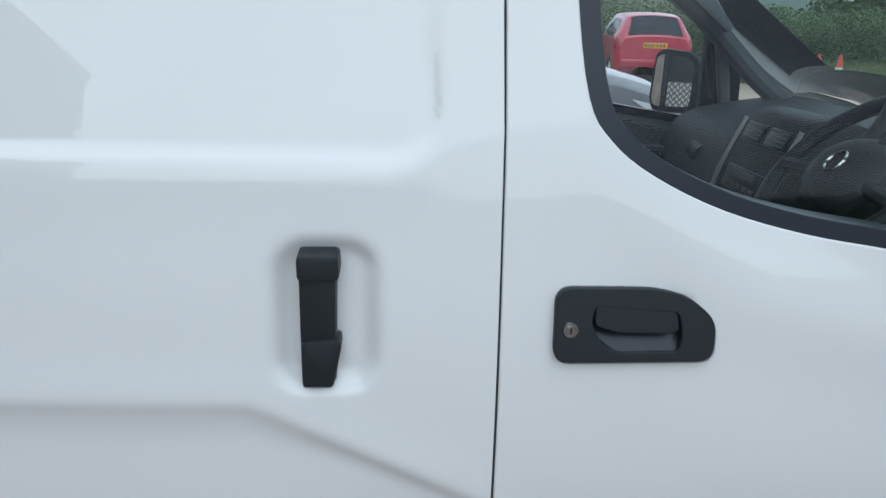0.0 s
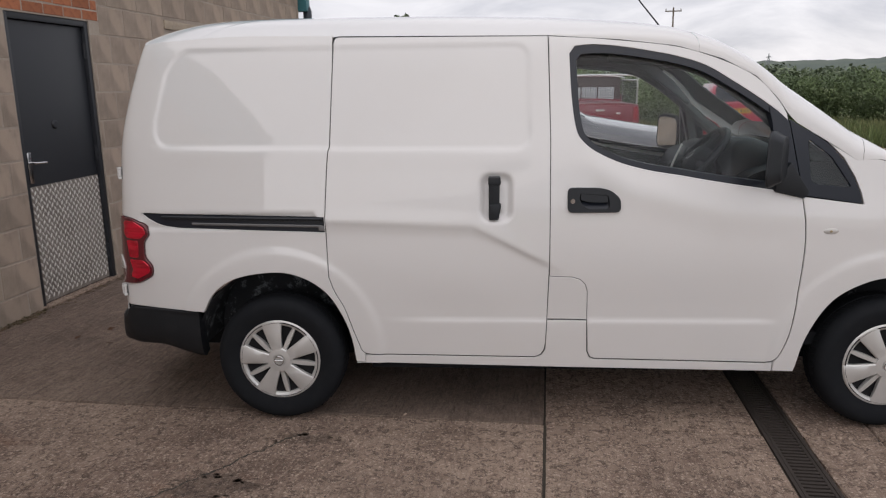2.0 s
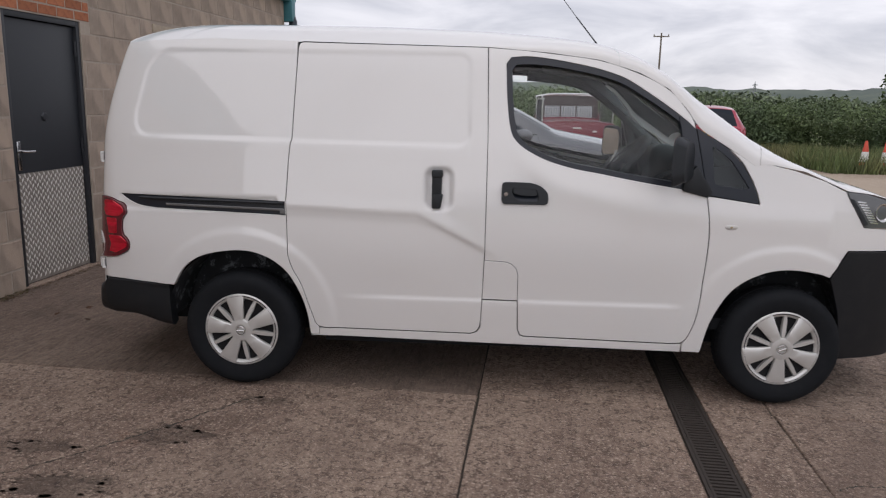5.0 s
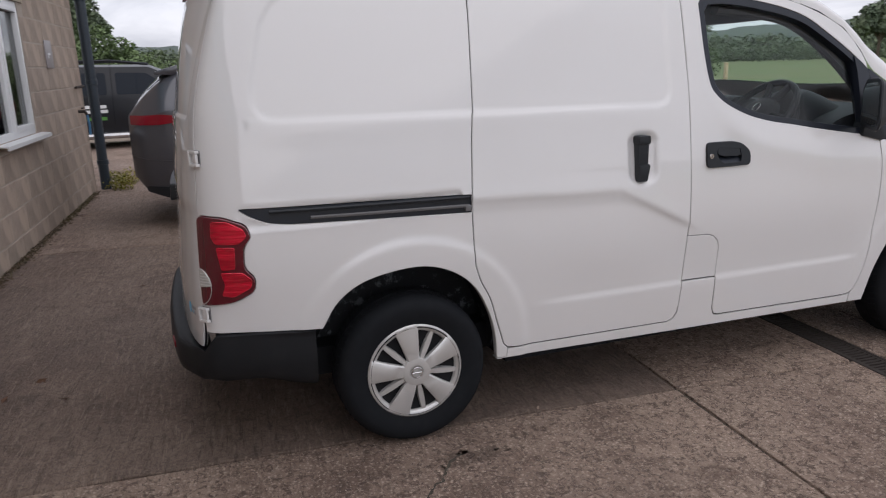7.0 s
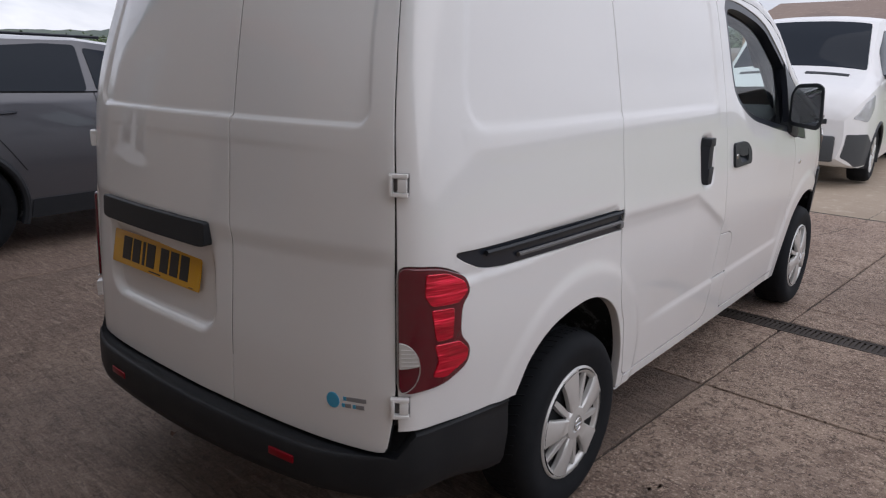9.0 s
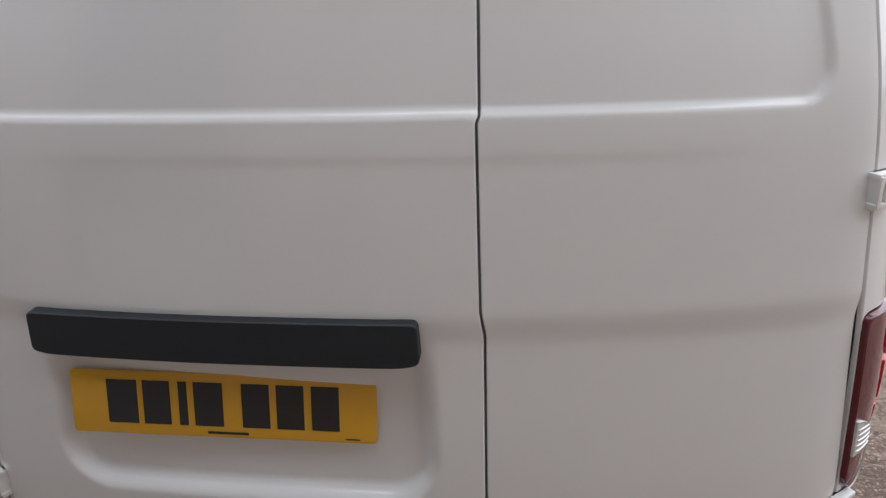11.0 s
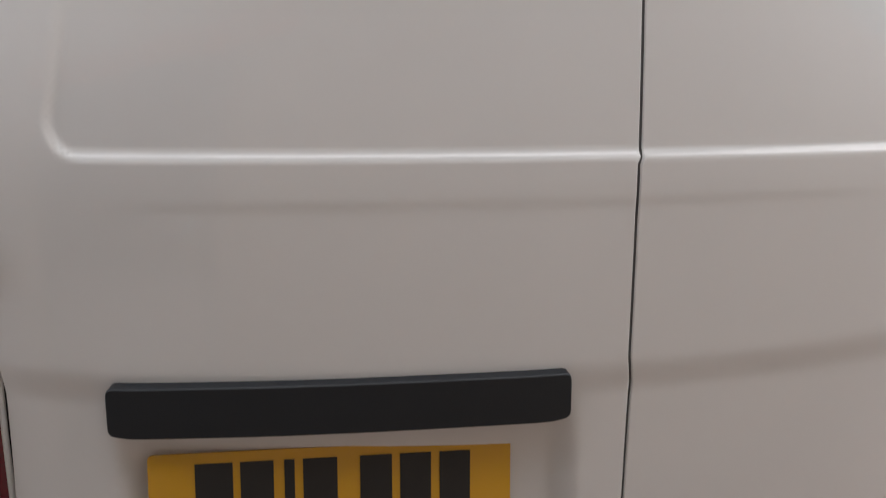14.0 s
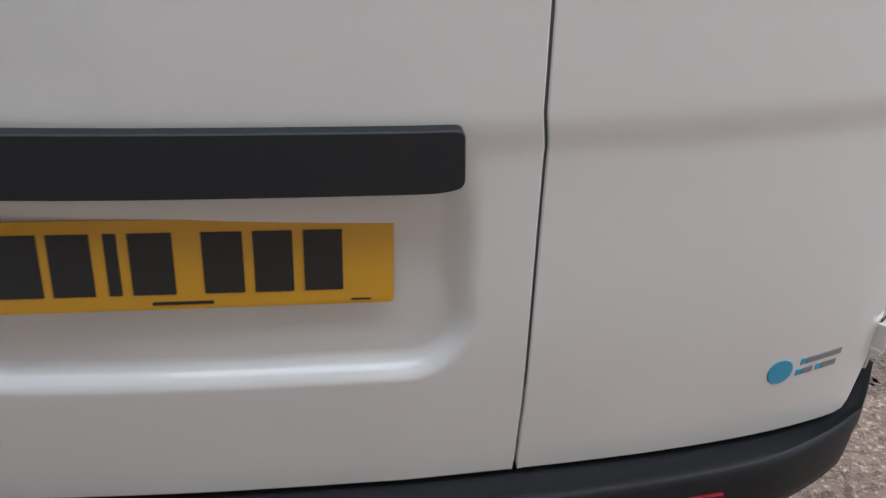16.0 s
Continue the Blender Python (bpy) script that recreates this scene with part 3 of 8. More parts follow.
van = thing("van", "white compact panel van parked on a concrete yard", "van", at=(0.003, 0, 0.003))
for left in (False, True):
    st = 0.012 if not left else 0.05
    sd = skin("sliding_door" if not left else "load_side_panel", SLIDE, PAINT, van, step=st, left=left, label="white sliding side door with pressed panel" if not left else "")
    fd = skin("front_door", FDOOR, PAINT, van, holes=[WIN], step=st, left=left, label="white front door with black window frame")
    skin("fuel_flap", FLAP, PAINT, van, step=0.02 if not left else 0.05, left=left)
    skin("rear_quarter", QUARTER, PAINT, van, holes=[TAIL, RAIL] if not left else [TAIL], step=st, left=left, depth=0.03)
    skin("front_wing", FENDER, PAINT, van, step=0.014 if not left else 0.05, left=left)
    skin("rocker_panel", [(0.355, 0.279), (0.40, 0.280), (0.402, 0.318), (1.18, 0.311), (1.212, 0.324), (1.228, 0.352), (1.234, 0.497), (1.408, 0.495), (1.414, 0.345), (1.428, 0.312), (1.45, 0.305), (2.21, 0.291), (2.242, 0.297), (2.242, 0.252), (1.3, 0.264)],
         PAINT, van, step=0.02 if not left else 0.06, left=left, shrink=0.0015, depth=0.05)
    skin("tail_lamp", TAIL, RED_LENS, van, step=0.012 if not left else 0.03, left=left, shrink=0.003, lift=0.010, depth=0.03, plain=True, label="red tail lamp with a clear round reversing lamp")
    skin("quarter_window_trim", QWIN, BLACK_GLOSS, van, step=0.03, left=left, shrink=0.001, plain=True,
         holes=[rounded([(2.312, 1.296), (2.412, 1.218), (2.502, 1.087), (2.332, 1.108)], 0.024, 4)])
    skin("quarter_window", rounded([(2.304, 1.308), (2.418, 1.224), (2.514, 1.079), (2.322, 1.100)], 0.024, 4), GLASS_GREY, van, step=0.05, left=left, lift=-0.006, plain=True)
    skin("headlamp", HEAD, LAMP_BED, van, step=0.02, left=left, shrink=0.002, lift=0.004, plain=True, label="clear wrap-round headlamp")
    # window frame: a black band inside the door's opening
    ctr = np.mean(WIN, axis=0)
    inner = [tuple(ctr + (np.array(p) - ctr) * np.array([0.935, 0.90])) for p in WIN]
    skin("window_frame", WIN, BLACK_GLOSS, fd, holes=[[(p[0], p[1] - 0.002) for p in inner]], step=0.02, left=left, shrink=-0.002, lift=-0.004, depth=0.05, plain=True, label="black window frame and seal")
    pane = skin("window_pane", [tuple(ctr + (np.array(p) - ctr) * np.array([0.95, 0.92])) for p in WIN], GLASS_CLEAR, fd, step=0.06, left=left, lift=-0.03, shrink=0.0, depth=0.004, plain=True)
    pane.visible_shadow = False
# dark tubes added inside the panel gaps to imitate the seams' shade
for outline in (SLIDE, FDOOR, FLAP):
    bm = bmesh.new()
    tube(bm, [Vector(body(np.array(a), np.array(b), 0.0070)) for a, b in dense(outline, 0.015)], 0.0034, 5, closed=True)
    part("panel_gap_shade", bm, SEAM, van)
# black bumper, continuous round the nose
for left in (False, True):
    skin("front_bumper", FBUMP, BUMPER, van, step=0.03, left=left, shrink=0.001, lift=0.012, plain=True, label="black unpainted plastic bumper")


def door_base(y):
    return 0.471 + 0.010 * float(np.clip((0.5 - y) / 0.35, 0, 1)) ** 2 - 0.004 * float(np.clip((y - 1.2) / 0.35, 0, 1))


def gate(y0, y1, name, label):
    """One of the two rear doors, between the places y0 < y1."""
    ua, ub = u_at_y(y1), u_at_y(y0)
    zb = door_base
    zt = lambda y: 1.812 - 0.044 * (abs(y - MID) / 0.60) ** 2
    low = [(u_at_y(y), zb(y)) for y in np.linspace(y1 - 0.02, y0 + 0.02, 14)]
    top = [(u_at_y(y), zt(y)) for y in np.linspace(y0 + 0.05, y1 - 0.05, 14)]
    if y0 < 0.5:
        side = [(ub - 0.034, 0.484), (ub - 0.024, 0.50), (ub - 0.010, 0.57), (ub - 0.001, 0.66), (ub, 1.2), (ub - 0.005, 1.42), (ub - 0.018, 1.58), (ub - 0.032, 1.67), (ub - 0.050, 1.73), (ub - 0.070, 1.760)]
        seam = [(ua, 1.75), (ua, 1.29), (ua - 0.004, 1.28), (ua - 0.002, 1.0), (ua + 0.004, 0.96), (ua + 0.003, 0.6), (ua, 0.49)]
        top = [(u_at_y(y), zt(y)) for y in np.linspace(y0 + 0.12, y1 - 0.002, 14)]
        low = [(u_at_y(y), zb(y)) for y in np.linspace(y1 - 0.002, y0 + 0.05, 14)]
        out = low + side + top + seam
    else:
        side = [(ua + 0.070, 1.760), (ua + 0.050, 1.73), (ua + 0.032, 1.67), (ua + 0.018, 1.58), (ua + 0.005, 1.42), (ua, 1.2), (ua + 0.001, 0.66), (ua + 0.010, 0.56), (ua + 0.020, 0.485), (ua + 0.028, 0.470)]
        seam = [(ub, 0.49), (ub + 0.003, 0.6), (ub + 0.004, 0.96), (ub - 0.002, 1.0), (ub - 0.004, 1.28), (ub, 1.29), (ub, 1.75)]
        top = [(u_at_y(y), zt(y)) for y in np.linspace(y0 + 0.002, y1 - 0.12, 14)]
        low = [(u_at_y(y), zb(y)) for y in np.linspace(y1 - 0.036, y0 + 0.002, 14)]
        out = low + seam + top + side
    # black tube added along the outer door gap, drawing its shade
    bm = bmesh.new()
    tube(bm, [Vector(body(np.array(a), np.array(b), 0.010, plain=True)) for a, b in dense(side, 0.02)[:int(1.3 / 0.02)]], 0.0040, 5)
    part("edge_gap_shade", bm, RUBBER, van)
    return skin(name, out, PAINT, van, step=0.0068, shrink=0.004, depth=0.02, label=label)


gate(0.118, 0.7035, "rear_door", "narrow white rear door with dealer sticker")
gate(0.7035, 2 * MID - 0.118, "rear_door", "wide white rear door with number plate recess")


def backing():
    """Dark inner skin in the panel gaps; its grey imitates body paint in shadow."""
    us = np.arange(2 * U_REAR - 2.3, 2.56, 0.04)
    vs = np.arange(0.30, 1.76, 0.04)
    uu, vv = np.meshgrid(us, vs, indexing="ij")
    fl = uu < U_REAR
    um = np.where(fl, 2 * U_REAR - uu, uu)
    V = body(uu.ravel(), vv.ravel(), 0.048, plain=True)
    hole = np.zeros(um.shape, bool)
    ctr = np.mean(WIN, axis=0)
    big = [tuple(ctr + (np.array(p) - ctr) * np.array([1.06, 1.06])) for p in WIN]
    hole |= inside(um.ravel(), vv.ravel(), big).reshape(um.shape)
    hole |= (um > 2.18) & (vv > 0.98)
    hole |= (um < 0.30) & (vv < 0.53)
    hole |= (um > 1.3) & (vv > 1.62)
    hole |= (um > 1.95) & (vv > 1.45)
    for cx, cz in ((0.005, 0.345), (2.712, 0.330)):
        hole |= np.hypot(um - cx, vv - cz) < 0.39
    faces = []
    m = len(vs)
    for i in range(len(us) - 1):
        for j in range(m - 1):
            if not (hole[i, j] or hole[i + 1, j] or hole[i, j + 1] or hole[i + 1, j + 1]):
                faces.append((i * m + j, (i + 1) * m + j, (i + 1) * m + j + 1, i * m + j + 1))
    return raw("inner_body", V, faces, GAP, van)


backing()

# roof, screen pillars and bonnet: sections across the van
TOP_X = [-0.69, -0.655, -0.60, -0.50, -0.30, 0.0, 0.73, 1.23, 1.56, 1.75, 1.87, 2.04, 2.27, 2.47, 2.66, 2.80, 3.0, 3.2, 3.35, 3.46, 3.53]
TOP_T = [1.796, 1.822, 1.838, 1.850, 1.862, 1.868, 1.862, 1.848, 1.825, 1.802, 1.778, 1.702, 1.546, 1.404, 1.270, 1.205, 1.140, 1.070, 0.985, 0.895, 0.82]
EDGE_X = [-0.69, -0.3, 0.3, 1.23, 1.53, 1.77, 1.96, 2.1, 2.19, 2.225, 2.26, 2.40, 2.52, 2.60, 2.76, 2.97, 3.1, 3.2, 3.34, 3.46, 3.53]
EDGE_H = [1.752, 1.762, 1.754, 1.740, 1.717, 1.687, 1.627, 1.553, 1.457, 1.403, 1.363, 1.277, 1.20, 1.207, 1.178, 1.09, 1.075, 1.05, 0.97, 0.87, 0.80]


def top_point(x, s):
    """x along the van, s from -1 (this side) to 1."""
    k = np.argmax(PX > -0.55)
    u = np.interp(x, PX[k:], PU[k:])
    h = np.interp(np.where(x > 2.55, u, x), EDGE_X, EDGE_H)
    t = sum(np.interp(x + d, TOP_X, TOP_T) for d in (-0.12, -0.08, -0.04, 0.0, 0.04, 0.08, 0.12)) / 7
    t = np.where(x < -0.6, np.interp(x, TOP_X, TOP_T), t)
    e = body(u, h, plain=True)[..., 1]
    e = e + 0.12 * sstep(-x, 0.35, 0.69) ** 2
    p = np.interp(x, [-0.7, 1.6, 2.0, 2.5, 2.75], [2.7, 2.9, 3.2, 3.0, 2.2])
    f = np.maximum(0, 1 - np.abs(s) ** p) ** (1 / p)
    xx = x + 0.10 * np.abs(s) ** 4 * np.clip(1 - (x + 0.69) / 0.35, 0, 1)
    return np.stack([xx + 0 * s, MID + s * (MID - e), h + (t - h) * f], -1)


def top_sheet(name, x0, x1, s0, s1, nx, ns, material, label="", sink=0.0, edge_x=None):
    th = np.linspace(math.asin(s0), math.asin(s1), ns)
    V, faces = [], []
    for i in range(nx + 1):
        for a in th:
            s = math.sin(a)
            lo = x0(s) if callable(x0) else x0
            hi = x1(s) if callable(x1) else x1
            x = lo + (hi - lo) * i / nx
            p = top_point(np.array(x), np.array(s))
            p[2] -= sink
            V.append(p)
    for i in range(nx):
        for j in range(ns - 1):
            faces.append((i * ns + j, (i + 1) * ns + j, (i + 1) * ns + j + 1, i * ns + j + 1))
    return raw(name, V, faces, material, van, label)


SCR0 = lambda s: 1.76 + 0.10 * abs(s)
SCR1 = lambda s: 2.66 - 0.12 * abs(s) ** 2


def gate_top(y):
    return 1.812 - 0.044 * (abs(y - MID) / 0.60) ** 2


def roof_rim():
    """The rim of the roof from the screen round the back to the screen."""
    half, flat = [], []
    xs = np.concatenate([np.linspace(1.86, -0.30, 60)])
    for x in xs:
        u = np.interp(x, PX[np.argmax(PX > -0.45):], PU[np.argmax(PX > -0.45):])
        half.append(body(u, np.interp(x, EDGE_X, EDGE_H) - (0.007 if x < 0.29 else 0.002), 0.0016 * float(x < 0.29), plain=True))
    for u in np.linspace(-0.32, UR - 0.005, 24):
        half.append(body(u, np.interp(u, [UR - 0.01, UR + 0.04, UR + 0.10, UR + 0.20, -0.40, -0.25], [1.7445, 1.7340, 1.7305, 1.7355, 1.7445, 1.7525]), 0.0016, plain=True))
        flat.append(0.65 * float(sstep(np.array(-u), 0.30, 0.58)))
    for y in np.linspace(0.122, MID, 30):
        half.append(body(u_at_y(y), np.interp(y, [0.118, 0.15, 0.185, 0.23, 0.26], [1.7485, 1.755, 1.760, gate_top(0.23) - 0.004, gate_top(0.26) - 0.004]) if y < 0.26 else gate_top(y) - 0.004, 0.003, plain=True))
        flat.append(0.65 + 0.35 * float(sstep(np.array(y), 0.12, 0.24)))
    half = np.array(half)
    other = half[:-1][::-1].copy()
    other[:, 1] = 2 * MID - other[:, 1]
    flat = [0.0] * (len(half) - len(flat)) + flat
    return np.concatenate([half, other]), flat + flat[:-1][::-1]


rim, rim_flat = roof_rim()
rings_r = [math.cos(a) for a in np.linspace(0, math.pi / 2, 34)]
RV, RF = [], []
for B, back in zip(rim, rim_flat):
    sx = min(max(B[0], 0.35), 1.86)
    front = 1.0 - sstep(np.array(B[0]), 1.5, 1.86) * 1.0
    for r in rings_r:
        px = sx + (B[0] - sx) * r - 0.10 * (1 - r) * (1 - front)
        t = np.interp(px, TOP_X, TOP_T)
        if B[0] < 0.35:
            t = 1.866
        f = 1 - r ** 4.4
        own = np.array((px, MID + (B[1] - MID) * r, B[2] + (t - B[2]) * f))
        w = float(sstep(np.array(B[0]), 1.0, 1.80))
        if w > 0:
            own = own * (1 - w) + w * (top_point(np.array(px), np.array(r if B[1] > MID else -r)) - np.array((0, 0, 0.002 * r)))
        RV.append(tuple(own))
nr = len(rings_r)
for i in range(len(rim) - 1):
    for j in range(nr - 1):
        RF.append((i * nr + j, i * nr + j + 1, (i + 1) * nr + j + 1, (i + 1) * nr + j))
raw("roof", RV, RF, PAINT, van, "white roof skin", sharp=70)
for s0, s1 in ((-1, -0.83), (0.83, 1)):
    top_sheet("screen_pillar", SCR0, SCR1, s0, s1, 40, 12, PAINT)
scr = top_sheet("windscreen", lambda s: SCR0(s) - 0.01, lambda s: SCR1(s) + 0.01, -0.835, 0.835, 30, 31, GLASS_GREEN, "green-tinted windscreen", sink=0.004)
scr.visible_shadow = False
top_sheet("bonnet", lambda s: SCR1(s) + 0.002, 3.53, -1, 1, 44, 61, PAINT, "short sloping white bonnet")
for s0, s1 in ((-0.985, -0.80), (0.80, 0.985)):
    top_sheet("pillar_lining", lambda s: SCR0(s) + 0.02, lambda s: SCR1(s) - 0.05, s0, s1, 30, 8, PILLAR, sink=0.016)
top_sheet("windscreen_header", lambda s: SCR0(s) - 0.06, lambda s: 2.07 - 0.06 * abs(s) ** 2, -0.93, 0.93, 8, 25, TRIMGREY, sink=0.065)
top_sheet("headlining", -0.3, lambda s: SCR0(s) + 0.02, -0.985, 0.985, 40, 41, TRIMGREY, sink=0.085)


# wheels
def wheel(x, y, flip=1):
    w = new("wheel")
    bm = bmesh.new()
    lathe(bm, [(0.178, -0.005), (0.190, 0.004), (0.215, -0.004), (0.25, -0.010), (0.272, -0.006), (0.288, 0.008), (0.297, 0.028), (0.300, 0.05), (0.300, 0.085), (0.2965, 0.086), (0.2965, 0.092), (0.300, 0.093), (0.300, 0.14), (0.294, 0.165), (0.26, 0.185), (0.19, 0.18)], sides=72)
    part("tyre", bm, RUBBER, w, "worn black tyre")
    bm = bmesh.new()
    lathe(bm, [(0.0, 0.03), (0.10, 0.03), (0.165, 0.045), (0.178, 0.02)], sides=48)
    part("steel_rim", bm, BLACK_TRIM, w)
    # grey hubcap floor coloured near black, with the slots' shade painted in
    bm = bmesh.new()
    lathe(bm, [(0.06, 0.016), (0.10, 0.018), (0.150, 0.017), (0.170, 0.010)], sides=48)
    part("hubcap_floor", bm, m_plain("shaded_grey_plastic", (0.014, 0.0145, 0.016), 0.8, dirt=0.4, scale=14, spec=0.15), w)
    cap = bmesh.new()
    spokes = []
    lathe(cap, [(0.162, 0.016), (0.166, 0.004), (0.172, -0.001), (0.184, -0.0025), (0.190, 0.002), (0.190, 0.01)], sides=80)
    lathe(cap, [(0.0, -0.010), (0.024, -0.010), (0.029, -0.016), (0.036, -0.0165), (0.054, -0.013), (0.062, -0.002)], sides=40)
    for k in range(5):
        a = radians(-72 * k + 100)
        for half, r0, r1, off, d0, d1 in ((0.105, 0.046, 0.1870, 0, -0.013, -0.0035), (0.026, 0.05, 0.168, radians(36), -0.008, 0.003)):
            b = bmesh.new()
            rows = []
            for i in range(7):
                r = r0 + (r1 - r0) * i / 6
                wd = (0.022 + 0.0235 * (i / 6) ** 0.9 + 0.006 * (i / 6) ** 6) if half > 0.05 else (0.0080 + 0.0040 * math.sin(i / 6 * 3.1))
                d = d0 + (d1 - d0) * i / 6 - (0.004 * math.sin(math.pi * i / 6) if half > 0.05 else 0.0)
                rows.append([b.verts.new((r if half < 0.05 else math.sqrt(r * r - (wd * q) ** 2 * (i / 6) ** 2), d + dd, sgn * wd * q)) for sgn, q, dd in ((-1, 1.0, 0.02), (-1, 1.0, 0.004), (-1, 0.82, 0.0), (1, 0.82, 0.0), (1, 1.0, 0.004), (1, 1.0, 0.02))])
            for q, p in zip(rows, rows[1:]):
                for j in range(5):
                    b.faces.new((q[j], q[j + 1], p[j + 1], p[j]))
            b.faces.new(rows[0])
            b.faces.new(rows[-1][::-1])
            spokes.append((b, Matrix.Rotation(-(a + off), 4, "Y")))
    hc = part("hubcap", cap, SILVER, w, "scuffed silver plastic hubcap with ten spokes")
    for b, m in spokes:
        bmesh.ops.transform(b, matrix=m, verts=b.verts)
        part("hubcap_spoke", b, SILVER, hc)
    bm = bmesh.new()
    tube(bm, [(0.021 * math.cos(t), -0.019, 0.021 * math.sin(t)) for t in np.linspace(0, 2 * math.pi, 24, endpoint=False)], 0.0025, 6, closed=True)
    tube(bm, [(-0.02, -0.019, 0), (0.02, -0.019, 0)], 0.003, 6)
    part("centre_badge", bm, CHROME, w)
    bm = bmesh.new()
    for k in range(60):
        a = 2 * math.pi * k / 60
        for y0, y1, sk in ((0.036, 0.078, 0.04), (0.100, 0.145, -0.04)):
            tube(bm, [(0.299 * math.cos(a), y0, 0.299 * math.sin(a)), (0.2995 * math.cos(a + sk), y1, 0.2995 * math.sin(a + sk))], 0.0032, 4)
    tagged(part("tread", bm, RUBBER, w), kind="stuff")
    w.parent = van
    w.matrix_basis = pose(x, y, 0.300) if flip > 0 else pose(x, y, 0.300, 0, 0, 180)
    return w


w0 = wheel(0.0, 0.035)
w1 = copy_thing(w0, pose(2.725, 0.035, 0.300, 0, -23, 0))
copy_thing(w0, pose(0.0, 2 * MID - 0.035, 0.300, 0, 0, 180))
copy_thing(w0, pose(2.725, 2 * MID - 0.035, 0.300, 0, 0, 180))


def wheel_well(cx, cz, r, parent):
    bm = bmesh.new()
    prof = []
    for k in range(33):
        a = math.pi * (-0.05 + 1.05 * k / 32)
        prof.append((cx + r * math.cos(a), cz + r * math.sin(a)))
    for y1 in (0.40,):
        u = [float(np.interp(p[0], PX[PX > -0.55], PU[PX > -0.55])) for p in prof]
        a = [bm.verts.new((p[0], float(body(q, max(p[1], 0.27), 0.014, plain=True)[1]), p[1])) for p, q in zip(prof, u)]
        b = [bm.verts.new((p[0], y1, p[1])) for p in prof]
        for i in range(len(prof) - 1):
            bm.faces.new((a[i], a[i + 1], b[i + 1], b[i]))
        bm.faces.new(b)
    part("wheel_well", bm, ARCH, parent, "sooty dark wheel arch liner")


wheel_well(0.005, 0.330, 0.402, van)
wheel_well(2.712, 0.315, 0.402, van)
bm = bmesh.new()
box(bm, -0.70, 3.4, 0.42, 2 * MID - 0.42, 0.24, 0.32)
box(bm, 0.42, 2.28, 0.12, 2 * MID - 0.12, 0.235, 0.30)
box(bm, -0.35, 3.0, 0.28, 2 * MID - 0.28, 0.245, 0.36)
part("underbody", bm, RUBBER, van)
bm = bmesh.new()
tube(bm, [(0.0, 0.2, 0.26), (0.0, 2 * MID - 0.2, 0.26)], 0.05, 12)
tube(bm, [(-0.45, 0.50, 0.22), (0.35, 0.50, 0.24)], 0.03, 8)
part("rear_axle", bm, ARCH, van)

# ---- fittings of the van ----
def on_body(u, v, out=0.0):
    """Point on the body and its outward direction."""
    p = body(u, v, -out, plain=True)
    du, dv = body(u + 0.01, v, -out, plain=True) - p, body(u, v + 0.01, -out, plain=True) - p
    n = np.cross(du, dv)
    n = n / np.linalg.norm(n)
    if np.dot(n, p - np.array([1.3, MID, 0.9])) < 0:
        n = -n
    return Vector(p), Vector(n)


# rear bumper: one section carried round the back
def bumper():
    us = np.concatenate([np.linspace(-0.372, UR + 0.05, 14), np.linspace(UR + 0.03, U_REAR, 26)])
    us = np.concatenate([us, (2 * U_REAR - us[:-1])[::-1]])
    V, F = [], []
    n = 12
    for u in us:
        uu = u if u >= U_REAR else 2 * U_REAR - u
        y = np.interp(uu, PU, PY)
        w = float(sstep(np.array(uu), UR + 0.05, UR - 0.03))
        a = float(sstep(np.array(uu), -0.36, -0.60))
        ya = y if u >= U_REAR else 2 * MID - y
        zt = door_base(ya) - 0.007
        rise = 0.012 * (abs(ya - MID) / 0.6) ** 2
        base = 0.323 - 0.010 * (ya - MID) / 0.6 + 0.02 * (abs(ya - MID) / 0.6) ** 2
        top = (1 - w) * (0.541 - 0.016 * float(sstep(np.array(uu), -0.60, -0.35))) + w * zt
        low = 0.30 + 0.055 * a
        o = 0.004 + 0.010 * a + 0.034 * float(sstep(np.array(y), 0.07, 0.34))
        k = o / 0.048
        rear = [(0.03, zt), (-0.004 * k, zt - 0.003), (-0.018 * k, zt - 0.006 + 0.4 * rise), (-0.032 * k, zt - 0.006 + 0.7 * rise), (-0.042 * k, zt - 0.005 + rise), (-0.049 * k, zt - 0.008 + rise), (-0.053 * k, zt - 0.016 + rise),
                (-0.058 * k, zt - 0.042 + 0.7 * rise), (-0.060 * k, base + 0.045), (-0.054 * k, base + 0.016), (-0.03 * k, base), (0.09, base + 0.004)]
        side = [(0.03, top - 0.001), (0.000 - 0.004 * a, top), (-(0.006 + 0.4 * o), top - 0.004 - 0.004 * w), (-o * 0.86, top - 0.010 - 0.012 * w), (-o, top - 0.028 - 0.010 * w), (-o - 0.002, top - 0.07),
               (-o - 0.001, top - 0.11), (-o + 0.010, low + 0.035), (-o + 0.022, low + 0.012), (-o + 0.035, low), (0.05, low - 0.004), (0.09, low + 0.01)]
        sec = [(p[0] * (1 - w) + q[0] * w, p[1] * (1 - w) + q[1] * w) for p, q in zip(side, rear)]
        for inw, z in sec:
            V.append(body(np.array(u), np.array(max(z, 0.5)), inw, plain=True) * np.array([1, 1, 0]) + np.array([0, 0, z]))
    for i in range(len(us) - 1):
        for j in range(n - 1):
            F.append((i * n + j, i * n + j + 1, (i + 1) * n + j + 1, (i + 1) * n + j))
    F.append(tuple(range(n)))
    F.append(tuple(range((len(us) - 1) * n, len(us) * n))[::-1])
    return raw("rear_bumper", V, F, BUMPER, van, "scuffed black plastic rear bumper", sharp=45)


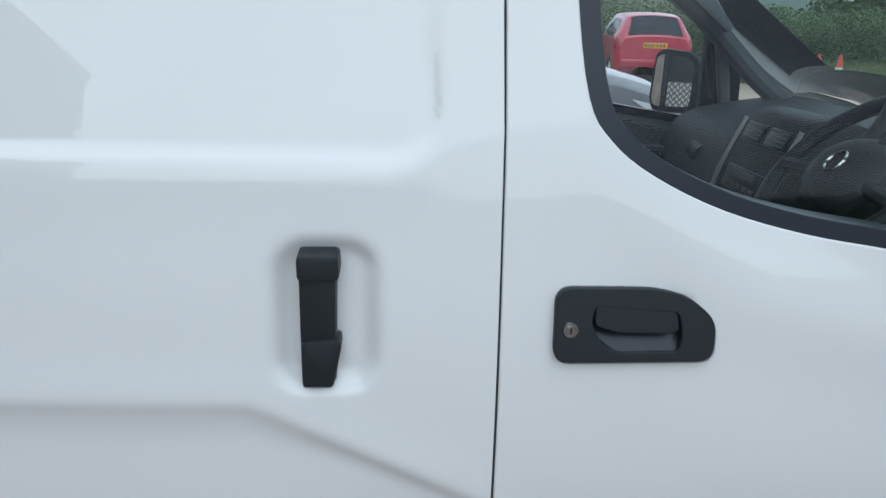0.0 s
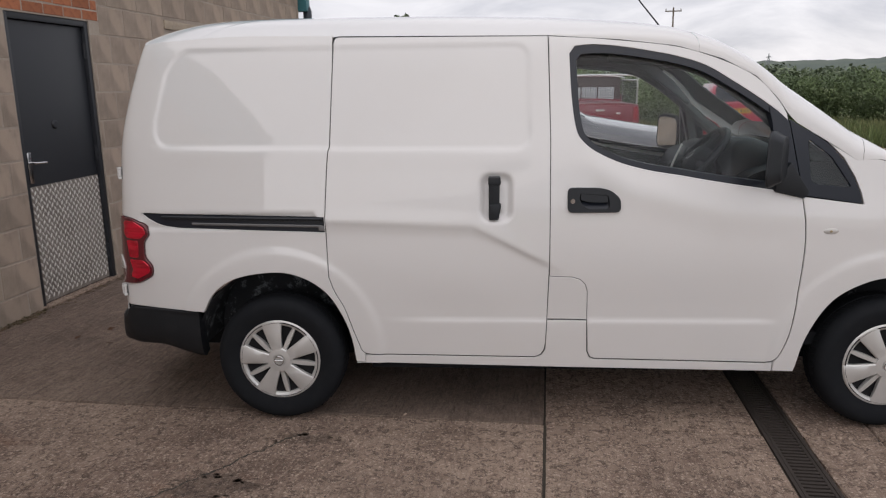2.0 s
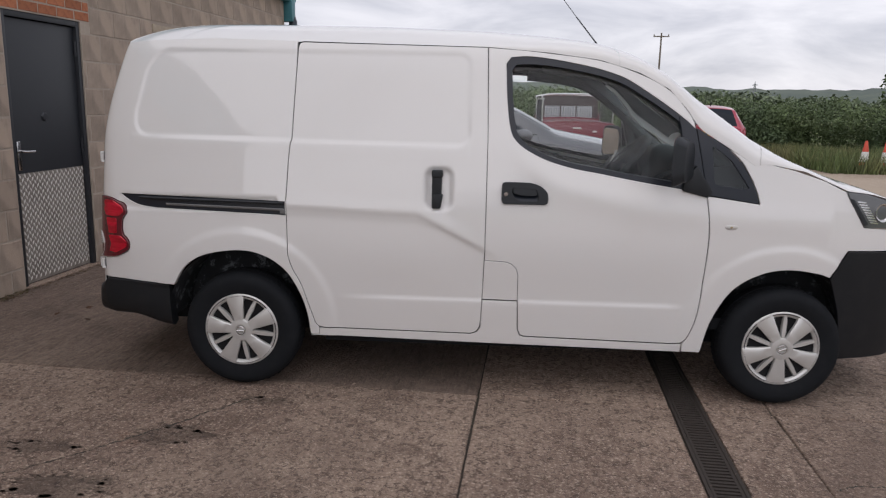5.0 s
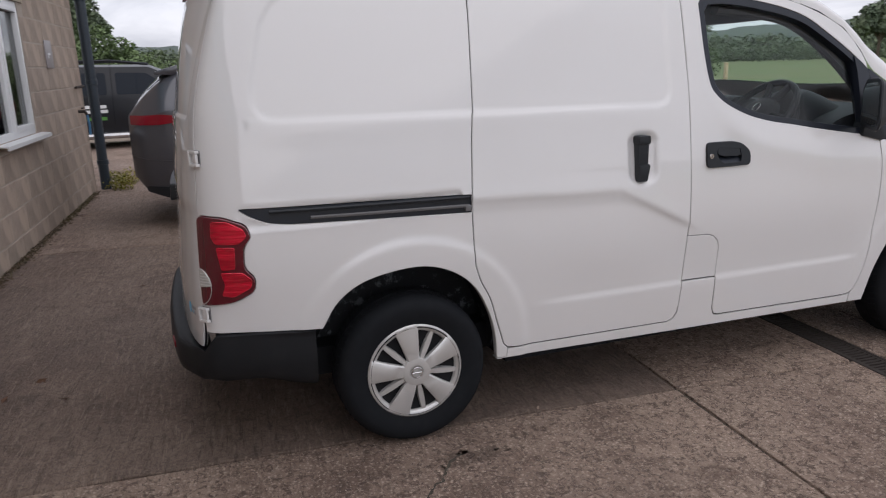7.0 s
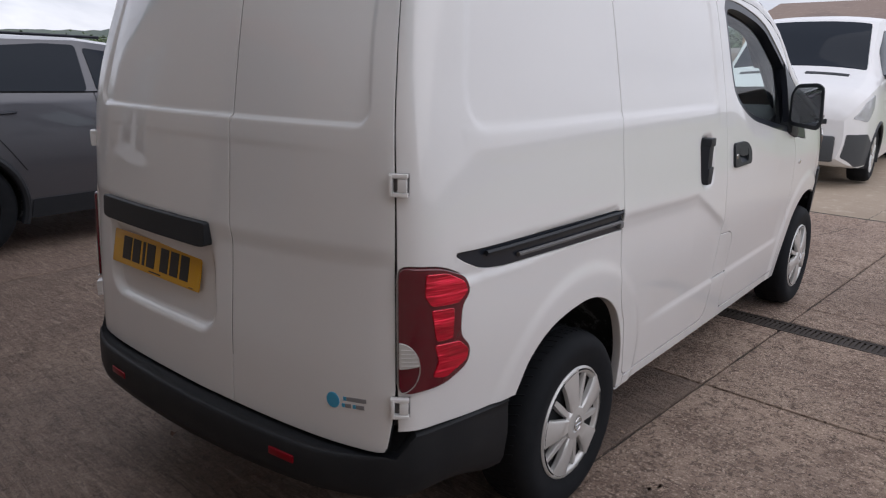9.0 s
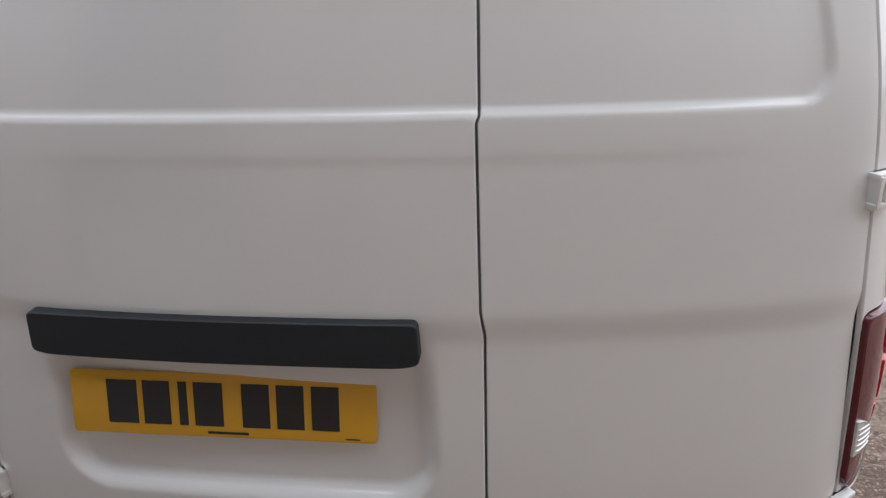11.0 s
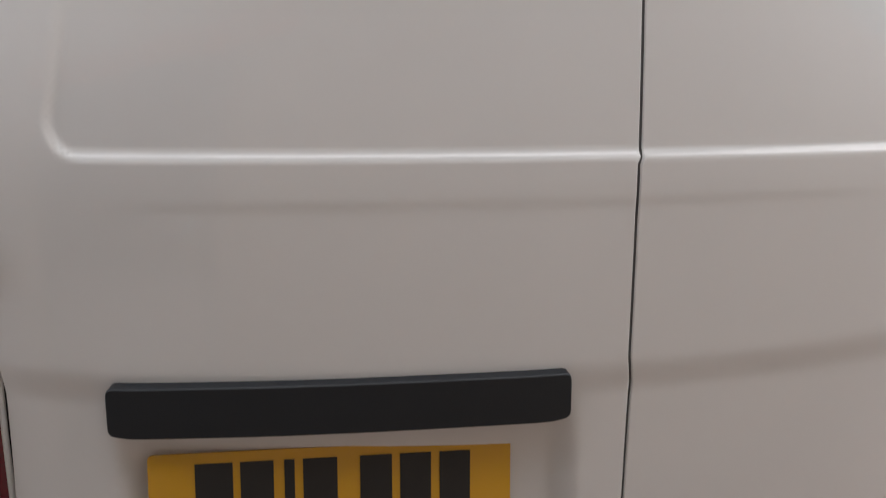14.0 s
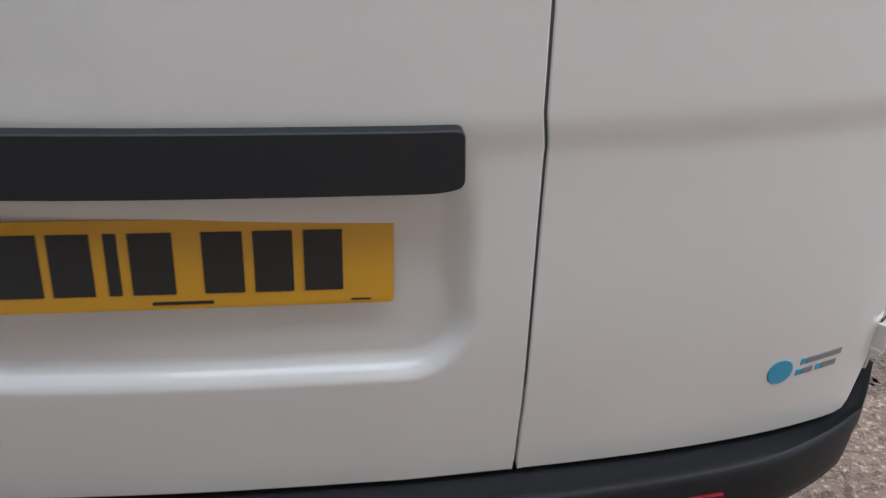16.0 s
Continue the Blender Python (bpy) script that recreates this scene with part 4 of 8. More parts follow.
bumper()
REFLECT = m_plain("red_reflector", (0.20, 0.001, 0.008), 0.3, spec=0.25, dirt=0.1, scale=40)
for y in (0.438, 1.301):
    p = body(np.array(u_at_y(y)), np.array(0.5), -0.0605, plain=True)
    bm = bmesh.new()
    box(bm, -0.001, 0.03, -0.047, 0.047, -0.011, 0.011, 0.004)
    bm.transform(Matrix.Translation((p[0] - 0.001, y, 0.420 if y < 1 else 0.404)) @ Euler((0, 0, radians(4.2 if y < 1 else -4.2))).to_matrix().to_4x4())
    part("bumper_reflector", bm, REFLECT, van, "red reflector strip")

# sliding rail with its slot
skin("rail_trim", RAIL, BLACK_GLOSS, van, step=0.02, shrink=0.001, lift=-0.010, depth=0.03, plain=True, label="black sliding door rail")
bm = bmesh.new()
b0, b1 = -0.36, 0.235
pts = [Vector(body(np.array(u), np.array(0.944 - 0.012 * (u + 0.36) / 0.6), 0.004, plain=True)) for u in np.linspace(b0, b1, 12)]
tube(bm, pts, 0.0065, 6)
part("rail_runner", bm, SEAL, van)
bm = bmesh.new()
pts = [Vector(body(np.array(u), np.array(0.974 - 0.010 * (u + 0.50) / 0.7), 0.0, plain=True)) for u in np.linspace(-0.50, b1, 12)]
tube(bm, pts, 0.0075, 6)
part("rail_cover", bm, BLACK_TRIM, van)
bm = bmesh.new()
p, n = on_body(0.228, 0.94)
box(bm, p.x - 0.010, p.x + 0.016, p.y - 0.004, p.y + 0.02, 0.912, 0.934, 0.004)
part("rail_stop", bm, SEAL, van)

# handle of the sliding door
sh = bmesh.new()
pt, _ = on_body(0.997, 1.05)
yb = pt.y
prism(sh, rounded([(0.972, 0.966), (1.018, 0.966), (1.020, 1.138), (0.972, 1.138)], 0.006), yb - 0.014, yb + 0.030, bevel=0.004)
h = part("side_handle", sh, BLACK_TRIM, van, "black pull handle in a dished recess")
bm = bmesh.new()
prism(bm, rounded([(0.970, 1.112), (1.022, 1.112), (1.025, 1.120), (1.023, 1.146), (0.970, 1.146)], 0.007), yb - 0.019, yb + 0.03, bevel=0.004)
part("handle_cap", bm, BLACK_TRIM, h)
bm = bmesh.new()
prism(bm, rounded([(0.973, 0.960), (1.014, 0.960), (1.026, 1.020), (1.024, 1.030), (0.996, 1.030), (0.973, 1.026)], 0.006), yb - 0.020, yb + 0.03, bevel=0.004)
part("handle_cap", bm, BLACK_TRIM, h)

# handle of the front doors
HANDLE = rounded([(1.313, 0.992), (1.313, 1.096), (1.45, 1.095), (1.495, 1.084), (1.537, 1.050), (1.537, 0.992)], 0.022, 5)
SCOOP = rounded([(1.361, 1.047), (1.365, 1.074), (1.484, 1.064), (1.492, 1.030), (1.487, 1.006), (1.400, 1.005), (1.376, 1.020)], 0.008, 4)
for left in (False, True):
    dh = skin("door_handle", HANDLE, BLACK_TRIM, van, holes=[SCOOP], step=0.012, shrink=0.0, lift=0.011, depth=0.02, left=left, plain=True, label="black door handle with chrome lock")
    hollow = lambda a, b, inw, side=left: body(a, b, inw + 0.034 * np.clip((b - 1.004) / 0.060, 0, 1) ** 0.8, side, True)
    skin("handle_scoop", SCOOP, BLACK_GLOSS, dh, step=0.006, shrink=-0.002, lift=0.009, depth=0.004, surf=hollow)
    skin("grip", rounded([(1.368, 1.046), (1.368, 1.072), (1.480, 1.062), (1.484, 1.038), (1.470, 1.034), (1.40, 1.036)], 0.006, 4), BLACK_TRIM, dh, step=0.012, shrink=0.0, lift=0.0105, depth=0.012, left=left, plain=True)
    if not left:
        p, n = on_body(1.333, 1.040, 0.011)
        bm = bmesh.new()
        lathe(bm, [(0.0, -0.0035), (0.0065, -0.0035), (0.007, -0.002), (0.0075, -0.003), (0.010, -0.003), (0.0112, 0.0)], "y", 24, (p.x, p.y, p.z))
        part("lock_barrel", bm, CHROME, dh)
        bm = bmesh.new()
        box(bm, p.x - 0.0012, p.x + 0.0012, p.y - 0.0042, p.y, p.z - 0.005, p.z + 0.005)
        part("keyhole", bm, BLACK_TRIM, dh)

# side repeater
p, n = on_body(2.421, 0.906, 0.0)
bm = bmesh.new()
bmesh.ops.create_uvsphere(bm, u_segments=20, v_segments=10, radius=1.0, matrix=Matrix.Translation(p) @ Matrix.Diagonal((0.037, 0.010, 0.0155, 1)))
part("side_repeater", bm, CLEAR_LENS, van, "small clear side indicator")
bm = bmesh.new()
bmesh.ops.create_uvsphere(bm, u_segments=12, v_segments=8, radius=1.0, matrix=Matrix.Translation(p + Vector((0, -0.008, 0))) @ Matrix.Diagonal((0.007, 0.004, 0.006, 1)))
part("repeater_bulb", bm, m_plain("amber", (0.30, 0.24, 0.13), 0.3), van)

# mirrors
MIRROR = Mat("mirror", (0.85, 0.87, 0.88), 0.01, 1.0).m
for left in (False, True):
    q = (lambda y: 2 * MID - y) if left else (lambda y: y)
    bm = bmesh.new()
    prism(bm, rounded([(q(0.045), 1.118), (q(-0.118), 1.105), (q(-0.140), 1.15), (q(-0.128), 1.318), (q(-0.095), 1.338), (q(0.020), 1.330), (q(0.050), 1.28)], 0.030, 5), 2.122, 2.172, "yz", 0.012)
    for v in bm.verts:
        if v.co.x > 2.15:
            c = Vector((v.co.x, q(-0.045), 1.215))
            v.co = c + (v.co - c) * 0.82
            v.co.x += 0.010
    for v in bm.verts:
        v.co.x += (q(v.co.y) + 0.045) * 0.55
    mi = part("door_mirror", bm, BLACK_TRIM, van, "large black door mirror")
    bm = bmesh.new()
    prism(bm, rounded([(q(0.030), 1.140), (q(-0.110), 1.128), (q(-0.124), 1.155), (q(-0.115), 1.305), (q(-0.090), 1.318), (q(0.015), 1.310), (q(0.034), 1.275)], 0.02, 4), 2.1205, 2.124, "yz")
    for v in bm.verts:
        v.co.x += (q(v.co.y) + 0.045) * 0.55
    part("mirror_glass", bm, MIRROR, mi, "mirror glass", sharp=20)
    bm = bmesh.new()
    prism(bm, [(2.175, 1.075), (2.30, 1.045), (2.32, 1.075), (2.235, 1.20), (2.18, 1.13)], q(0.085), q(0.02), "xz", 0.008)
    part("mirror_foot", bm, BLACK_TRIM, mi)
    skin("sail_panel", rounded([(2.19, 1.072), (2.298, 1.052), (2.262, 1.215), (2.232, 1.366), (2.196, 1.400), (2.150, 1.430), (2.165, 1.36)], 0.008, 2), BLACK_GLOSS, van, step=0.03, shrink=0.0, lift=0.003, depth=0.03, left=left, plain=True)

# rear door furniture
BAR = rounded([(0.797, 0.993), (1.438, 0.993), (1.440, 0.921), (1.41, 0.916), (0.825, 0.916), (0.795, 0.922)], 0.013, 5)
skin("handle_garnish", [(u_at_y(y), z) for y, z in BAR], BLACK_TRIM, van, step=0.02, shrink=0.004, lift=0.018, depth=0.05, plain=True, label="black handle bar over the number plate")

PLATE = Mat("yellow_number_plate", (0.62, 0.33, 0.012), 0.30, coat=0.3)
PLATE.blend(PLATE.ramp(PLATE.voronoi(900), 0.1, 0.5, 0.10, 0.0), (0.45, 0.24, 0.02))
PLATE = PLATE.m
INK = m_plain("black_plate_ink", (0.018, 0.018, 0.018), 0.4, dirt=0.1)
plate = thing("number_plate", "", "")
for k in ("label", "category"):
    if k in plate:
        del plate[k]
plate.parent = van
plate.matrix_basis = Matrix.Translation((-0.7865, 1.1355, 0.8205)) @ Euler((radians(0.8), radians(11.5), radians(-0.5))).to_matrix().to_4x4()
bm = bmesh.new()
prism(bm, rounded([(-0.26, -0.0555), (0.26, -0.0555), (0.26, 0.0555), (-0.26, 0.0555)], 0.008), -0.002, 0.002, "yz", 0.0006)
part("plate_sheet", bm, PLATE, plate, "yellow plate with a row of dark bars")
for a, b in ((302, 367), (380, 438), (457, 475), (490, 551), (592, 650), (665, 722), (738, 795)):
    c, w = 0.26 - ((a + b) / 2 - 222) / 650 * 0.52, (b - a) / 650 * 0.52
    bm = bmesh.new()
    box(bm, -0.0034, -0.0018, c - w / 2, c + w / 2, -0.036, 0.040)
    part("character_bar", bm, INK, plate)
bm = bmesh.new()
box(bm, -0.0030, -0.0018, -0.045, 0.025, -0.0495, -0.0455)
part("maker_bar", bm, INK, plate)
bm = bmesh.new()
box(bm, -0.0030, -0.0018, -0.232, -0.208, -0.0505, -0.0485)
part("maker_bar", bm, INK, plate)

# high brake lamp
bm = bmesh.new()
V, F = [], []
shape = rounded([(0.766, 1.797), (0.955, 1.795), (0.940, 1.742), (0.920, 1.733), (0.802, 1.733), (0.782, 1.744)], 0.010, 4)
skin("brake_lamp", [(u_at_y(y), z) for y, z in shape], Mat("pink_red_lens", (0.36, 0.014, 0.055), 0.14, spec=0.35).m, van, step=0.015, shrink=0.0, lift=0.014, depth=0.02, plain=True, label="red high-level brake lamp")
skin("lamp_bulb_panel", [(u_at_y(y), z) for y, z in rounded([(0.815, 1.780), (0.925, 1.779), (0.918, 1.752), (0.826, 1.752)], 0.006, 3)], Mat("dark_pink_lens", (0.20, 0.012, 0.040), 0.2, spec=0.35).m, van, step=0.02, shrink=0.0, lift=0.0147, depth=0.003, plain=True)
for y in (0.918, 0.822):
    p, n = on_body(u_at_y(y), 1.765, 0.0145)
    bm = bmesh.new()
    lathe(bm, [(0.0, -0.0005), (0.003, -0.0005), (0.0042, 0.002), (0.0045, 0.004)], "x", 12, p)
    part("lamp_screw", bm, RUBBER, van)

# hinges
for z in (1.165, 0.617):
    for left in (False, True):
        p, n = on_body(UR, z, 0.0)
        t = Vector((-n.y, n.x, 0)).normalized()
        m = Matrix((( t.x, n.x, 0, p.x), (t.y, n.y, 0, p.y), (0, 0, 1, p.z), (0, 0, 0, 1)))
        flip = Matrix.Translation((0, 2 * MID, 0)) @ Matrix.Diagonal((1, -1, 1, 1))
        # a flat grey plate behind each hinge stands in for the shade there
        for name, boxes, mat in (("hinge", [(-0.014, 0.032, -0.004, 0.016, 0.017, 0.027), (-0.014, 0.032, -0.004, 0.016, -0.027, -0.017), (-0.012, -0.004, -0.004, 0.018, -0.024, 0.024), (0.008, 0.030, 0.004, 0.014, -0.016, 0.016)], PAINT),
                                 ("hinge_shade_plate", [(-0.010, 0.033, -0.003, 0.0012, -0.027, 0.027)], SEAL)):
            bm = bmesh.new()
            for bx in boxes:
                box(bm, *bx, 0.002 if name == "hinge" else 0.0)
            bmesh.ops.transform(bm, matrix=(flip @ m) if left else m, verts=bm.verts)
            part(name, bm, mat, van, "white painted door hinge" if name == "hinge" else "")

# dealer sticker
STICK_BLUE = m_plain("blue_sticker", (0.055, 0.34, 0.55), 0.35, dirt=0.2, scale=60)
STICK_GREY = m_plain("grey_sticker_print", (0.24, 0.24, 0.25), 0.4)
skin("sticker_disc", [(u_at_y(0.306) + 0.021 * math.cos(a), 0.595 + 0.0205 * math.sin(a)) for a in np.linspace(0, 2 * math.pi, 28, endpoint=False)], STICK_BLUE, van, step=0.012, shrink=0.0, lift=0.0015, depth=0.002, label="round blue dealer sticker")
for y0, y1, z, dz in ((0.272, 0.200, 0.607, 0.0095), (0.276, 0.206, 0.588, 0.0095)):
    u0, u1 = u_at_y(y0), u_at_y(y1)
    words = ((0, 0.12, STICK_BLUE), (0.15, 1.0, STICK_GREY)) if z > 0.6 else ((0, 0.12, STICK_BLUE), (0.15, 0.40, STICK_GREY), (0.50, 0.62, STICK_BLUE), (0.65, 1.0, STICK_GREY))
    for a, b, mt in words:
        ua, ub = u0 + (u1 - u0) * a, u0 + (u1 - u0) * b
        skin("sticker_bar", [(ua, z - dz / 2 + 0.008 * a), (ub, z - dz / 2 + 0.008 * b), (ub, z + dz / 2 + 0.008 * b), (ua, z + dz / 2 + 0.008 * a)], mt, van, step=0.01, shrink=0.0, lift=0.0012, depth=0.0015)

# chambers of each tail lamp and its reversing lamp
W0, W1 = UR + 0.004, -0.568
lamp_u = lambda f: W0 + (W1 - W0) * f
for left in (False, True):
    st = 0.008 if not left else 0.02
    for name, pts in (("upper_chamber", [(0.34, 0.955), (0.62, 0.953), (0.88, 0.925), (0.93, 0.897), (0.78, 0.872), (0.40, 0.874), (0.32, 0.90)]),
                      ("middle_chamber", [(0.40, 0.866), (0.72, 0.864), (0.70, 0.785), (0.46, 0.783)]),
                      ("lower_chamber", [(0.44, 0.776), (0.80, 0.774), (0.955, 0.745), (0.93, 0.715), (0.62, 0.682), (0.42, 0.690), (0.50, 0.73)])):
        skin(name, rounded([(lamp_u(f), z) for f, z in pts], 0.010, 4), RED_BRIGHT, van, step=st, shrink=0.002, lift=0.0135, depth=0.006, left=left, plain=True)
    ring = [(W0 + 0.004, 0.786)] + [(W0 + 0.004 + 0.050 * math.sin(t), 0.722 + 0.064 * math.cos(t)) for t in np.linspace(0.1, math.pi - 0.1, 18)] + [(W0 + 0.004, 0.658)]
    skin("reversing_lamp", [p for p in ring if p[1] > 0.722] + [(W0 + 0.004, 0.721)], CLEAR_LENS, van, step=0.01, shrink=0.0, lift=0.0140, depth=0.006, left=left, plain=True, label="clear ribbed reversing lamp")
    bm = bmesh.new()
    tube(bm, [Vector(body(np.array(p[0]), np.array(p[1]), -0.0138, left, True)) for p in ring], 0.0012, 5)
    part("lamp_ring", bm, SILVER, van)
    for k in range(5):
        z = 0.730 + 0.010 * k
        bm = bmesh.new()
        e = W0 + 0.006 + 0.046 * math.sqrt(max(0.05, 1 - ((z - 0.722) / 0.064) ** 2))
        tube(bm, [Vector(body(np.array(q), np.array(z), -0.0142, left, True)) for q in np.linspace(W0 + 0.008, e, 5)], 0.0016, 5)
        part("lamp_rib", bm, SILVER, van)

# aerial, headlamp innards, wiper
bm = bmesh.new()
tube(bm, [(1.905, 0.93, 1.762), (1.893, 0.93, 1.784)], 0.014, 12, taper=0.008)
tube(bm, [(1.893, 0.93, 1.784), (1.735, 0.93, 1.97)], 0.0042, 8, taper=0.0034)
aerial = part("roof_aerial", bm, BLACK_TRIM, van, "thin black roof aerial")
bm = bmesh.new()
tube(bm, [(1.735, 0.93, 1.97), (1.30, 0.93, 2.50)], 0.0020, 8, taper=0.0012)
part("mast", bm, BLACK_TRIM, aerial)
for left in (False, True):
    for u, v, r in ((3.165, 0.985, 0.040), (3.255, 0.965, 0.030)):
        p, n = on_body(u, v, -0.012)
        if left:
            p.y = 2 * MID - p.y
        bm = bmesh.new()
        lathe(bm, [(0.0, 0.010), (r * 0.4, 0.006), (r * 0.8, -0.002), (r, -0.011), (r + 0.005, -0.012), (r + 0.006, -0.004)], "y", 28)
        bm.transform(Matrix.Translation(p + n * 0.012) @ (n if not left else Vector((n.x, -n.y, n.z))).to_track_quat("-Y", "Z").to_matrix().to_4x4())
        part("lamp_reflector", bm, CHROME, van)
    for k in range(9):
        f0, f1 = k / 9 + 0.02, (k + 0.72) / 9
        edge = lambda f, w: (3.018 + 0.082 * f + w, 1.046 - 0.112 * f - 0.10 * w)
        skin("lamp_rib", [edge(f0, 0), edge(f0, 0.045), edge(f1, 0.045), edge(f1, 0)], CHROME, van, step=0.03, shrink=0.0, lift=0.007, depth=0.003, left=left, plain=True)
    skin("headlamp_rim", [(a + 0.0, b) for a, b in rounded([(2.985, 1.055), (3.005, 1.050), (3.088, 0.930), (3.068, 0.927)], 0.004, 2)], BLACK_TRIM, van, step=0.03, shrink=0.0, lift=0.006, depth=0.005, left=left, plain=True)

# cabin
bm = bmesh.new()
prism(bm, smooth_line([(2.06, 0.72), (2.00, 0.90), (2.05, 1.06), (2.12, 1.14), (2.30, 1.180), (2.50, 1.198), (2.58, 1.17)], 4) + [(2.58, 0.72)], 0.125, 2 * MID - 0.125, "xz")
part("dashboard", bm, DASH, van, "dark grey plastic dashboard")
bm = bmesh.new()
V, F = [], []
for i, x in enumerate(np.linspace(2.03, 2.40, 14)):
    k = math.sin(math.pi * min(1, max(0.0, (x - 2.03) / 0.37)) ** 0.62)
    for j in range(17):
        a = math.pi * j / 16
        V.append((x, 0.43 + 0.19 * math.cos(a) * (0.86 + 0.14 * k), 1.08 + 0.20 * math.sin(a) * (0.55 + 0.45 * k)))
for i in range(13):
    for j in range(16):
        F.append((i * 17 + j, i * 17 + j + 1, (i + 1) * 17 + j + 1, (i + 1) * 17 + j))
F.append(tuple(range(17)))
raw("instrument_hood", V, F, DASH, van)
bm = bmesh.new()
prism(bm, smooth_line([(2.02, 0.60), (1.955, 0.92), (1.962, 1.02), (1.985, 1.10), (2.030, 1.205), (2.075, 1.232), (2.16, 1.225), (2.30, 1.17)], 4) + [(2.30, 0.60)], 0.725, 0.985, "xz", 0.010)
stack = part("centre_console", bm, DASH, van, "dark centre stack with vents and radio")
slope = Matrix.Translation((2.007, 0.855, 1.152)) @ Euler((0, radians(23), 0)).to_matrix().to_4x4()
for y0 in (-0.105, 0.010):
    bm = bmesh.new()
    box(bm, -0.006, 0.01, y0, y0 + 0.095, 0.000, 0.048, 0.004)
    bmesh.ops.transform(bm, matrix=slope, verts=bm.verts)
    part("vent_frame", bm, BLACK_GLOSS, stack)
    for k in range(4):
        bm = bmesh.new()
        box(bm, -0.009, 0.0, y0 + 0.006, y0 + 0.089, 0.006 + 0.011 * k, 0.010 + 0.011 * k)
        bmesh.ops.transform(bm, matrix=slope, verts=bm.verts)
        part("vent_slat", bm, TRIMGREY, stack)
low = Matrix.Translation((1.975, 0.855, 1.06)) @ Euler((0, radians(14), 0)).to_matrix().to_4x4()
bm = bmesh.new()
box(bm, -0.008, 0.012, -0.092, 0.092, -0.030, 0.030, 0.004)
bmesh.ops.transform(bm, matrix=low, verts=bm.verts)
part("radio_panel", bm, BLACK_GLOSS, stack)
bm = bmesh.new()
box(bm, -0.0095, -0.006, -0.055, 0.055, 0.004, 0.024, 0.001)
bmesh.ops.transform(bm, matrix=low, verts=bm.verts)
part("radio_display", bm, TRIMGREY, stack)
for k in range(5):
    bm = bmesh.new()
    box(bm, -0.011, -0.006, -0.075 + 0.032 * k, -0.053 + 0.032 * k, -0.022, -0.010, 0.0015)
    bmesh.ops.transform(bm, matrix=low, verts=bm.verts)
    part("radio_button", bm, TRIMGREY, stack)
for k in range(3):
    bm = bmesh.new()
    lathe(bm, [(0.0, -0.022), (0.016, -0.022), (0.019, -0.018), (0.022, 0.0)], "x", 20, (1.962, 0.795 + 0.06 * k, 0.975))
    part("heater_knob", bm, BLACK_TRIM, stack)
for y in (0.722, 0.988):
    bm = bmesh.new()
    tube(bm, [(x - 0.004, y, z) for x, z in smooth_line([(1.955, 0.92), (1.962, 1.02), (1.985, 1.10), (2.030, 1.205)], 4)], 0.006, 6)
    part("console_trim", bm, SILVER, stack, "thin silver edge trim")
bm = bmesh.new()
tube(bm, [(1.955, 0.77, 0.90), (1.90, 0.77, 0.95), (1.875, 0.77, 1.00)], 0.011, 8)
b = bmesh.new()
bmesh.ops.create_uvsphere(b, u_segments=14, v_segments=10, radius=1.0, matrix=Matrix.Translation((1.872, 0.77, 1.015)) @ Matrix.Diagonal((0.022, 0.022, 0.030, 1)))
merge(bm, b)
part("gear_lever", bm, BLACK_TRIM, van, "black gear lever")
wheel_m = Matrix.Translation((1.955, 0.43, 1.172)) @ Euler((0, radians(-48), 0)).to_matrix().to_4x4()
sw = new("steering_wheel")
sw.parent = van
sw.matrix_basis = wheel_m
bm = bmesh.new()
tube(bm, [(0.185 * math.cos(a), 0.185 * math.sin(a), 0) for a in np.linspace(0, 2 * math.pi, 48, endpoint=False)], 0.0165, 12, closed=True)
part("rim", bm, BLACK_TRIM, sw)
bm = bmesh.new()
lathe(bm, [(0.0, 0.036), (0.04, 0.034), (0.072, 0.024), (0.088, 0.006), (0.090, -0.012), (0.066, -0.05), (0.048, -0.22)], "z", 32)
for v in bm.verts:
    if v.co.z > -0.03:
        v.co.y *= 1.12
        v.co.x *= 0.94
part("hub", bm, DASH, sw, "padded steering wheel centre")
for a in (0.15, math.pi - 0.15, -math.pi / 2 - 0.35, -math.pi / 2 + 0.35):
    bm = bmesh.new()
    c, s = math.cos(a + math.pi / 2), math.sin(a + math.pi / 2)
    tube(bm, [(0.06 * c, 0.06 * s, 0.005), (0.12 * c, 0.12 * s, -0.004), (0.18 * c, 0.18 * s, 0)], 0.017, 8)
    part("spoke", bm, DASH, sw)
bm = bmesh.new()
tube(bm, [(0.024 * math.cos(a), 0.020 * math.sin(a), 0.037) for a in np.linspace(0, 2 * math.pi, 20, endpoint=False)], 0.003, 6, closed=True)
part("wheel_badge", bm, CHROME, sw)
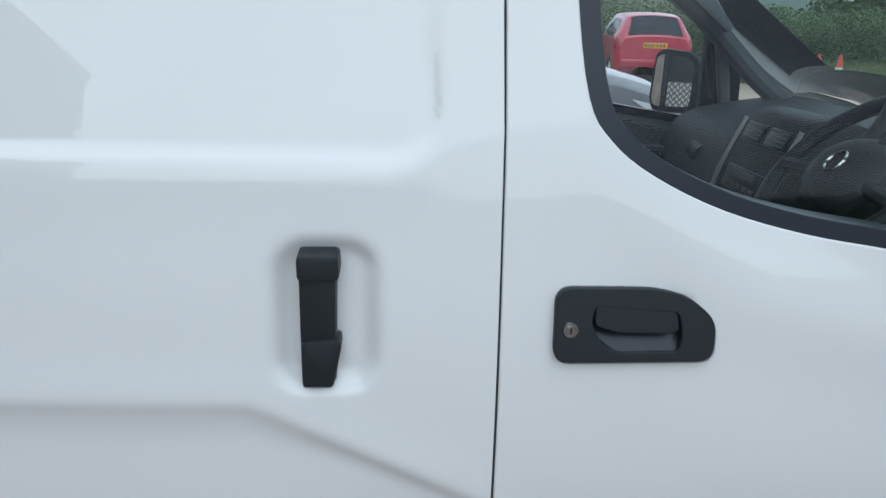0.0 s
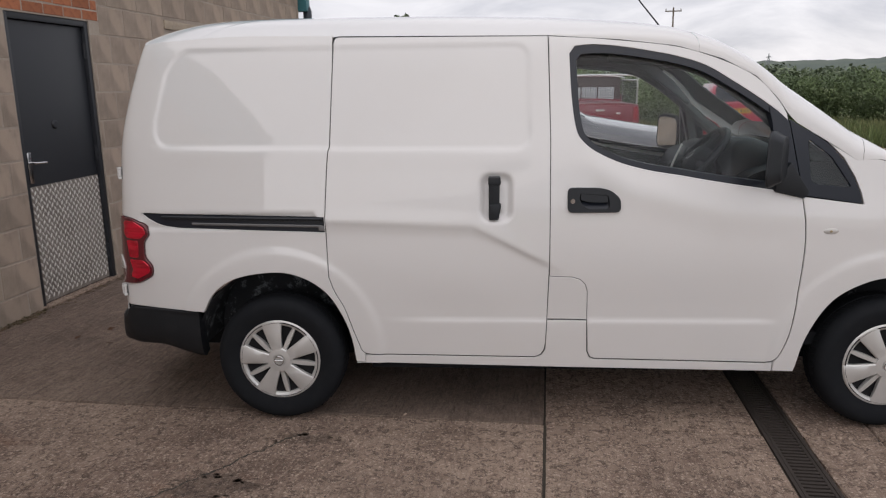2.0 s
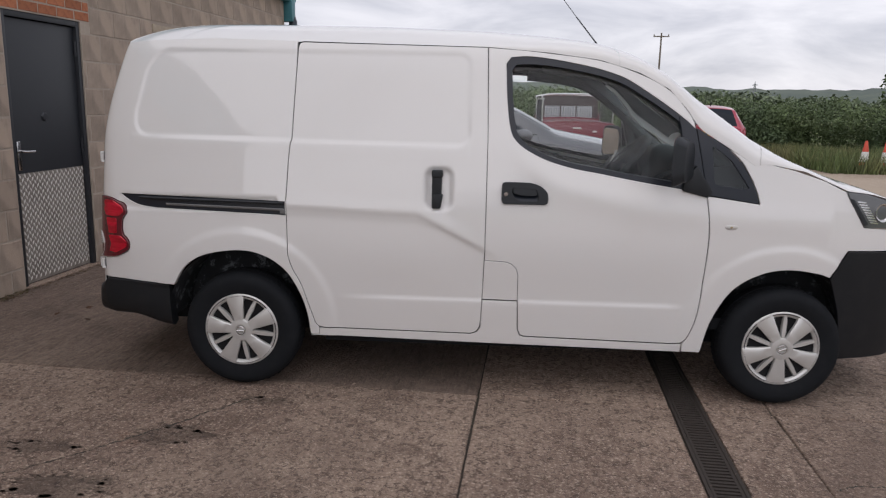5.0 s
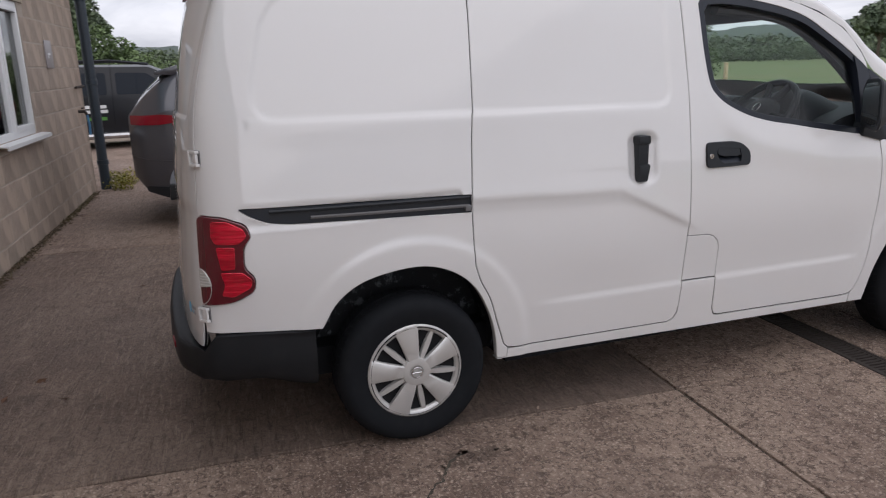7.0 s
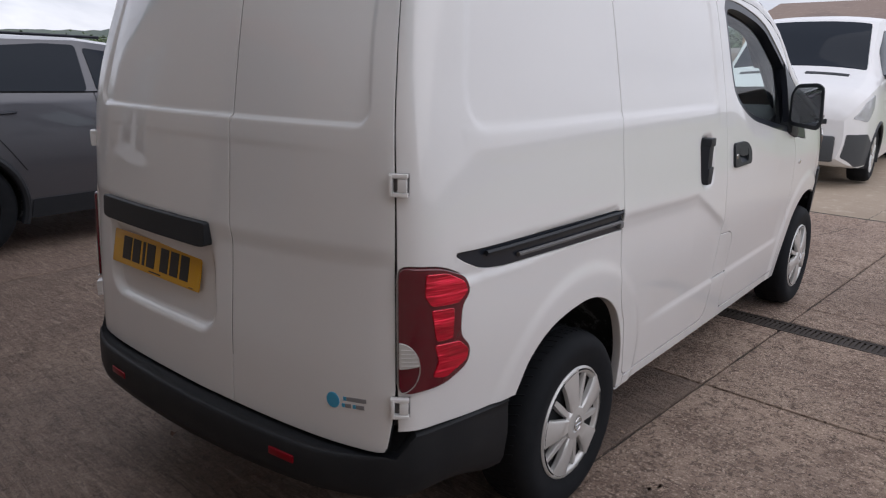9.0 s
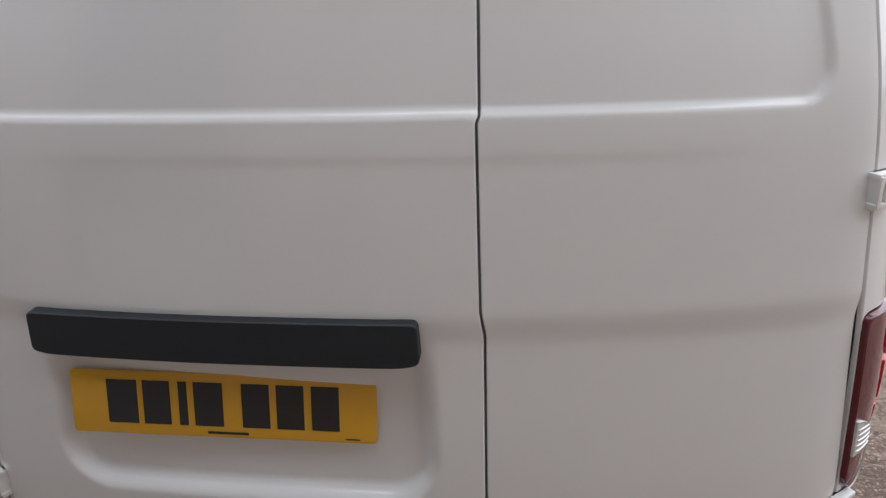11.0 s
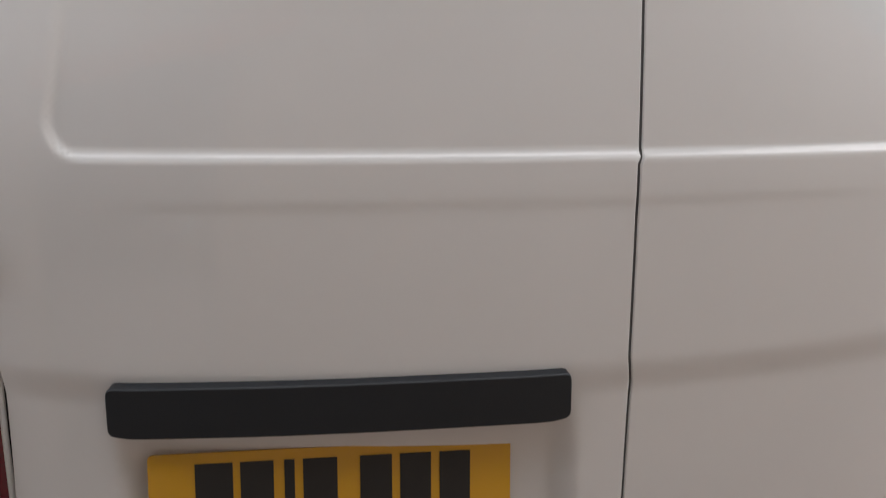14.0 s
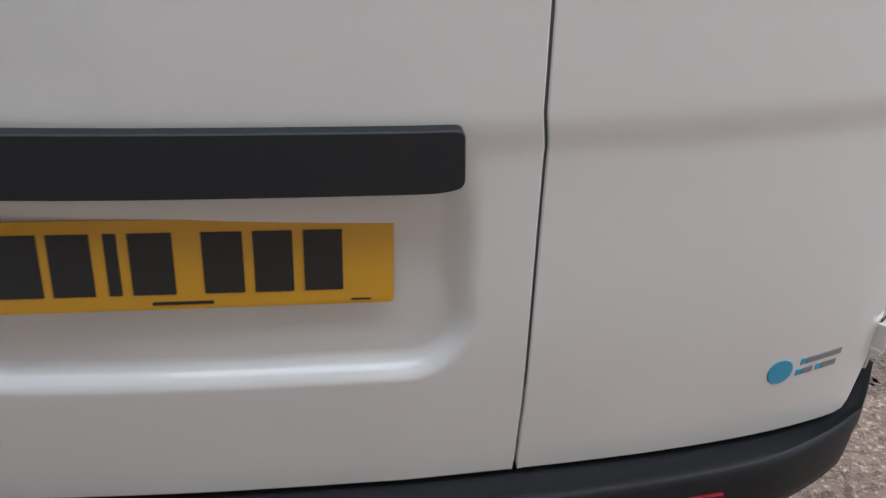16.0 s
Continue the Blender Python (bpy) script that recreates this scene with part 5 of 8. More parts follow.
for left in (False, True):
    q = (lambda y: 2 * MID - y) if left else (lambda y: y)
    bm = bmesh.new()
    prism(bm, [(1.26, 0.45), (2.27, 0.42), (2.27, 1.045), (2.0, 1.085), (1.72, 1.135), (1.5, 1.19), (1.36, 1.27), (1.30, 1.34), (1.26, 1.36)], q(0.075), q(0.125), "xz", 0.012)
    part("door_trim", bm, DASH, van)
    bm = bmesh.new()
    prism(bm, rounded([(1.42, 0.93), (2.10, 0.98), (2.14, 1.03), (1.46, 1.0)], 0.02), q(0.10), q(0.185), "xz", 0.012)
    part("armrest", bm, DASH, van)
    bm = bmesh.new()
    tube(bm, smooth_line([(1.50, q(0.26), 1.655), (1.75, q(0.24), 1.63), (1.92, q(0.215), 1.58), (2.12, q(0.185), 1.44), (2.33, q(0.17), 1.255), (2.54, q(0.16), 1.11)], 4), 0.034, 10)
    part("pillar_trim", bm, PILLAR, van)
    bm = bmesh.new()
    tube(bm, [(2.205, q(0.135), 1.375), (2.262, q(0.115), 1.10)], 0.022, 8)
    part("quarter_pillar", bm, TRIMGREY, van)
    bm = bmesh.new()
    prism(bm, [(1.24, 1.690), (1.62, 1.676), (1.80, 1.640), (1.94, 1.575), (2.06, 1.485), (2.17, 1.40), (2.19, 1.42), (2.08, 1.545), (1.9, 1.69), (1.24, 1.75)], q(0.165), q(0.25), "xz", 0.012)
    part("roof_side_trim", bm, TRIMGREY, van)
bm = bmesh.new()
box(bm, 1.19, 1.20, 0.20, 2 * MID - 0.20, 0.32, 1.70)
part("bulkhead", bm, TRIMGREY, van)
bm = bmesh.new()
box(bm, 1.20, 2.6, 0.13, 2 * MID - 0.13, 0.36, 0.42)
part("cab_floor", bm, RUBBER, van)
for y in (0.43, 1.20):
    bm = bmesh.new()
    box(bm, 1.32, 1.78, y - 0.24, y + 0.24, 0.50, 0.80, 0.06, 3)
    part("seat_cushion", bm, DASH, van)
    bm = bmesh.new()
    b = bmesh.new()
    box(b, -0.07, 0.07, -0.23, 0.23, 0.0, 0.48, 0.05, 3)
    merge(bm, b, Matrix.Translation((1.33, y, 0.76)) @ Euler((0, radians(-14), 0)).to_matrix().to_4x4())
    part("seat_back", bm, DASH, van)
bm = bmesh.new()
tube(bm, [(2.08, 1.30, 1.03), (2.09, 1.38, 1.04)], 0.05, 16)
part("air_vent", bm, BLACK_TRIM, van)

# rubber seal in the gap between the rear doors
bm = bmesh.new()
tube(bm, [Vector(body(np.array(US), np.array(z), 0.0108)) for z in np.linspace(0.62, 1.80, 60)], 0.0085, 10)
part("door_seal", bm, DOOR_SEAL, van, "dark grey rubber door seal")

# ---- the yard ----
YAW = -4.29
YM = pose(-2.380, 0, 0, 0, 0, YAW)     # the building and the slabs lie a little askew to the van
YI = YM.inverted()


def yard(x, y, z=0.0):
    return YM @ Vector((x, y, z))


def m_concrete(name="worn_exposed_concrete", coarse=1.0, tone=1.06):
    a = Mat(name, (0.437, 0.324, 0.249), 0.85)
    a.blend(a.ramp(a.noise(0.7, 6, 0.65), 0.40, 0.62), (0.314, 0.223, 0.172))
    a.blend(a.ramp(a.noise(2.6, 7, 0.75, dist=0.8), 0.48, 0.66, 0, 0.8), (0.204, 0.139, 0.106))
    brush = a.noise(9, 6, 0.78, stretch=(5.0, 0.70, 1.0), dist=0.9)
    a.blend(a.ramp(brush, 0.53, 0.62, 0, 0.80 - 0.45 * coarse), (0.610, 0.472, 0.365))
    a.blend(a.ramp(brush, 0.47, 0.37, 0, 0.85 - 0.45 * coarse), (0.120, 0.082, 0.063))
    a.blend(a.ramp(a.voronoi(52), 0.10, 0.40, 0.15 + 0.65 * coarse, 0.0), (0.655, 0.518, 0.414))
    crust = a.noise(26, 8, 0.82, dist=1.2)
    a.blend(a.ramp(crust, 0.50, 0.57, 0, 0.45 + 0.45 * coarse), (0.123, 0.084, 0.066))
    a.blend(a.ramp(a.noise(70, 5, 0.8), 0.56, 0.64, 0, 0.2 + 0.65 * coarse), (0.728, 0.586, 0.479))
    a.blend(a.ramp(a.noise(0.26, 5, 0.6), 0.54, 0.66, 0, 0.5), (0.168, 0.117, 0.090))
    a.blend(a.ramp(a.noise(1.3, 4, 0.6), 0.64, 0.72, 0, 0.35), (0.233, 0.113, 0.066))
    a.bump(crust, 1.0, 0.016)
    a.bump(a.voronoi(60), 0.7, 0.008)
    a.bump(brush, 0.8, 0.018)
    a.rough(a.noise(0.8, 4), 0.70, 0.95)
    if coarse < 0.5:
        a.blend(a.ramp(a.noise(0.5, 5, 0.6), 0.30, 0.65, 0.15, 0.50), (0.157, 0.115, 0.094))
    a.vary(0.04, tone)
    return a.m


def m_two(name, c1, c2, c3, s1, s2, rough=0.9, bump=0.4):
    a = Mat(name, c1, rough)
    a.blend(a.ramp(a.noise(s1, 5), 0.4, 0.65), c2)
    a.blend(a.ramp(a.noise(s2, 6, 0.7), 0.5, 0.7, 0, 0.8), c3)
    a.bump(a.noise(s2 * 2, 5, 0.7), bump, 0.02)
    return a.m


CONCRETE = m_concrete()
# one brushed concrete in two tones: darker by the van, paler beyond y 4
BRUSHED = m_concrete("brushed_brown_concrete", 0.15, 0.80)
PALE = m_concrete("pale_brushed_concrete", 0.15, 1.12)
GRASS = m_two("rough_field_grass", (0.12, 0.17, 0.05), (0.17, 0.18, 0.07), (0.07, 0.11, 0.035), 0.15, 2.2)
SAND = m_two("sandy_gravel", (0.36, 0.29, 0.22), (0.28, 0.22, 0.165), (0.44, 0.37, 0.29), 0.3, 9.0)
DIRT = m_two("dark_joint_dirt", (0.05, 0.041, 0.033), (0.07, 0.06, 0.045), (0.035, 0.03, 0.026), 2.0, 20.0)

far = [-1500, -500, -200, -80, -40]
us = far + list(np.arange(-20, 41, 4.0)) + [80, 200, 500, 1500]
verts = [(x, y, -0.05) for x in us for y in us]
n = len(us)
faces = [(i * n + j, (i + 1) * n + j, (i + 1) * n + j + 1, i * n + j + 1) for i in range(n - 1) for j in range(n - 1)]
tagged(raw("ground", verts, faces, GRASS, smooth=False), "flat rough grass field reaching the horizon", "field", kind="structure")
bm = bmesh.new()
edge = [(-22, -20), (12.5, -20), (13.2, -4), (12.2, 4), (12.0, 9.0), (11.0, 14.0), (10.4, 18.2), (4, 19.5), (-4, 20.5), (-22, 21)]
prism(bm, edge, -0.30, -0.022, "xy")
tagged(part("gravel_yard", bm, SAND, None, smooth=False), "pale sandy gravel yard edge", "gravel", kind="structure")
bm = bmesh.new()
prism(bm, [(-16, -14), (8.2, -14), (8.2, 15.0), (-16, 15.0)], -0.3, -0.012, "xy")
base = part("joint_bed", bm, DIRT, None, smooth=False)
base.matrix_world = YM
tagged(base, "dark dirt in the joints under the slabs", "joint dirt", kind="structure")

# concrete slabs with worn edges; the drain runs through a gap between them
DR0, DR1 = 4.580, 4.708
XS = [-13.0, -8.4, -3.9, 3.60, DR0 - 0.018, None, DR1 + 0.018, 5.05, 8.1]
YS = [-13.6, -9.2, -4.3, 0.30, 4.25, 8.4, 12.6, 14.9]
pav = new("pavement")
tagged(pav, "worn brown concrete yard laid in large slabs", "pavement", kind="structure")
pav.matrix_world = YM


def slab(x0, x1, y0, y1):
    g = 0.0045
    bm = bmesh.new()
    pts = []
    for ax, ay, bx, by in ((x0 + g, y0 + g, x1 - g, y0 + g), (x1 - g, y0 + g, x1 - g, y1 - g), (x1 - g, y1 - g, x0 + g, y1 - g), (x0 + g, y1 - g, x0 + g, y0 + g)):
        k = max(2, int(math.hypot(bx - ax, by - ay) / 0.12))
        for i in range(k):
            t = i / k
            nx, ny = (by - ay), -(bx - ax)
            l = math.hypot(nx, ny)
            w = 0.004 * noise.noise(Vector((ax + (bx - ax) * t, ay + (by - ay) * t, 1.7)) * 5) - 0.002 * random.random()
            if i == 0:
                w = -0.004
            pts.append((ax + (bx - ax) * t + nx / l * w, ay + (by - ay) * t + ny / l * w))
    top = [bm.verts.new((p[0], p[1], 0.0)) for p in pts]
    c = Vector(((x0 + x1) / 2, (y0 + y1) / 2, 0))
    low = [bm.verts.new((p[0], p[1], -0.02)) for p in pts]
    inn = [bm.verts.new(v.co + (c - v.co).normalized() * 0.007) for v in top]
    for v in top:
        v.co.z = -0.005
    m = len(pts)
    for i in range(m):
        j = (i + 1) % m
        bm.faces.new((low[i], low[j], top[j], top[i]))
        bm.faces.new((top[i], top[j], inn[j], inn[i]))
    bm.faces.new(inn)
    return part("slab", bm, CONCRETE if y0 < 0 or x1 > 3.7 else BRUSHED if y0 < 4 else PALE, pav, smooth=False)


for a, b in zip(XS, XS[1:]):
    if a is None or b is None:
        continue
    for c, d in zip(YS, YS[1:]):
        slab(a, b, c, d)

# drain channel with its grate
IRON = m_plain("rusty_black_grate", (0.045, 0.036, 0.031), 0.75, metal=0.3, dirt=0.6, scale=40)
drain = thing("drain_channel", "rusty slotted drain channel set in the concrete", "drain")
drain.matrix_world = YM
for x0, x1 in ((DR0 - 0.016, DR0), (DR1, DR1 + 0.016)):
    bm = bmesh.new()
    box(bm, x0, x1, -5.0, 9.0, -0.05, -0.001, 0.003)
    part("channel_edge", bm, IRON, drain)
bm = bmesh.new()
box(bm, DR0, DR1, -5.0, 9.0, -0.045, -0.040)
part("channel_bed", bm, DIRT, drain)
gb = bmesh.new()
box(gb, DR0 + 0.004, DR1 - 0.004, -0.0075, 0.0075, -0.02, -0.004)
gm = bpy.data.meshes.new("grate_bar")
gb.to_mesh(gm)
gb.free()
gm.materials.append(IRON)
y = -2.4
while y < 5.2:
    o = new("grate_bar", gm)
    o.parent = drain
    o.location = (0, y, 0)
    y += 0.0275
for y0, y1, a, b in ((-5.0, 9.0, DR0 + 0.002, DR0 + 0.014), (-5.0, 9.0, DR1 - 0.014, DR1 - 0.002)):
    bm = bmesh.new()
    box(bm, a, b, y0, y1, -0.022, -0.003)
    part("grate_rail", bm, IRON, drain)

# cracks and dark stains that lie on the concrete
STAIN = m_concrete("damp_stained_concrete", 0.9, 0.70)


def blotch(name, label, cx, cy, rx, ry, seed, mat, z=0.0006):
    bm = bmesh.new()
    vs = []
    for k in range(110):
        a = 2 * math.pi * k / 110
        r = 1 + 0.45 * noise.noise(Vector((math.cos(a) * 1.6 + seed, math.sin(a) * 1.6, seed)))
        r += 0.35 * noise.noise(Vector((math.cos(a) * 7 + seed, math.sin(a) * 7, seed))) + 0.30 * noise.noise(Vector((math.cos(a) * 21 + seed, math.sin(a) * 21, seed)))
        vs.append(bm.verts.new((cx + rx * r * math.cos(a), cy + ry * r * math.sin(a), z)))
    bm.faces.new(vs)
    rb = random.Random(int(seed * 10))
    for k in range(46):
        a, d = rb.uniform(0, 2 * math.pi), rb.uniform(0.85, 1.6)
        x, y, s = cx + rx * d * math.cos(a), cy + ry * d * math.sin(a), rb.uniform(0.004, 0.020) * (1.9 - d)
        bm.faces.new([bm.verts.new((x + s * rb.uniform(0.6, 1.6) * math.cos(b * 0.898), y + s * rb.uniform(0.4, 1.0) * math.sin(b * 0.898), z)) for b in range(7)])
    tagged(part(name, bm, mat, None, smooth=False), label, "stain", kind="structure")


def crack(pts, width, label="thin dark crack in the concrete"):
    pts = smooth_line(pts, 26)
    bm = bmesh.new()
    L, R = [], []
    for i, (x, y) in enumerate(pts):
        a, b = pts[max(0, i - 1)], pts[min(len(pts) - 1, i + 1)]
        d = Vector((b[0] - a[0], b[1] - a[1])).normalized()
        w = width * (0.2 + 1.2 * random.random() ** 1.5)
        j = 0.018 * noise.noise(Vector((x * 9, y * 9, 3.1))) + 0.012 * noise.noise(Vector((x * 40, y * 40, 1.1)))
        L.append(bm.verts.new((x - d.y * (w + j), y + d.x * (w + j), 0.0010)))
        R.append(bm.verts.new((x + d.y * (w - j), y - d.x * (w - j), 0.0010)))
    for i in range(len(pts) - 1):
        bm.faces.new((L[i], L[i + 1], R[i + 1], R[i]))
    tagged(part("crack", bm, DIRT, None, smooth=False), label, "crack", kind="structure")


blotch("damp_stain", "dark damp stain on the concrete", -0.37, -1.03, 0.19, 0.085, 3.3, STAIN)
blotch("damp_stain", "dark damp stain on the concrete", -0.13, -0.57, 0.17, 0.085, 5.1, STAIN)
blotch("damp_stain", "dark damp stain beside the crack in the concrete", 0.16, -0.16, 0.13, 0.05, 7.7, STAIN)
blotch("damp_stain", "dark damp stain beside the crack in the concrete", -0.62, -0.72, 0.15, 0.05, 9.2, STAIN)
crack([(-0.75, -1.05), (-0.55, -0.88), (-0.3, -0.62), (-0.07, -0.33), (0.12, -0.12)], 0.006)
crack([(2.66, -0.80), (2.80, -0.76), (2.95, -0.82), (3.1, -1.1)], 0.005)
crack([(3.2, 0.80), (3.6, 0.50), (4.2, 0.30)], 0.005)
crack([(3.7, 0.12), (3.5, -0.24), (3.42, -0.8)], 0.004)
crack([(4.5, 0.42), (5.4, 0.18), (6.4, 0.1)], 0.004)

# loose crumbs of concrete along the cracks and the worn slab edges
rng = random.Random(41)
V, F = [], []
for (ax, ay), (bx, by), spread, count in (((-0.9, -1.2), (0.15, -0.10), 0.045, 500), ((-1.8, 0.20), (0.9, 0.06), 0.03, 260), ((0.10, -0.75), (0.75, -0.35), 0.20, 500), ((2.5, -0.9), (3.1, -0.9), 0.12, 200), ((-2.2, -1.3), (1.5, -1.6), 0.8, 500)):
    for k in range(count):
        t = rng.random()
        x, y = ax + (bx - ax) * t + rng.gauss(0, spread), ay + (by - ay) * t + rng.gauss(0, spread)
        s = 0.0022 + 0.0055 * rng.random() ** 3
        a = rng.uniform(0, 6.28)
        n0 = len(V)
        for j in range(4):
            V.append((x + s * rng.uniform(0.7, 1.3) * math.cos(a + j * 1.57), y + s * rng.uniform(0.7, 1.3) * math.sin(a + j * 1.57), 0.0))
        V.append((x + s * rng.uniform(-0.3, 0.3), y + s * rng.uniform(-0.3, 0.3), s * rng.uniform(0.5, 1.0)))
        F += [(n0, n0 + 1, n0 + 4), (n0 + 1, n0 + 2, n0 + 4), (n0 + 2, n0 + 3, n0 + 4), (n0 + 3, n0, n0 + 4)]
CRUMB = Mat("brown_concrete_crumb", (0.27, 0.205, 0.16), 0.9).island(0.5).m
tagged(raw("concrete_crumbs", V, F, CRUMB, smooth=False), "loose pale crumbs of worn concrete on the slabs", "grit", kind="stuff")

# dead leaves on the concrete, litter along the foot of the wall
DEAD = m_plain("dead_brown_leaf", (0.11, 0.055, 0.03), 0.8, dirt=0.4, scale=60)


def leaf_quads(bm, rng, x, y, s):
    a, t = rng.uniform(0, 6.28), rng.uniform(0.1, 0.5)
    m = Matrix.Translation((x, y, 0.004)) @ Euler((t, rng.uniform(-0.3, 0.3), a)).to_matrix().to_4x4()
    vs = [bm.verts.new(m @ Vector(p)) for p in ((-s, 0, 0), (-0.3 * s, 0.5 * s, 0.15 * s), (s, 0, 0.1 * s), (-0.2 * s, -0.5 * s, 0.2 * s))]
    bm.faces.new((vs[0], vs[1], vs[2]))
    bm.faces.new((vs[0], vs[2], vs[3]))


LEAVES = [(-1.11, 2.86, 0.03), (-1.39, 1.05, 0.026), (-1.52, 1.32, 0.03), (-1.65, 1.15, 0.026), (-0.6, 1.47, 0.018)]
rng = random.Random(77)
for x, y, s in LEAVES:
    bm = bmesh.new()
    leaf_quads(bm, rng, x, y, s)
    leaf_quads(bm, rng, x + 0.012, y - 0.008, s * 0.7)
    tagged(part("dead_leaf", bm, DEAD, None, smooth=False), "curled dead brown leaf on the concrete", "leaf", "dead leaves on the yard")
bm = bmesh.new()
for k in range(1500):
    y = rng.uniform(-1.0, 7.7)
    p = yard(abs(rng.gauss(0, 0.05)) + 0.005, y)
    leaf_quads(bm, rng, p.x, p.y, rng.uniform(0.006, 0.020))
tagged(part("wall_foot_litter", bm, m_two("mixed_leaf_litter", (0.13, 0.085, 0.05), (0.08, 0.06, 0.03), (0.20, 0.15, 0.10), 8.0, 30.0), None, smooth=False), "brown leaf litter and grit along the wall foot", "litter", kind="stuff")

# ---- the building ----
def m_block():
    a = Mat("dense_concrete_block", (0.445, 0.352, 0.280), 0.92)
    a.blend(a.ramp(a.noise(3.0, 5, 0.6), 0.40, 0.68), (0.315, 0.255, 0.205))
    a.blend(a.ramp(a.noise(5.0, 5, 0.65, stretch=(1, 2.2, 0.22)), 0.52, 0.70, 0, 0.6), (0.22, 0.185, 0.155))
    a.blend(a.ramp(a.noise(9.0, 6, 0.7, stretch=(1, 1, 0.4)), 0.55, 0.72, 0, 0.5), (0.23, 0.185, 0.15))
    a.blend(a.ramp(a.noise(160, 3, 0.7), 0.5, 0.7, 0, 0.35), (0.50, 0.44, 0.37))
    a.bump(a.noise(110, 5, 0.75), 0.7, 0.006)
    a.vary(0.08)
    return a.m


BLOCK = m_block()
MORTAR = m_two("dull_mortar", (0.43, 0.365, 0.305), (0.36, 0.30, 0.25), (0.50, 0.44, 0.37), 2.0, 40.0)
BRICK = Mat("orange_brick", (0.42, 0.155, 0.075), 0.9)
BRICK.blend(BRICK.ramp(BRICK.noise(20, 5, 0.7), 0.45, 0.7), (0.30, 0.10, 0.055))
BRICK.bump(BRICK.noise(120, 4, 0.7), 0.5, 0.004)
BRICK.vary(0.18)
BRICK = BRICK.m
UPVC = m_plain("white_window_plastic", (0.76, 0.77, 0.77), 0.35, dirt=0.12)
STONE = m_two("pale_stone_lintel", (0.46, 0.38, 0.29), (0.38, 0.31, 0.24), (0.52, 0.45, 0.36), 3.0, 30.0)
CLAD = m_plain("teal_sheet_cladding", (0.05, 0.20, 0.235), 0.45, metal=0.1, dirt=0.3, scale=4)
PIPE = m_plain("dark_blue_downpipe", (0.020, 0.032, 0.045), 0.45, dirt=0.3)
DOORB = m_plain("black_door_paint", (0.020, 0.023, 0.029), 0.45, dirt=0.3, scale=5)
ALU_BRIGHT = m_plain("worn_bright_aluminium", (0.80, 0.78, 0.74), 0.5, metal=0.35, dirt=0.25)
ALU = Mat("dirty_aluminium_tread", (0.30, 0.27, 0.24), 0.55, 0.3)
ALU.blend(ALU.ramp(ALU.noise(5, 5, 0.7), 0.42, 0.68, 0, 0.75), (0.19, 0.165, 0.145))
ALU = ALU.m

DY0, DY1, DZ = 1.765, 2.700, 2.075
WY0, WY1, WZ0, WZ1 = 4.10, 5.32, 0.935, 2.10
WALL_Y0, WALL_Y1, WALL_Z = -9.0, 7.80, 2.95
wall = new("wall_west")
tagged(wall, "brown dense concrete block wall with pale mortar", "wall", kind="structure")
wall.matrix_world = YM
bm = bmesh.new()
for y0, y1, z0, z1 in ((WALL_Y0, DY0, -0.2, WALL_Z), (DY0, DY1, DZ, WALL_Z), (DY1, WY0, -0.2, WALL_Z), (WY0, WY1, -0.2, WZ0), (WY0, WY1, WZ1, WALL_Z), (WY1, WALL_Y1, -0.2, WALL_Z)):
    box(bm, -0.22, -0.004, y0, y1, z0, z1)
part("mortar_core", bm, MORTAR, wall, smooth=False)
# other walls close the building
bm = bmesh.new()
box(bm, -9.0, -0.22, WALL_Y1 - 0.2, WALL_Y1 - 0.012, -0.2, WALL_Z)
box(bm, -9.0, -0.22, WALL_Y0 + 0.012, WALL_Y0 + 0.2, -0.2, WALL_Z)
box(bm, -9.2, -9.0, WALL_Y0, WALL_Y1, -0.2, WALL_Z)
ends = part("wall_north", bm, BLOCK, None, smooth=False)
ends.matrix_world = YM
tagged(ends, "plain block end walls of the workshop", "wall", kind="structure")

# unseen long run of the wall behind the camera, added for the van's reflections
WALL_B = -2.43
bm = bmesh.new()
box(bm, -0.05, 0.0, WALL_Y0, WALL_B - 0.006, -0.1, WALL_Z)
south = part("wall_south", bm, BLOCK, None, smooth=False)
south.matrix_world = YM
tagged(south, "unseen plain run of the block wall", "wall", kind="structure")

# the blocks, in running bond, cut at the openings
pieces = {}


def block_mesh(l, h, kind):
    key = (round(l, 2), round(h, 3), kind)
    if key not in pieces:
        b = bmesh.new()
        box(b, -0.10, 0.0, -l / 2, l / 2, -h / 2, h / 2)
        es = [e for e in b.edges if all(v.co.x > -0.01 for v in e.verts)]
        bmesh.ops.bevel(b, geom=es, offset=0.004, segments=1, affect="EDGES")
        me = bpy.data.meshes.new("block")
        b.to_mesh(me)
        b.free()
        me.materials.append(BLOCK if kind == "block" else BRICK)
        pieces[key] = me
    return pieces[key]


def lay(y0, y1, z0, z1, kind="block"):
    if y1 - y0 < 0.03 or z1 - z0 < 0.03:
        return
    o = new(kind, block_mesh(y1 - y0 - 0.011, z1 - z0 - 0.011, kind))
    o.parent = wall
    o.location = (-0.0015 + 0.003 * random.random() - 0.0015, (y0 + y1) / 2, (z0 + z1) / 2)
    o.rotation_euler = (0, radians(random.uniform(-0.25, 0.25)), radians(random.uniform(-0.3, 0.3)))


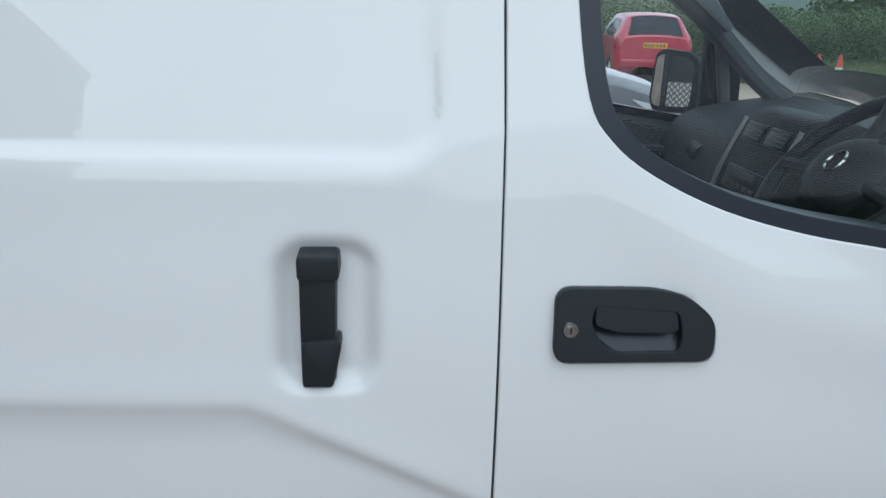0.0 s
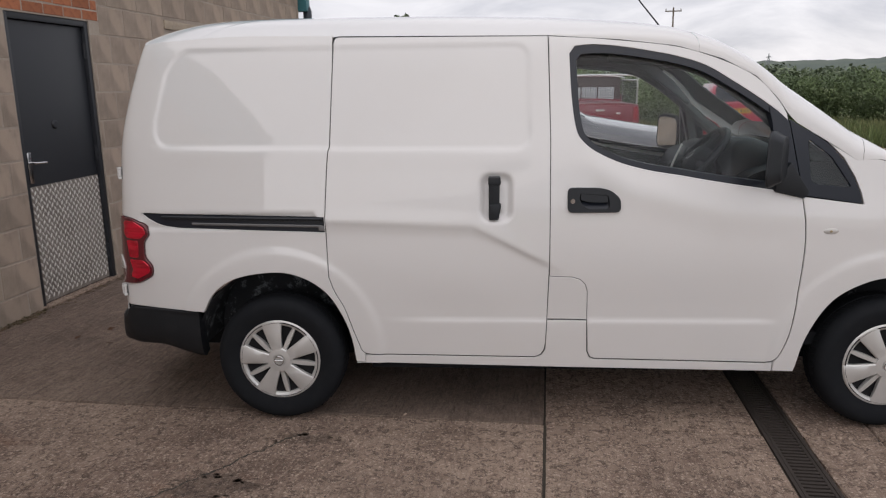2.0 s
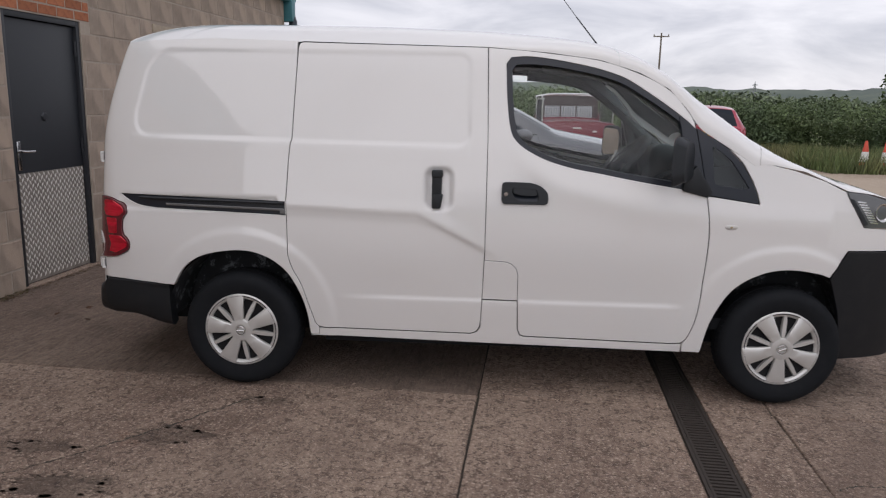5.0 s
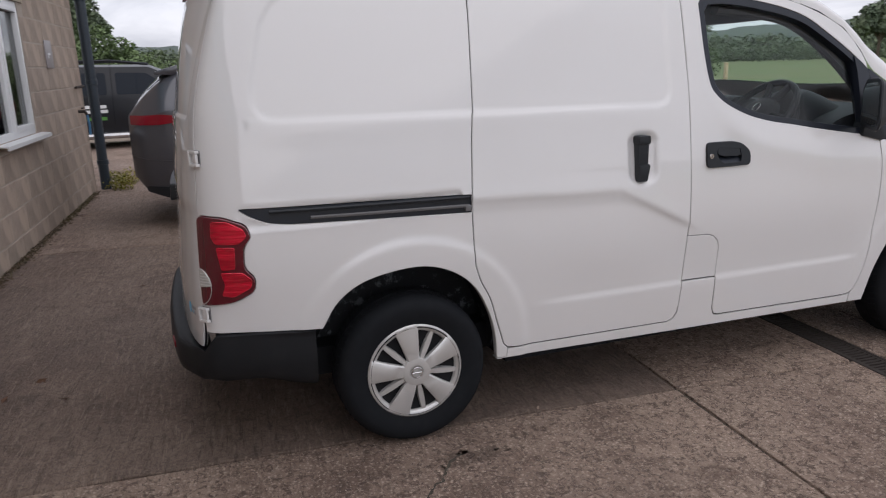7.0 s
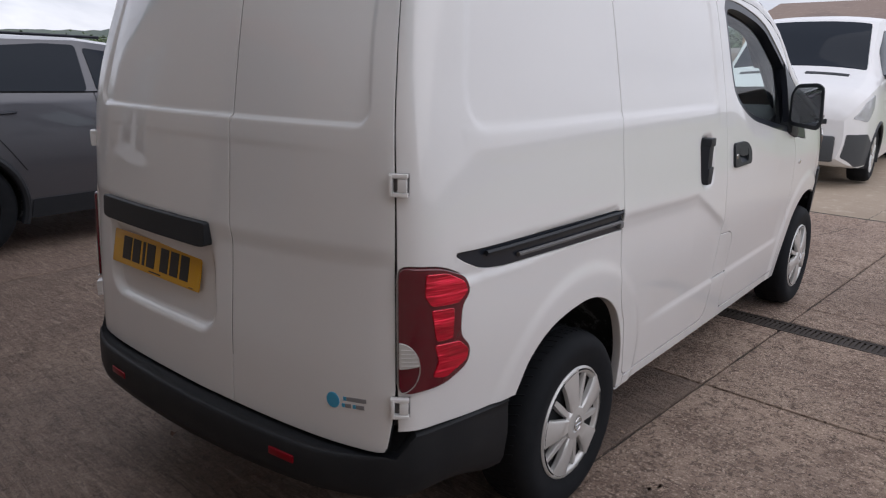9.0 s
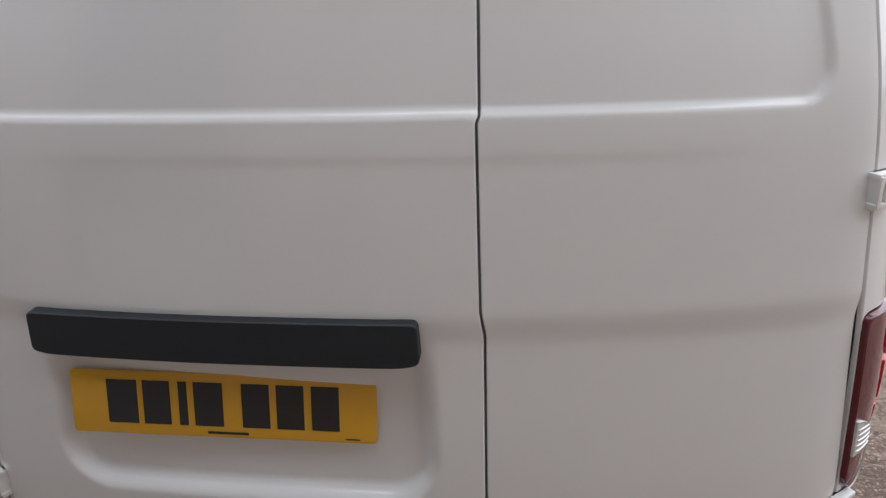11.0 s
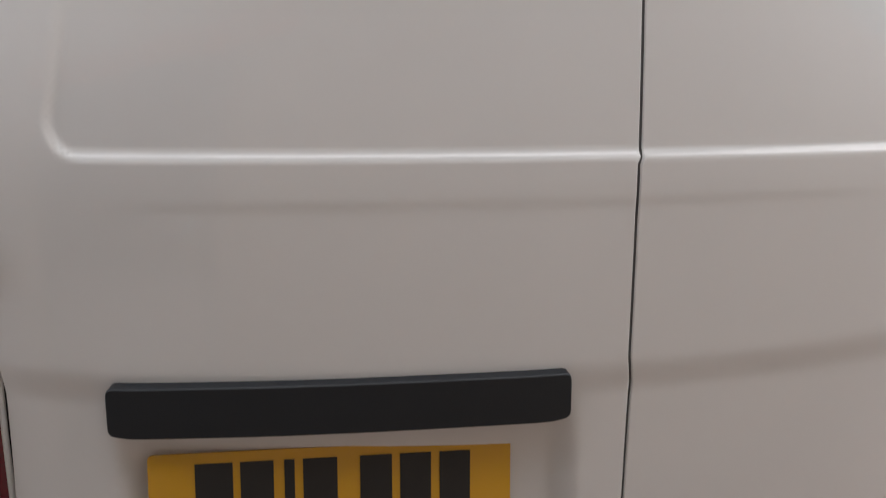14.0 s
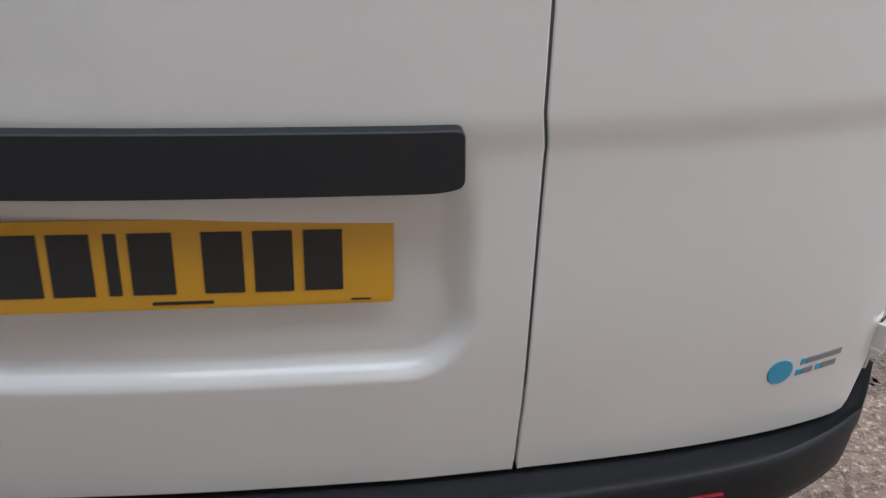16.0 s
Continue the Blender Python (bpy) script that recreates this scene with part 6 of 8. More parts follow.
LIN = (1.50, 2.83, 2.075, 2.245)
WLIN = (3.88, 5.50, 2.10, 2.18)
for c in range(13):
    z0 = 0.17 + 0.2265 * (c - 1)
    z1 = min(z0 + 0.2265, WALL_Z)
    z0 = max(z0, -0.03)
    y = WALL_B + (0.225 if c % 2 else 0.0) - 0.45
    while y < WALL_Y1:
        a, b = max(y, WALL_B), min(y + 0.45, WALL_Y1)
        y += 0.45
        zm = (z0 + z1) / 2
        spans = [(a, b)]
        for h0, h1, k0, k1 in ((DY0, DY1, -1, DZ), (WY0, WY1, WZ0, WZ1), LIN, WLIN):
            if z1 > k0 + 0.02 and z0 < k1 - 0.02:
                nxt = []
                for p, q in spans:
                    if q <= h0 or p >= h1:
                        nxt.append((p, q))
                    else:
                        nxt += [(p, h0)] if p < h0 - 0.03 else []
                        nxt += [(h1, q)] if q > h1 + 0.03 else []
                spans = nxt
        for p, q in spans:
            lay(p, q, z0, z1)
for r in range(2):
    y = LIN[0] - (0.11 if r else 0)
    while y < LIN[1]:
        lay(max(y, LIN[0]), min(y + 0.225, LIN[1]), 2.080 + 0.082 * r, 2.080 + 0.082 * (r + 1), "brick")
        y += 0.225
# slip of blocks over the lintels
for y0, y1, z0, z1 in ((1.5, 2.0, 2.245, 2.436), (2.0, 2.45, 2.245, 2.436), (2.45, 2.83, 2.245, 2.436), (1.5, 1.5, 0, 0)):
    lay(y0, y1, z0, z1)
bm = bmesh.new()
box(bm, -0.10, 0.010, WLIN[0], WLIN[1], WLIN[2], WLIN[3], 0.006)
o = part("window_lintel", bm, STONE, None)
o.matrix_world = YM
tagged(o, "pale stone lintel over the window", "lintel", kind="structure")

# upper cladding, gutter, roof
ribs = []
y = WALL_Y0 - 0.1
while y < WALL_Y1 + 0.15:
    ribs += [(y, 0.06), (y + 0.10, 0.06), (y + 0.13, 0.095), (y + 0.17, 0.095), (y + 0.20, 0.06)]
    y += 0.20
bm = bmesh.new()
lo = [bm.verts.new((d, y, 2.93)) for y, d in ribs]
hi = [bm.verts.new((d, y, 3.9)) for y, d in ribs]
for i in range(len(ribs) - 1):
    bm.faces.new((lo[i], lo[i + 1], hi[i + 1], hi[i]))
o = part("upper_cladding", bm, CLAD, None, smooth=False)
o.matrix_world = YM
tagged(o, "teal ribbed metal cladding above the blockwork", "cladding", kind="structure")
bm = bmesh.new()
box(bm, -9.2, 0.14, WALL_Y0 - 0.1, WALL_Y1 + 0.12, 3.9, 4.0)
box(bm, -9.2, 0.05, WALL_Y0 - 0.08, WALL_Y1 + 0.1, 2.96, 3.9)
o = part("workshop_roof", bm, CLAD, None, smooth=False)
o.matrix_world = YM
tagged(o, "teal sheet roof and upper body of the workshop", "roof", kind="structure")
bm = bmesh.new()
box(bm, -0.01, 0.10, WALL_Y0 - 0.1, WALL_Y1 + 0.13, 2.905, 2.945, 0.004)
o = part("flashing", bm, CLAD, None)
o.matrix_world = YM
tagged(o, "teal metal drip flashing", "flashing", kind="structure")

bm = bmesh.new()
box(bm, -0.06, 0.125, WALL_Y1 - 0.02, WALL_Y1 + 0.14, 2.62, 2.95, 0.006)
o = part("corner_flashing", bm, CLAD, None)
o.matrix_world = YM
tagged(o, "teal metal corner flashing under the cladding", "flashing", kind="structure")

dp = thing("downpipe", "dark blue round downpipe at the building corner", "downpipe")
dp.matrix_world = YM
bm = bmesh.new()
tube(bm, [(0.10, 7.88, -0.02), (0.10, 7.88, 2.45), (0.10, 7.90, 2.62), (0.02, 7.98, 2.78), (-0.12, 8.08, 2.82)], 0.062, 16)
part("pipe", bm, PIPE, dp)
for z in (0.35, 1.35, 2.35):
    bm = bmesh.new()
    lathe(bm, [(0.063, -0.03), (0.072, -0.028), (0.072, 0.028), (0.063, 0.03)], "z", 18, (0.10, 7.88, z))
    part("collar", bm, PIPE, dp)

# workshop door
door = new("door_1")
tagged(door, "black steel door with aluminium tread plate below", "door", kind="structure")
door.matrix_world = YM
bm = bmesh.new()
for y0, y1, z0, z1 in ((DY0, DY0 + 0.045, 0, DZ), (DY1 - 0.045, DY1, 0, DZ), (DY0 + 0.045, DY1 - 0.045, DZ - 0.045, DZ)):
    box(bm, -0.12, -0.015, y0, y1, z0, z1, 0.003)
part("door_frame", bm, DOORB, door)
bm = bmesh.new()
box(bm, -0.085, -0.045, DY0 + 0.048, DY1 - 0.048, 0.015, DZ - 0.05, 0.003)
leaf = part("door_leaf", bm, DOORB, door, "black painted door leaf")
TY0, TY1, TZ = DY0 + 0.052, DY1 - 0.052, 0.875
bm = bmesh.new()
box(bm, -0.045, -0.0425, TY0, TY1, 0.02, TZ)
tp = part("tread_plate", bm, ALU, door, "scuffed aluminium tread plate")
bm = bmesh.new()
ny, nz = 15, 15
for i in range(ny):
    for j in range(nz):
        for k, a in ((0, radians(58)), (1, radians(122))):
            cy = TY0 + (i + 0.5) * (TY1 - TY0) / ny + (k - 0.5) * (TY1 - TY0) / ny * 0.5
            cz = 0.03 + (j + 0.5 + 0.5 * k) * (TZ - 0.05) / nz
            if cz > TZ - 0.02:
                continue
            c, s = math.cos(a), math.sin(a)
            q = [bm.verts.new((-0.0423, cy + u * c - w * s, cz + u * s + w * c)) for u, w in ((-0.024, 0), (0, -0.0095), (0.024, 0), (0, 0.0095))]
            t = [bm.verts.new((-0.0395, cy + u * c, cz + u * s)) for u in (-0.014, 0.014)]
            for f in ((q[0], q[1], t[0]), (q[1], t[1], t[0]), (q[1], q[2], t[1]), (q[2], q[3], t[1]), (q[3], t[0], t[1]), (q[3], q[0], t[0])):
                bm.faces.new(f)
tagged(part("tread_bars", bm, ALU_BRIGHT, tp, smooth=False), kind="stuff")
bm = bmesh.new()
box(bm, -0.045, -0.037, DY0 + 0.085, DY0 + 0.125, 0.90, 1.12, 0.003)
hp = part("handle_plate", bm, CHROME, door, "worn steel handle plate")
bm = bmesh.new()
tube(bm, [(-0.04, DY0 + 0.105, 1.045), (0.0, DY0 + 0.105, 1.045), (0.008, DY0 + 0.12, 1.045), (0.008, DY0 + 0.22, 1.042)], 0.009, 10)
part("lever", bm, CHROME, hp)
bm = bmesh.new()
lathe(bm, [(0.0, 0.012), (0.025, 0.012), (0.032, 0.006), (0.034, 0.0)], "x", 20, (-0.045, 2.20, 1.30))
part("door_knob", bm, DOORB, door)
for z in (0.25, 1.05, 1.85):
    bm = bmesh.new()
    tube(bm, [(-0.035, DY1 - 0.05, z - 0.06), (-0.035, DY1 - 0.05, z + 0.06)], 0.011, 10)
    part("door_hinge", bm, DOORB, door)
bm = bmesh.new()
box(bm, -0.14, 0.03, DY0 - 0.01, DY1 + 0.01, -0.03, 0.012, 0.004)
o = part("threshold", bm, CONCRETE, None)
o.matrix_world = YM
tagged(o, "low concrete door threshold", "threshold", kind="structure")

# window
win = new("window_1")
tagged(win, "white plastic casement window with a top vent", "window", kind="structure")
win.matrix_world = YM


def bars(name, list_of, mat, parent, bev=0.006):
    for bx in list_of:
        bm = bmesh.new()
        box(bm, *bx, bev)
        part(name, bm, mat, parent)


X0, X1 = -0.075, -0.012
WM = 4.62
bars("window_frame", [(X0, X1, WY0, WY1, WZ0, WZ0 + 0.06), (X0, X1, WY0, WY1, WZ1 - 0.06, WZ1), (X0, X1, WY0, WY0 + 0.06, WZ0 + 0.06, WZ1 - 0.06), (X0, X1, WY1 - 0.06, WY1, WZ0 + 0.06, WZ1 - 0.06), (X0, X1, WM - 0.04, WM + 0.04, WZ0 + 0.06, WZ1 - 0.06), (X0, X1, WY0 + 0.06, WM - 0.04, 1.66, 1.72)], UPVC, win)
bars("sash", [(X0 + 0.03, X1 + 0.016, WY0 + 0.05, WM - 0.03, 1.725, 1.765), (X0 + 0.03, X1 + 0.016, WY0 + 0.05, WM - 0.03, WZ1 - 0.09, WZ1 - 0.05), (X0 + 0.03, X1 + 0.016, WY0 + 0.05, WY0 + 0.09, 1.76, WZ1 - 0.085), (X0 + 0.03, X1 + 0.016, WM - 0.07, WM - 0.03, 1.76, WZ1 - 0.085),
              (X0 + 0.03, X1 + 0.014, WM + 0.03, WM + 0.075, WZ0 + 0.05, WZ1 - 0.05), (X0 + 0.03, X1 + 0.014, WY1 - 0.095, WY1 - 0.05, WZ0 + 0.05, WZ1 - 0.05), (X0 + 0.03, X1 + 0.014, WM + 0.07, WY1 - 0.09, WZ0 + 0.05, WZ0 + 0.095), (X0 + 0.03, X1 + 0.014, WM + 0.07, WY1 - 0.09, WZ1 - 0.095, WZ1 - 0.05)], UPVC, win, 0.004)
GLASS_ROOM = glass("window_glass", (0.62, 0.66, 0.66), alpha=0.05)
for y0, y1, z0, z1 in ((WY0 + 0.06, WM - 0.04, WZ0 + 0.06, 1.66), (WY0 + 0.09, WM - 0.07, 1.765, WZ1 - 0.09), (WM + 0.075, WY1 - 0.095, WZ0 + 0.095, WZ1 - 0.095)):
    bm = bmesh.new()
    box(bm, -0.046, -0.042, y0, y1, z0, z1)
    p = part("pane", bm, GLASS_ROOM, win, smooth=False)
bm = bmesh.new()
prism(bm, [(-0.05, WZ0), (0.085, WZ0 - 0.012), (0.085, WZ0 - 0.045), (0.072, WZ0 - 0.045), (0.072, WZ0 - 0.022), (-0.05, WZ0 - 0.012)], WY0 - 0.06, WY1 + 0.16, "xz")
part("window_sill", bm, UPVC, win, "white projecting window sill")
DARKROOM = m_plain("dim_room_wall", (0.10, 0.095, 0.09), 0.9)
BLIND = m_plain("red_curtain", (0.20, 0.05, 0.05), 0.8)
bm = bmesh.new()
for bx in ((-2.5, -2.45, 3.4, 6.0, 0.0, 2.6), (-2.5, -0.23, 3.35, 3.4, 0, 2.6), (-2.5, -0.23, 6.0, 6.05, 0, 2.6), (-2.5, -0.23, 3.4, 6.0, 2.55, 2.6), (-2.5, -0.23, 3.4, 6.0, 0.0, 0.05)):
    box(bm, *bx)
o = part("office_room", bm, DARKROOM, None, smooth=False)
o.matrix_world = YM
tagged(o, "dim office room behind the window", "room", kind="structure")
bm = bmesh.new()
V, F = [], []
for i, yy in enumerate(np.linspace(4.12, 4.55, 40)):
    for z in (0.95, 1.45):
        V.append((-0.22 + 0.02 * math.sin(yy * 90), yy, z))
for i in range(39):
    F.append((2 * i, 2 * i + 1, 2 * i + 3, 2 * i + 2))
o = raw("curtain", V, F, BLIND)
o.matrix_world = YM
tagged(o, "dark red folded curtain behind the window", "curtain")

# sign plate, cable clips and tap on the wall
sign = thing("wall_sign", "small grey office sign on the wall", "sign")
sign.matrix_world = YM
bm = bmesh.new()
box(bm, 0.002, 0.010, 6.10, 6.40, 1.52, 1.80, 0.003)
part("sign_plate", bm, m_plain("grey_sign", (0.30, 0.27, 0.27), 0.4), sign)
bm = bmesh.new()
box(bm, 0.009, 0.0115, 6.20, 6.30, 1.655, 1.675)
box(bm, 0.009, 0.0115, 6.20, 6.23, 1.62, 1.655)
part("sign_mark", bm, UPVC, sign)
tap = thing("outdoor_tap", "dark outdoor tap with a blue hose stub on the wall", "tap")
tap.matrix_world = YM
bm = bmesh.new()
tube(bm, [(0.0, 7.35, 1.02), (0.07, 7.35, 1.02), (0.09, 7.35, 0.98)], 0.018, 10)
tube(bm, [(0.05, 7.31, 1.06), (0.05, 7.39, 1.06)], 0.010, 8)
part("tap_body", bm, IRON, tap)
bm = bmesh.new()
tube(bm, [(0.09, 7.35, 0.98), (0.10, 7.36, 0.85), (0.09, 7.38, 0.74)], 0.014, 8)
part("hose_stub", bm, m_plain("blue_hose", (0.06, 0.20, 0.38), 0.5), tap)
bm = bmesh.new()
tube(bm, [(0.02, 7.30, 1.30), (0.06, 7.55, 1.31)], 0.016, 8)
part("wall_bracket", bm, IRON, tap)


# ---- plants ----
def leaf_mesh(name, centres, radii, count, size, mat, parent=None, seed=1, flat=1.0, shell=0.55):
    """Many small leaf clumps scattered through lumps, thinner towards the edges."""
    rng = np.random.default_rng(seed)
    C, Rr = np.array(centres, float), np.array(radii, float)
    if Rr.ndim == 1:
        Rr = np.stack([Rr, Rr, Rr * flat], 1)
    w = Rr.prod(1) ** (2 / 3)
    idx = rng.choice(len(C), count, p=w / w.sum())
    d = rng.normal(size=(count, 3))
    d /= np.linalg.norm(d, axis=1)[:, None]
    r = shell + (1.08 - shell) * rng.random(count) ** 0.7
    P = C[idx] + d * Rr[idx] * r[:, None]
    nrm = d * 0.5 + rng.normal(size=(count, 3)) * 0.6 + np.array([0, 0, 0.35])
    nrm /= np.linalg.norm(nrm, axis=1)[:, None]
    t = np.cross(nrm, rng.normal(size=(count, 3)))
    t /= np.linalg.norm(t, axis=1)[:, None]
    b = np.cross(nrm, t)
    s = size * (0.55 + 0.9 * rng.random(count))[:, None]
    V = np.stack([P - t * s, P + b * s * 0.55 + nrm * s * 0.12, P + t * s, P - b * s * 0.55 + nrm * s * 0.12], 1).reshape(-1, 3)
    F = np.arange(count * 4).reshape(-1, 4)
    me = bpy.data.meshes.new(name)
    me.from_pydata(V.tolist(), [], F.tolist())
    me.update()
    return link_mesh(name, me, mat, parent)


def m_leaf(name, c1, c2):
    a = Mat(name, c1, 0.6, spec=0.3)
    a.blend(a.ramp(a.noise(0.7, 4), 0.4, 0.65), c2)
    a.island(0.45)
    a.b.inputs["Subsurface Weight"].default_value = 0.0
    return a.m


LEAF = m_leaf("hedge_leaf", (0.100, 0.140, 0.058), (0.066, 0.098, 0.046))
LEAF_PALE = m_leaf("pale_hedge_leaf", (0.135, 0.190, 0.080), (0.095, 0.140, 0.060))
# far foliage: distance haze is put into this paler, greyer green
LEAF_HAZED = m_leaf("hazed_far_leaf", (0.14, 0.175, 0.105), (0.10, 0.135, 0.085))
LEAF_LIGHT = m_leaf("bright_leaf", (0.085, 0.135, 0.035), (0.055, 0.10, 0.025))
BARK = m_two("bark", (0.10, 0.075, 0.055), (0.065, 0.05, 0.04), (0.14, 0.12, 0.10), 4.0, 18.0)


def tree(x, y, h, r, seed, leaf=LEAF, label="leafy green tree with a dense crown", n=5000, size=0.16):
    rng = random.Random(seed)
    t = thing("tree", label, "tree", (x, y, -0.05), group="trees round the yard")
    bm = bmesh.new()
    top = Vector((rng.uniform(-0.2, 0.2), rng.uniform(-0.2, 0.2), h * 0.62))
    tube(bm, [(0, 0, 0), (0.05, 0.02, h * 0.25), top * 0.75, top], 0.05 * h ** 0.7 + 0.05, 9, taper=0.04)
    cs, rs = [], []
    for k in range(9):
        a = 2 * math.pi * k / 9 + rng.uniform(-0.3, 0.3)
        e = Vector((math.cos(a) * r * rng.uniform(0.35, 0.8), math.sin(a) * r * rng.uniform(0.35, 0.8), h * rng.uniform(0.45, 0.85)))
        s = top * rng.uniform(0.45, 0.95)
        tube(bm, [s, (s + e) / 2 + Vector((0, 0, 0.1 * h)), e], 0.045 * h ** 0.6, 6, taper=0.012)
        cs.append(e)
        rs.append(r * rng.uniform(0.28, 0.5))
    cs.append(Vector((0, 0, h * 0.82)))
    rs.append(r * 0.5)
    part("trunk", bm, BARK, t)
    leaf_mesh("crown", cs, rs, n, size, leaf, t, seed, 0.85, 0.45)
    return t


def hedge_run(name, label, pts, h, depth, count, size, seed, leaf=LEAF):
    rng = random.Random(seed)
    cs, rs = [], []
    for (ax, ay), (bx, by) in zip(pts, pts[1:]):
        n = max(2, int(math.hypot(bx - ax, by - ay) / 0.8))
        for i in range(n):
            t = i / n
            for k in range(2):
                cs.append((ax + (bx - ax) * t + rng.uniform(-0.4, 0.4), ay + (by - ay) * t + rng.uniform(-0.5, 0.5) * depth, h * (0.3 + 0.42 * k) + rng.uniform(-0.12, 0.12) * h))
                rs.append((0.75 + rng.uniform(-0.15, 0.2), depth * 0.6, h * (0.34 + 0.10 * rng.random())))
    o = leaf_mesh(name, cs, rs, count, size, leaf, None, seed, 1.0, 0.45)
    return tagged(o, label, "hedge", kind="stuff")


hedge_run("hedge", "tall dense green hedge along the yard", [(-14, 22.5), (-2, 21.5), (5, 20.5), (6.6, 20.4)], 1.72, 1.6, 75000, 0.050, 3, LEAF_PALE)
hedge_run("hedge", "lower dark green hedge at the yard corner", [(6.4, 20.4), (12, 20.0), (17, 19.0)], 1.52, 1.6, 85000, 0.038, 31)
hedge_run("hedge_shoots", "young light shoots on top of the hedge", [(-12, 22.2), (5, 20.6), (9, 20.4)], 1.62, 1.0, 3000, 0.050, 8, LEAF_LIGHT)
hedge_run("hedge_shoots", "thin tall stems standing above the hedge", [(7.9, 20.8), (9.3, 20.8)], 2.00, 0.5, 300, 0.045, 9)
hedge_run("field_hedge", "low field hedge in the distance", [(40, 135), (95, 112), (135, 62), (150, 0)], 2.6, 2.4, 16000, 0.20, 5, LEAF_HAZED)
tree(19.5, 25.5, 5.2, 3.0, 12, n=11000, size=0.10)
tree(-6.2, 23.5, 3.2, 1.6, 13, LEAF_PALE, n=6000, size=0.080)
tree(-3.0, 24.0, 2.9, 1.5, 14, LEAF_PALE, n=4500, size=0.080)
tree(-9.6, 24.0, 4.2, 2.0, 15, LEAF_PALE, n=9000, size=0.085)
tree(83.0, 68.0, 7.4, 3.0, 16, LEAF_HAZED, n=3500, size=0.30)
tree(92.0, 38.0, 4.3, 4.5, 18, LEAF_HAZED, n=3500, size=0.32)
tree(95.0, 30.0, 4.0, 4.2, 19, LEAF_HAZED, n=3500, size=0.32)


def woods(name, r0, h, seed, count, size, a0, a1, label):
    rng = random.Random(seed)
    cs, rs = [], []
    n = int(r0 * radians(a1 - a0) / (h * 0.8))
    for k in range(n):
        a = radians(a0 + (a1 - a0) * k / n)
        rr = r0 * (1 + rng.uniform(-0.06, 0.06))
        hh = h * (0.75 + 0.5 * noise.noise(Vector((k * 0.21, seed, 0.3))) + 0.2 * rng.random())
        cs.append((rr * math.cos(a), rr * math.sin(a), hh * 0.45))
        rs.append((h * 0.8, h * 0.8, hh * 0.55))
    return tagged(leaf_mesh(name, cs, rs, count, size, LEAF_HAZED, None, seed, 1.0, 0.3), label, "woods", kind="stuff")


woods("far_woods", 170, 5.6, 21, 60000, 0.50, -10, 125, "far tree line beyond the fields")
HILL = m_two("wooded_far_hill", (0.085, 0.112, 0.088), (0.065, 0.090, 0.075), (0.125, 0.150, 0.10), 0.02, 0.08, bump=0.2)
V, F = [], []
for i in range(721):
    a = 2 * math.pi * i / 720
    hh = 19 + 9 * noise.noise(Vector((math.cos(a) * 2.2, math.sin(a) * 2.2, 0.5))) + 2.5 * noise.noise(Vector((math.cos(a) * 14, math.sin(a) * 14, 2.0))) + 1.8 * noise.noise(Vector((math.cos(a) * 70, math.sin(a) * 70, 4.0)))
    for rr, z in ((480, -0.1), (560, hh * 0.6), (640, hh), (800, hh * 0.6)):
        V.append((rr * math.cos(a), rr * math.sin(a), z))
for i in range(720):
    for j in range(3):
        F.append((i * 4 + j, (i + 1) * 4 + j, (i + 1) * 4 + j + 1, i * 4 + j + 1))
tagged(raw("far_hills", V, F, HILL), "low wooded hills on the horizon", "hills", kind="structure")

# grass verge and weeds
bladeM = m_leaf("verge_grass_blade", (0.110, 0.150, 0.055), (0.17, 0.175, 0.080))


def grass(name, label, boxes, count, h, seed):
    rng = np.random.default_rng(seed)
    P = []
    for x0, x1, y0, y1 in boxes:
        k = count // len(boxes)
        P.append(np.stack([rng.uniform(x0, x1, k), rng.uniform(y0, y1, k), np.full(k, -0.03)], 1))
    P = np.concatenate(P)
    n = len(P)
    a = rng.uniform(0, 2 * np.pi, n)
    hh = h * (0.4 + 0.9 * rng.random(n))
    w = 0.012 + 0.012 * rng.random(n)
    lean = rng.normal(size=(n, 2)) * 0.3 * hh[:, None]
    d = np.stack([np.cos(a) * w, np.sin(a) * w, 0 * a], 1)
    tip = P + np.stack([lean[:, 0], lean[:, 1], hh], 1)
    V = np.stack([P - d, P + d, tip], 1).reshape(-1, 3)
    me = bpy.data.meshes.new(name)
    me.from_pydata(V.tolist(), [], np.arange(n * 3).reshape(-1, 3).tolist())
    me.update()
    return tagged(link_mesh(name, me, bladeM), label, "grass", kind="stuff")


grass("verge_grass", "long pale verge grass below the hedge", [(9.6, 14, 14.5, 19.2), (5, 11, 18.3, 20.0), (11.5, 20, 8, 16)], 30000, 0.45, 4)
rng = np.random.default_rng(9)
wc = [tuple(yard(0.12 + rng.random() * 0.25, 7.5 + rng.random() * 0.9, 0.03 + 0.05 * rng.random())) for _ in range(14)]
tagged(leaf_mesh("weeds", wc, [0.09 + 0.05 * rng.random() for _ in wc], 1500, 0.016, m_leaf("yellow_weed", (0.30, 0.26, 0.05), (0.16, 0.17, 0.05)), None, 5), "yellow-green weeds at the foot of the downpipe", "weeds", kind="stuff")
wc = [tuple(yard(0.01 + rng.random() * 0.03, 0.2 + 7.4 * k / 90, 0.006)) for k in range(90) if not 1.7 < 0.2 + 7.4 * k / 90 < 2.75]
tagged(leaf_mesh("moss_debris", wc, [(0.045, 0.06, 0.012)] * len(wc), 2600, 0.010, m_leaf("dry_debris", (0.12, 0.10, 0.05), (0.08, 0.06, 0.04)), None, 6), "dry leaves and moss along the wall foot", "debris", kind="stuff")

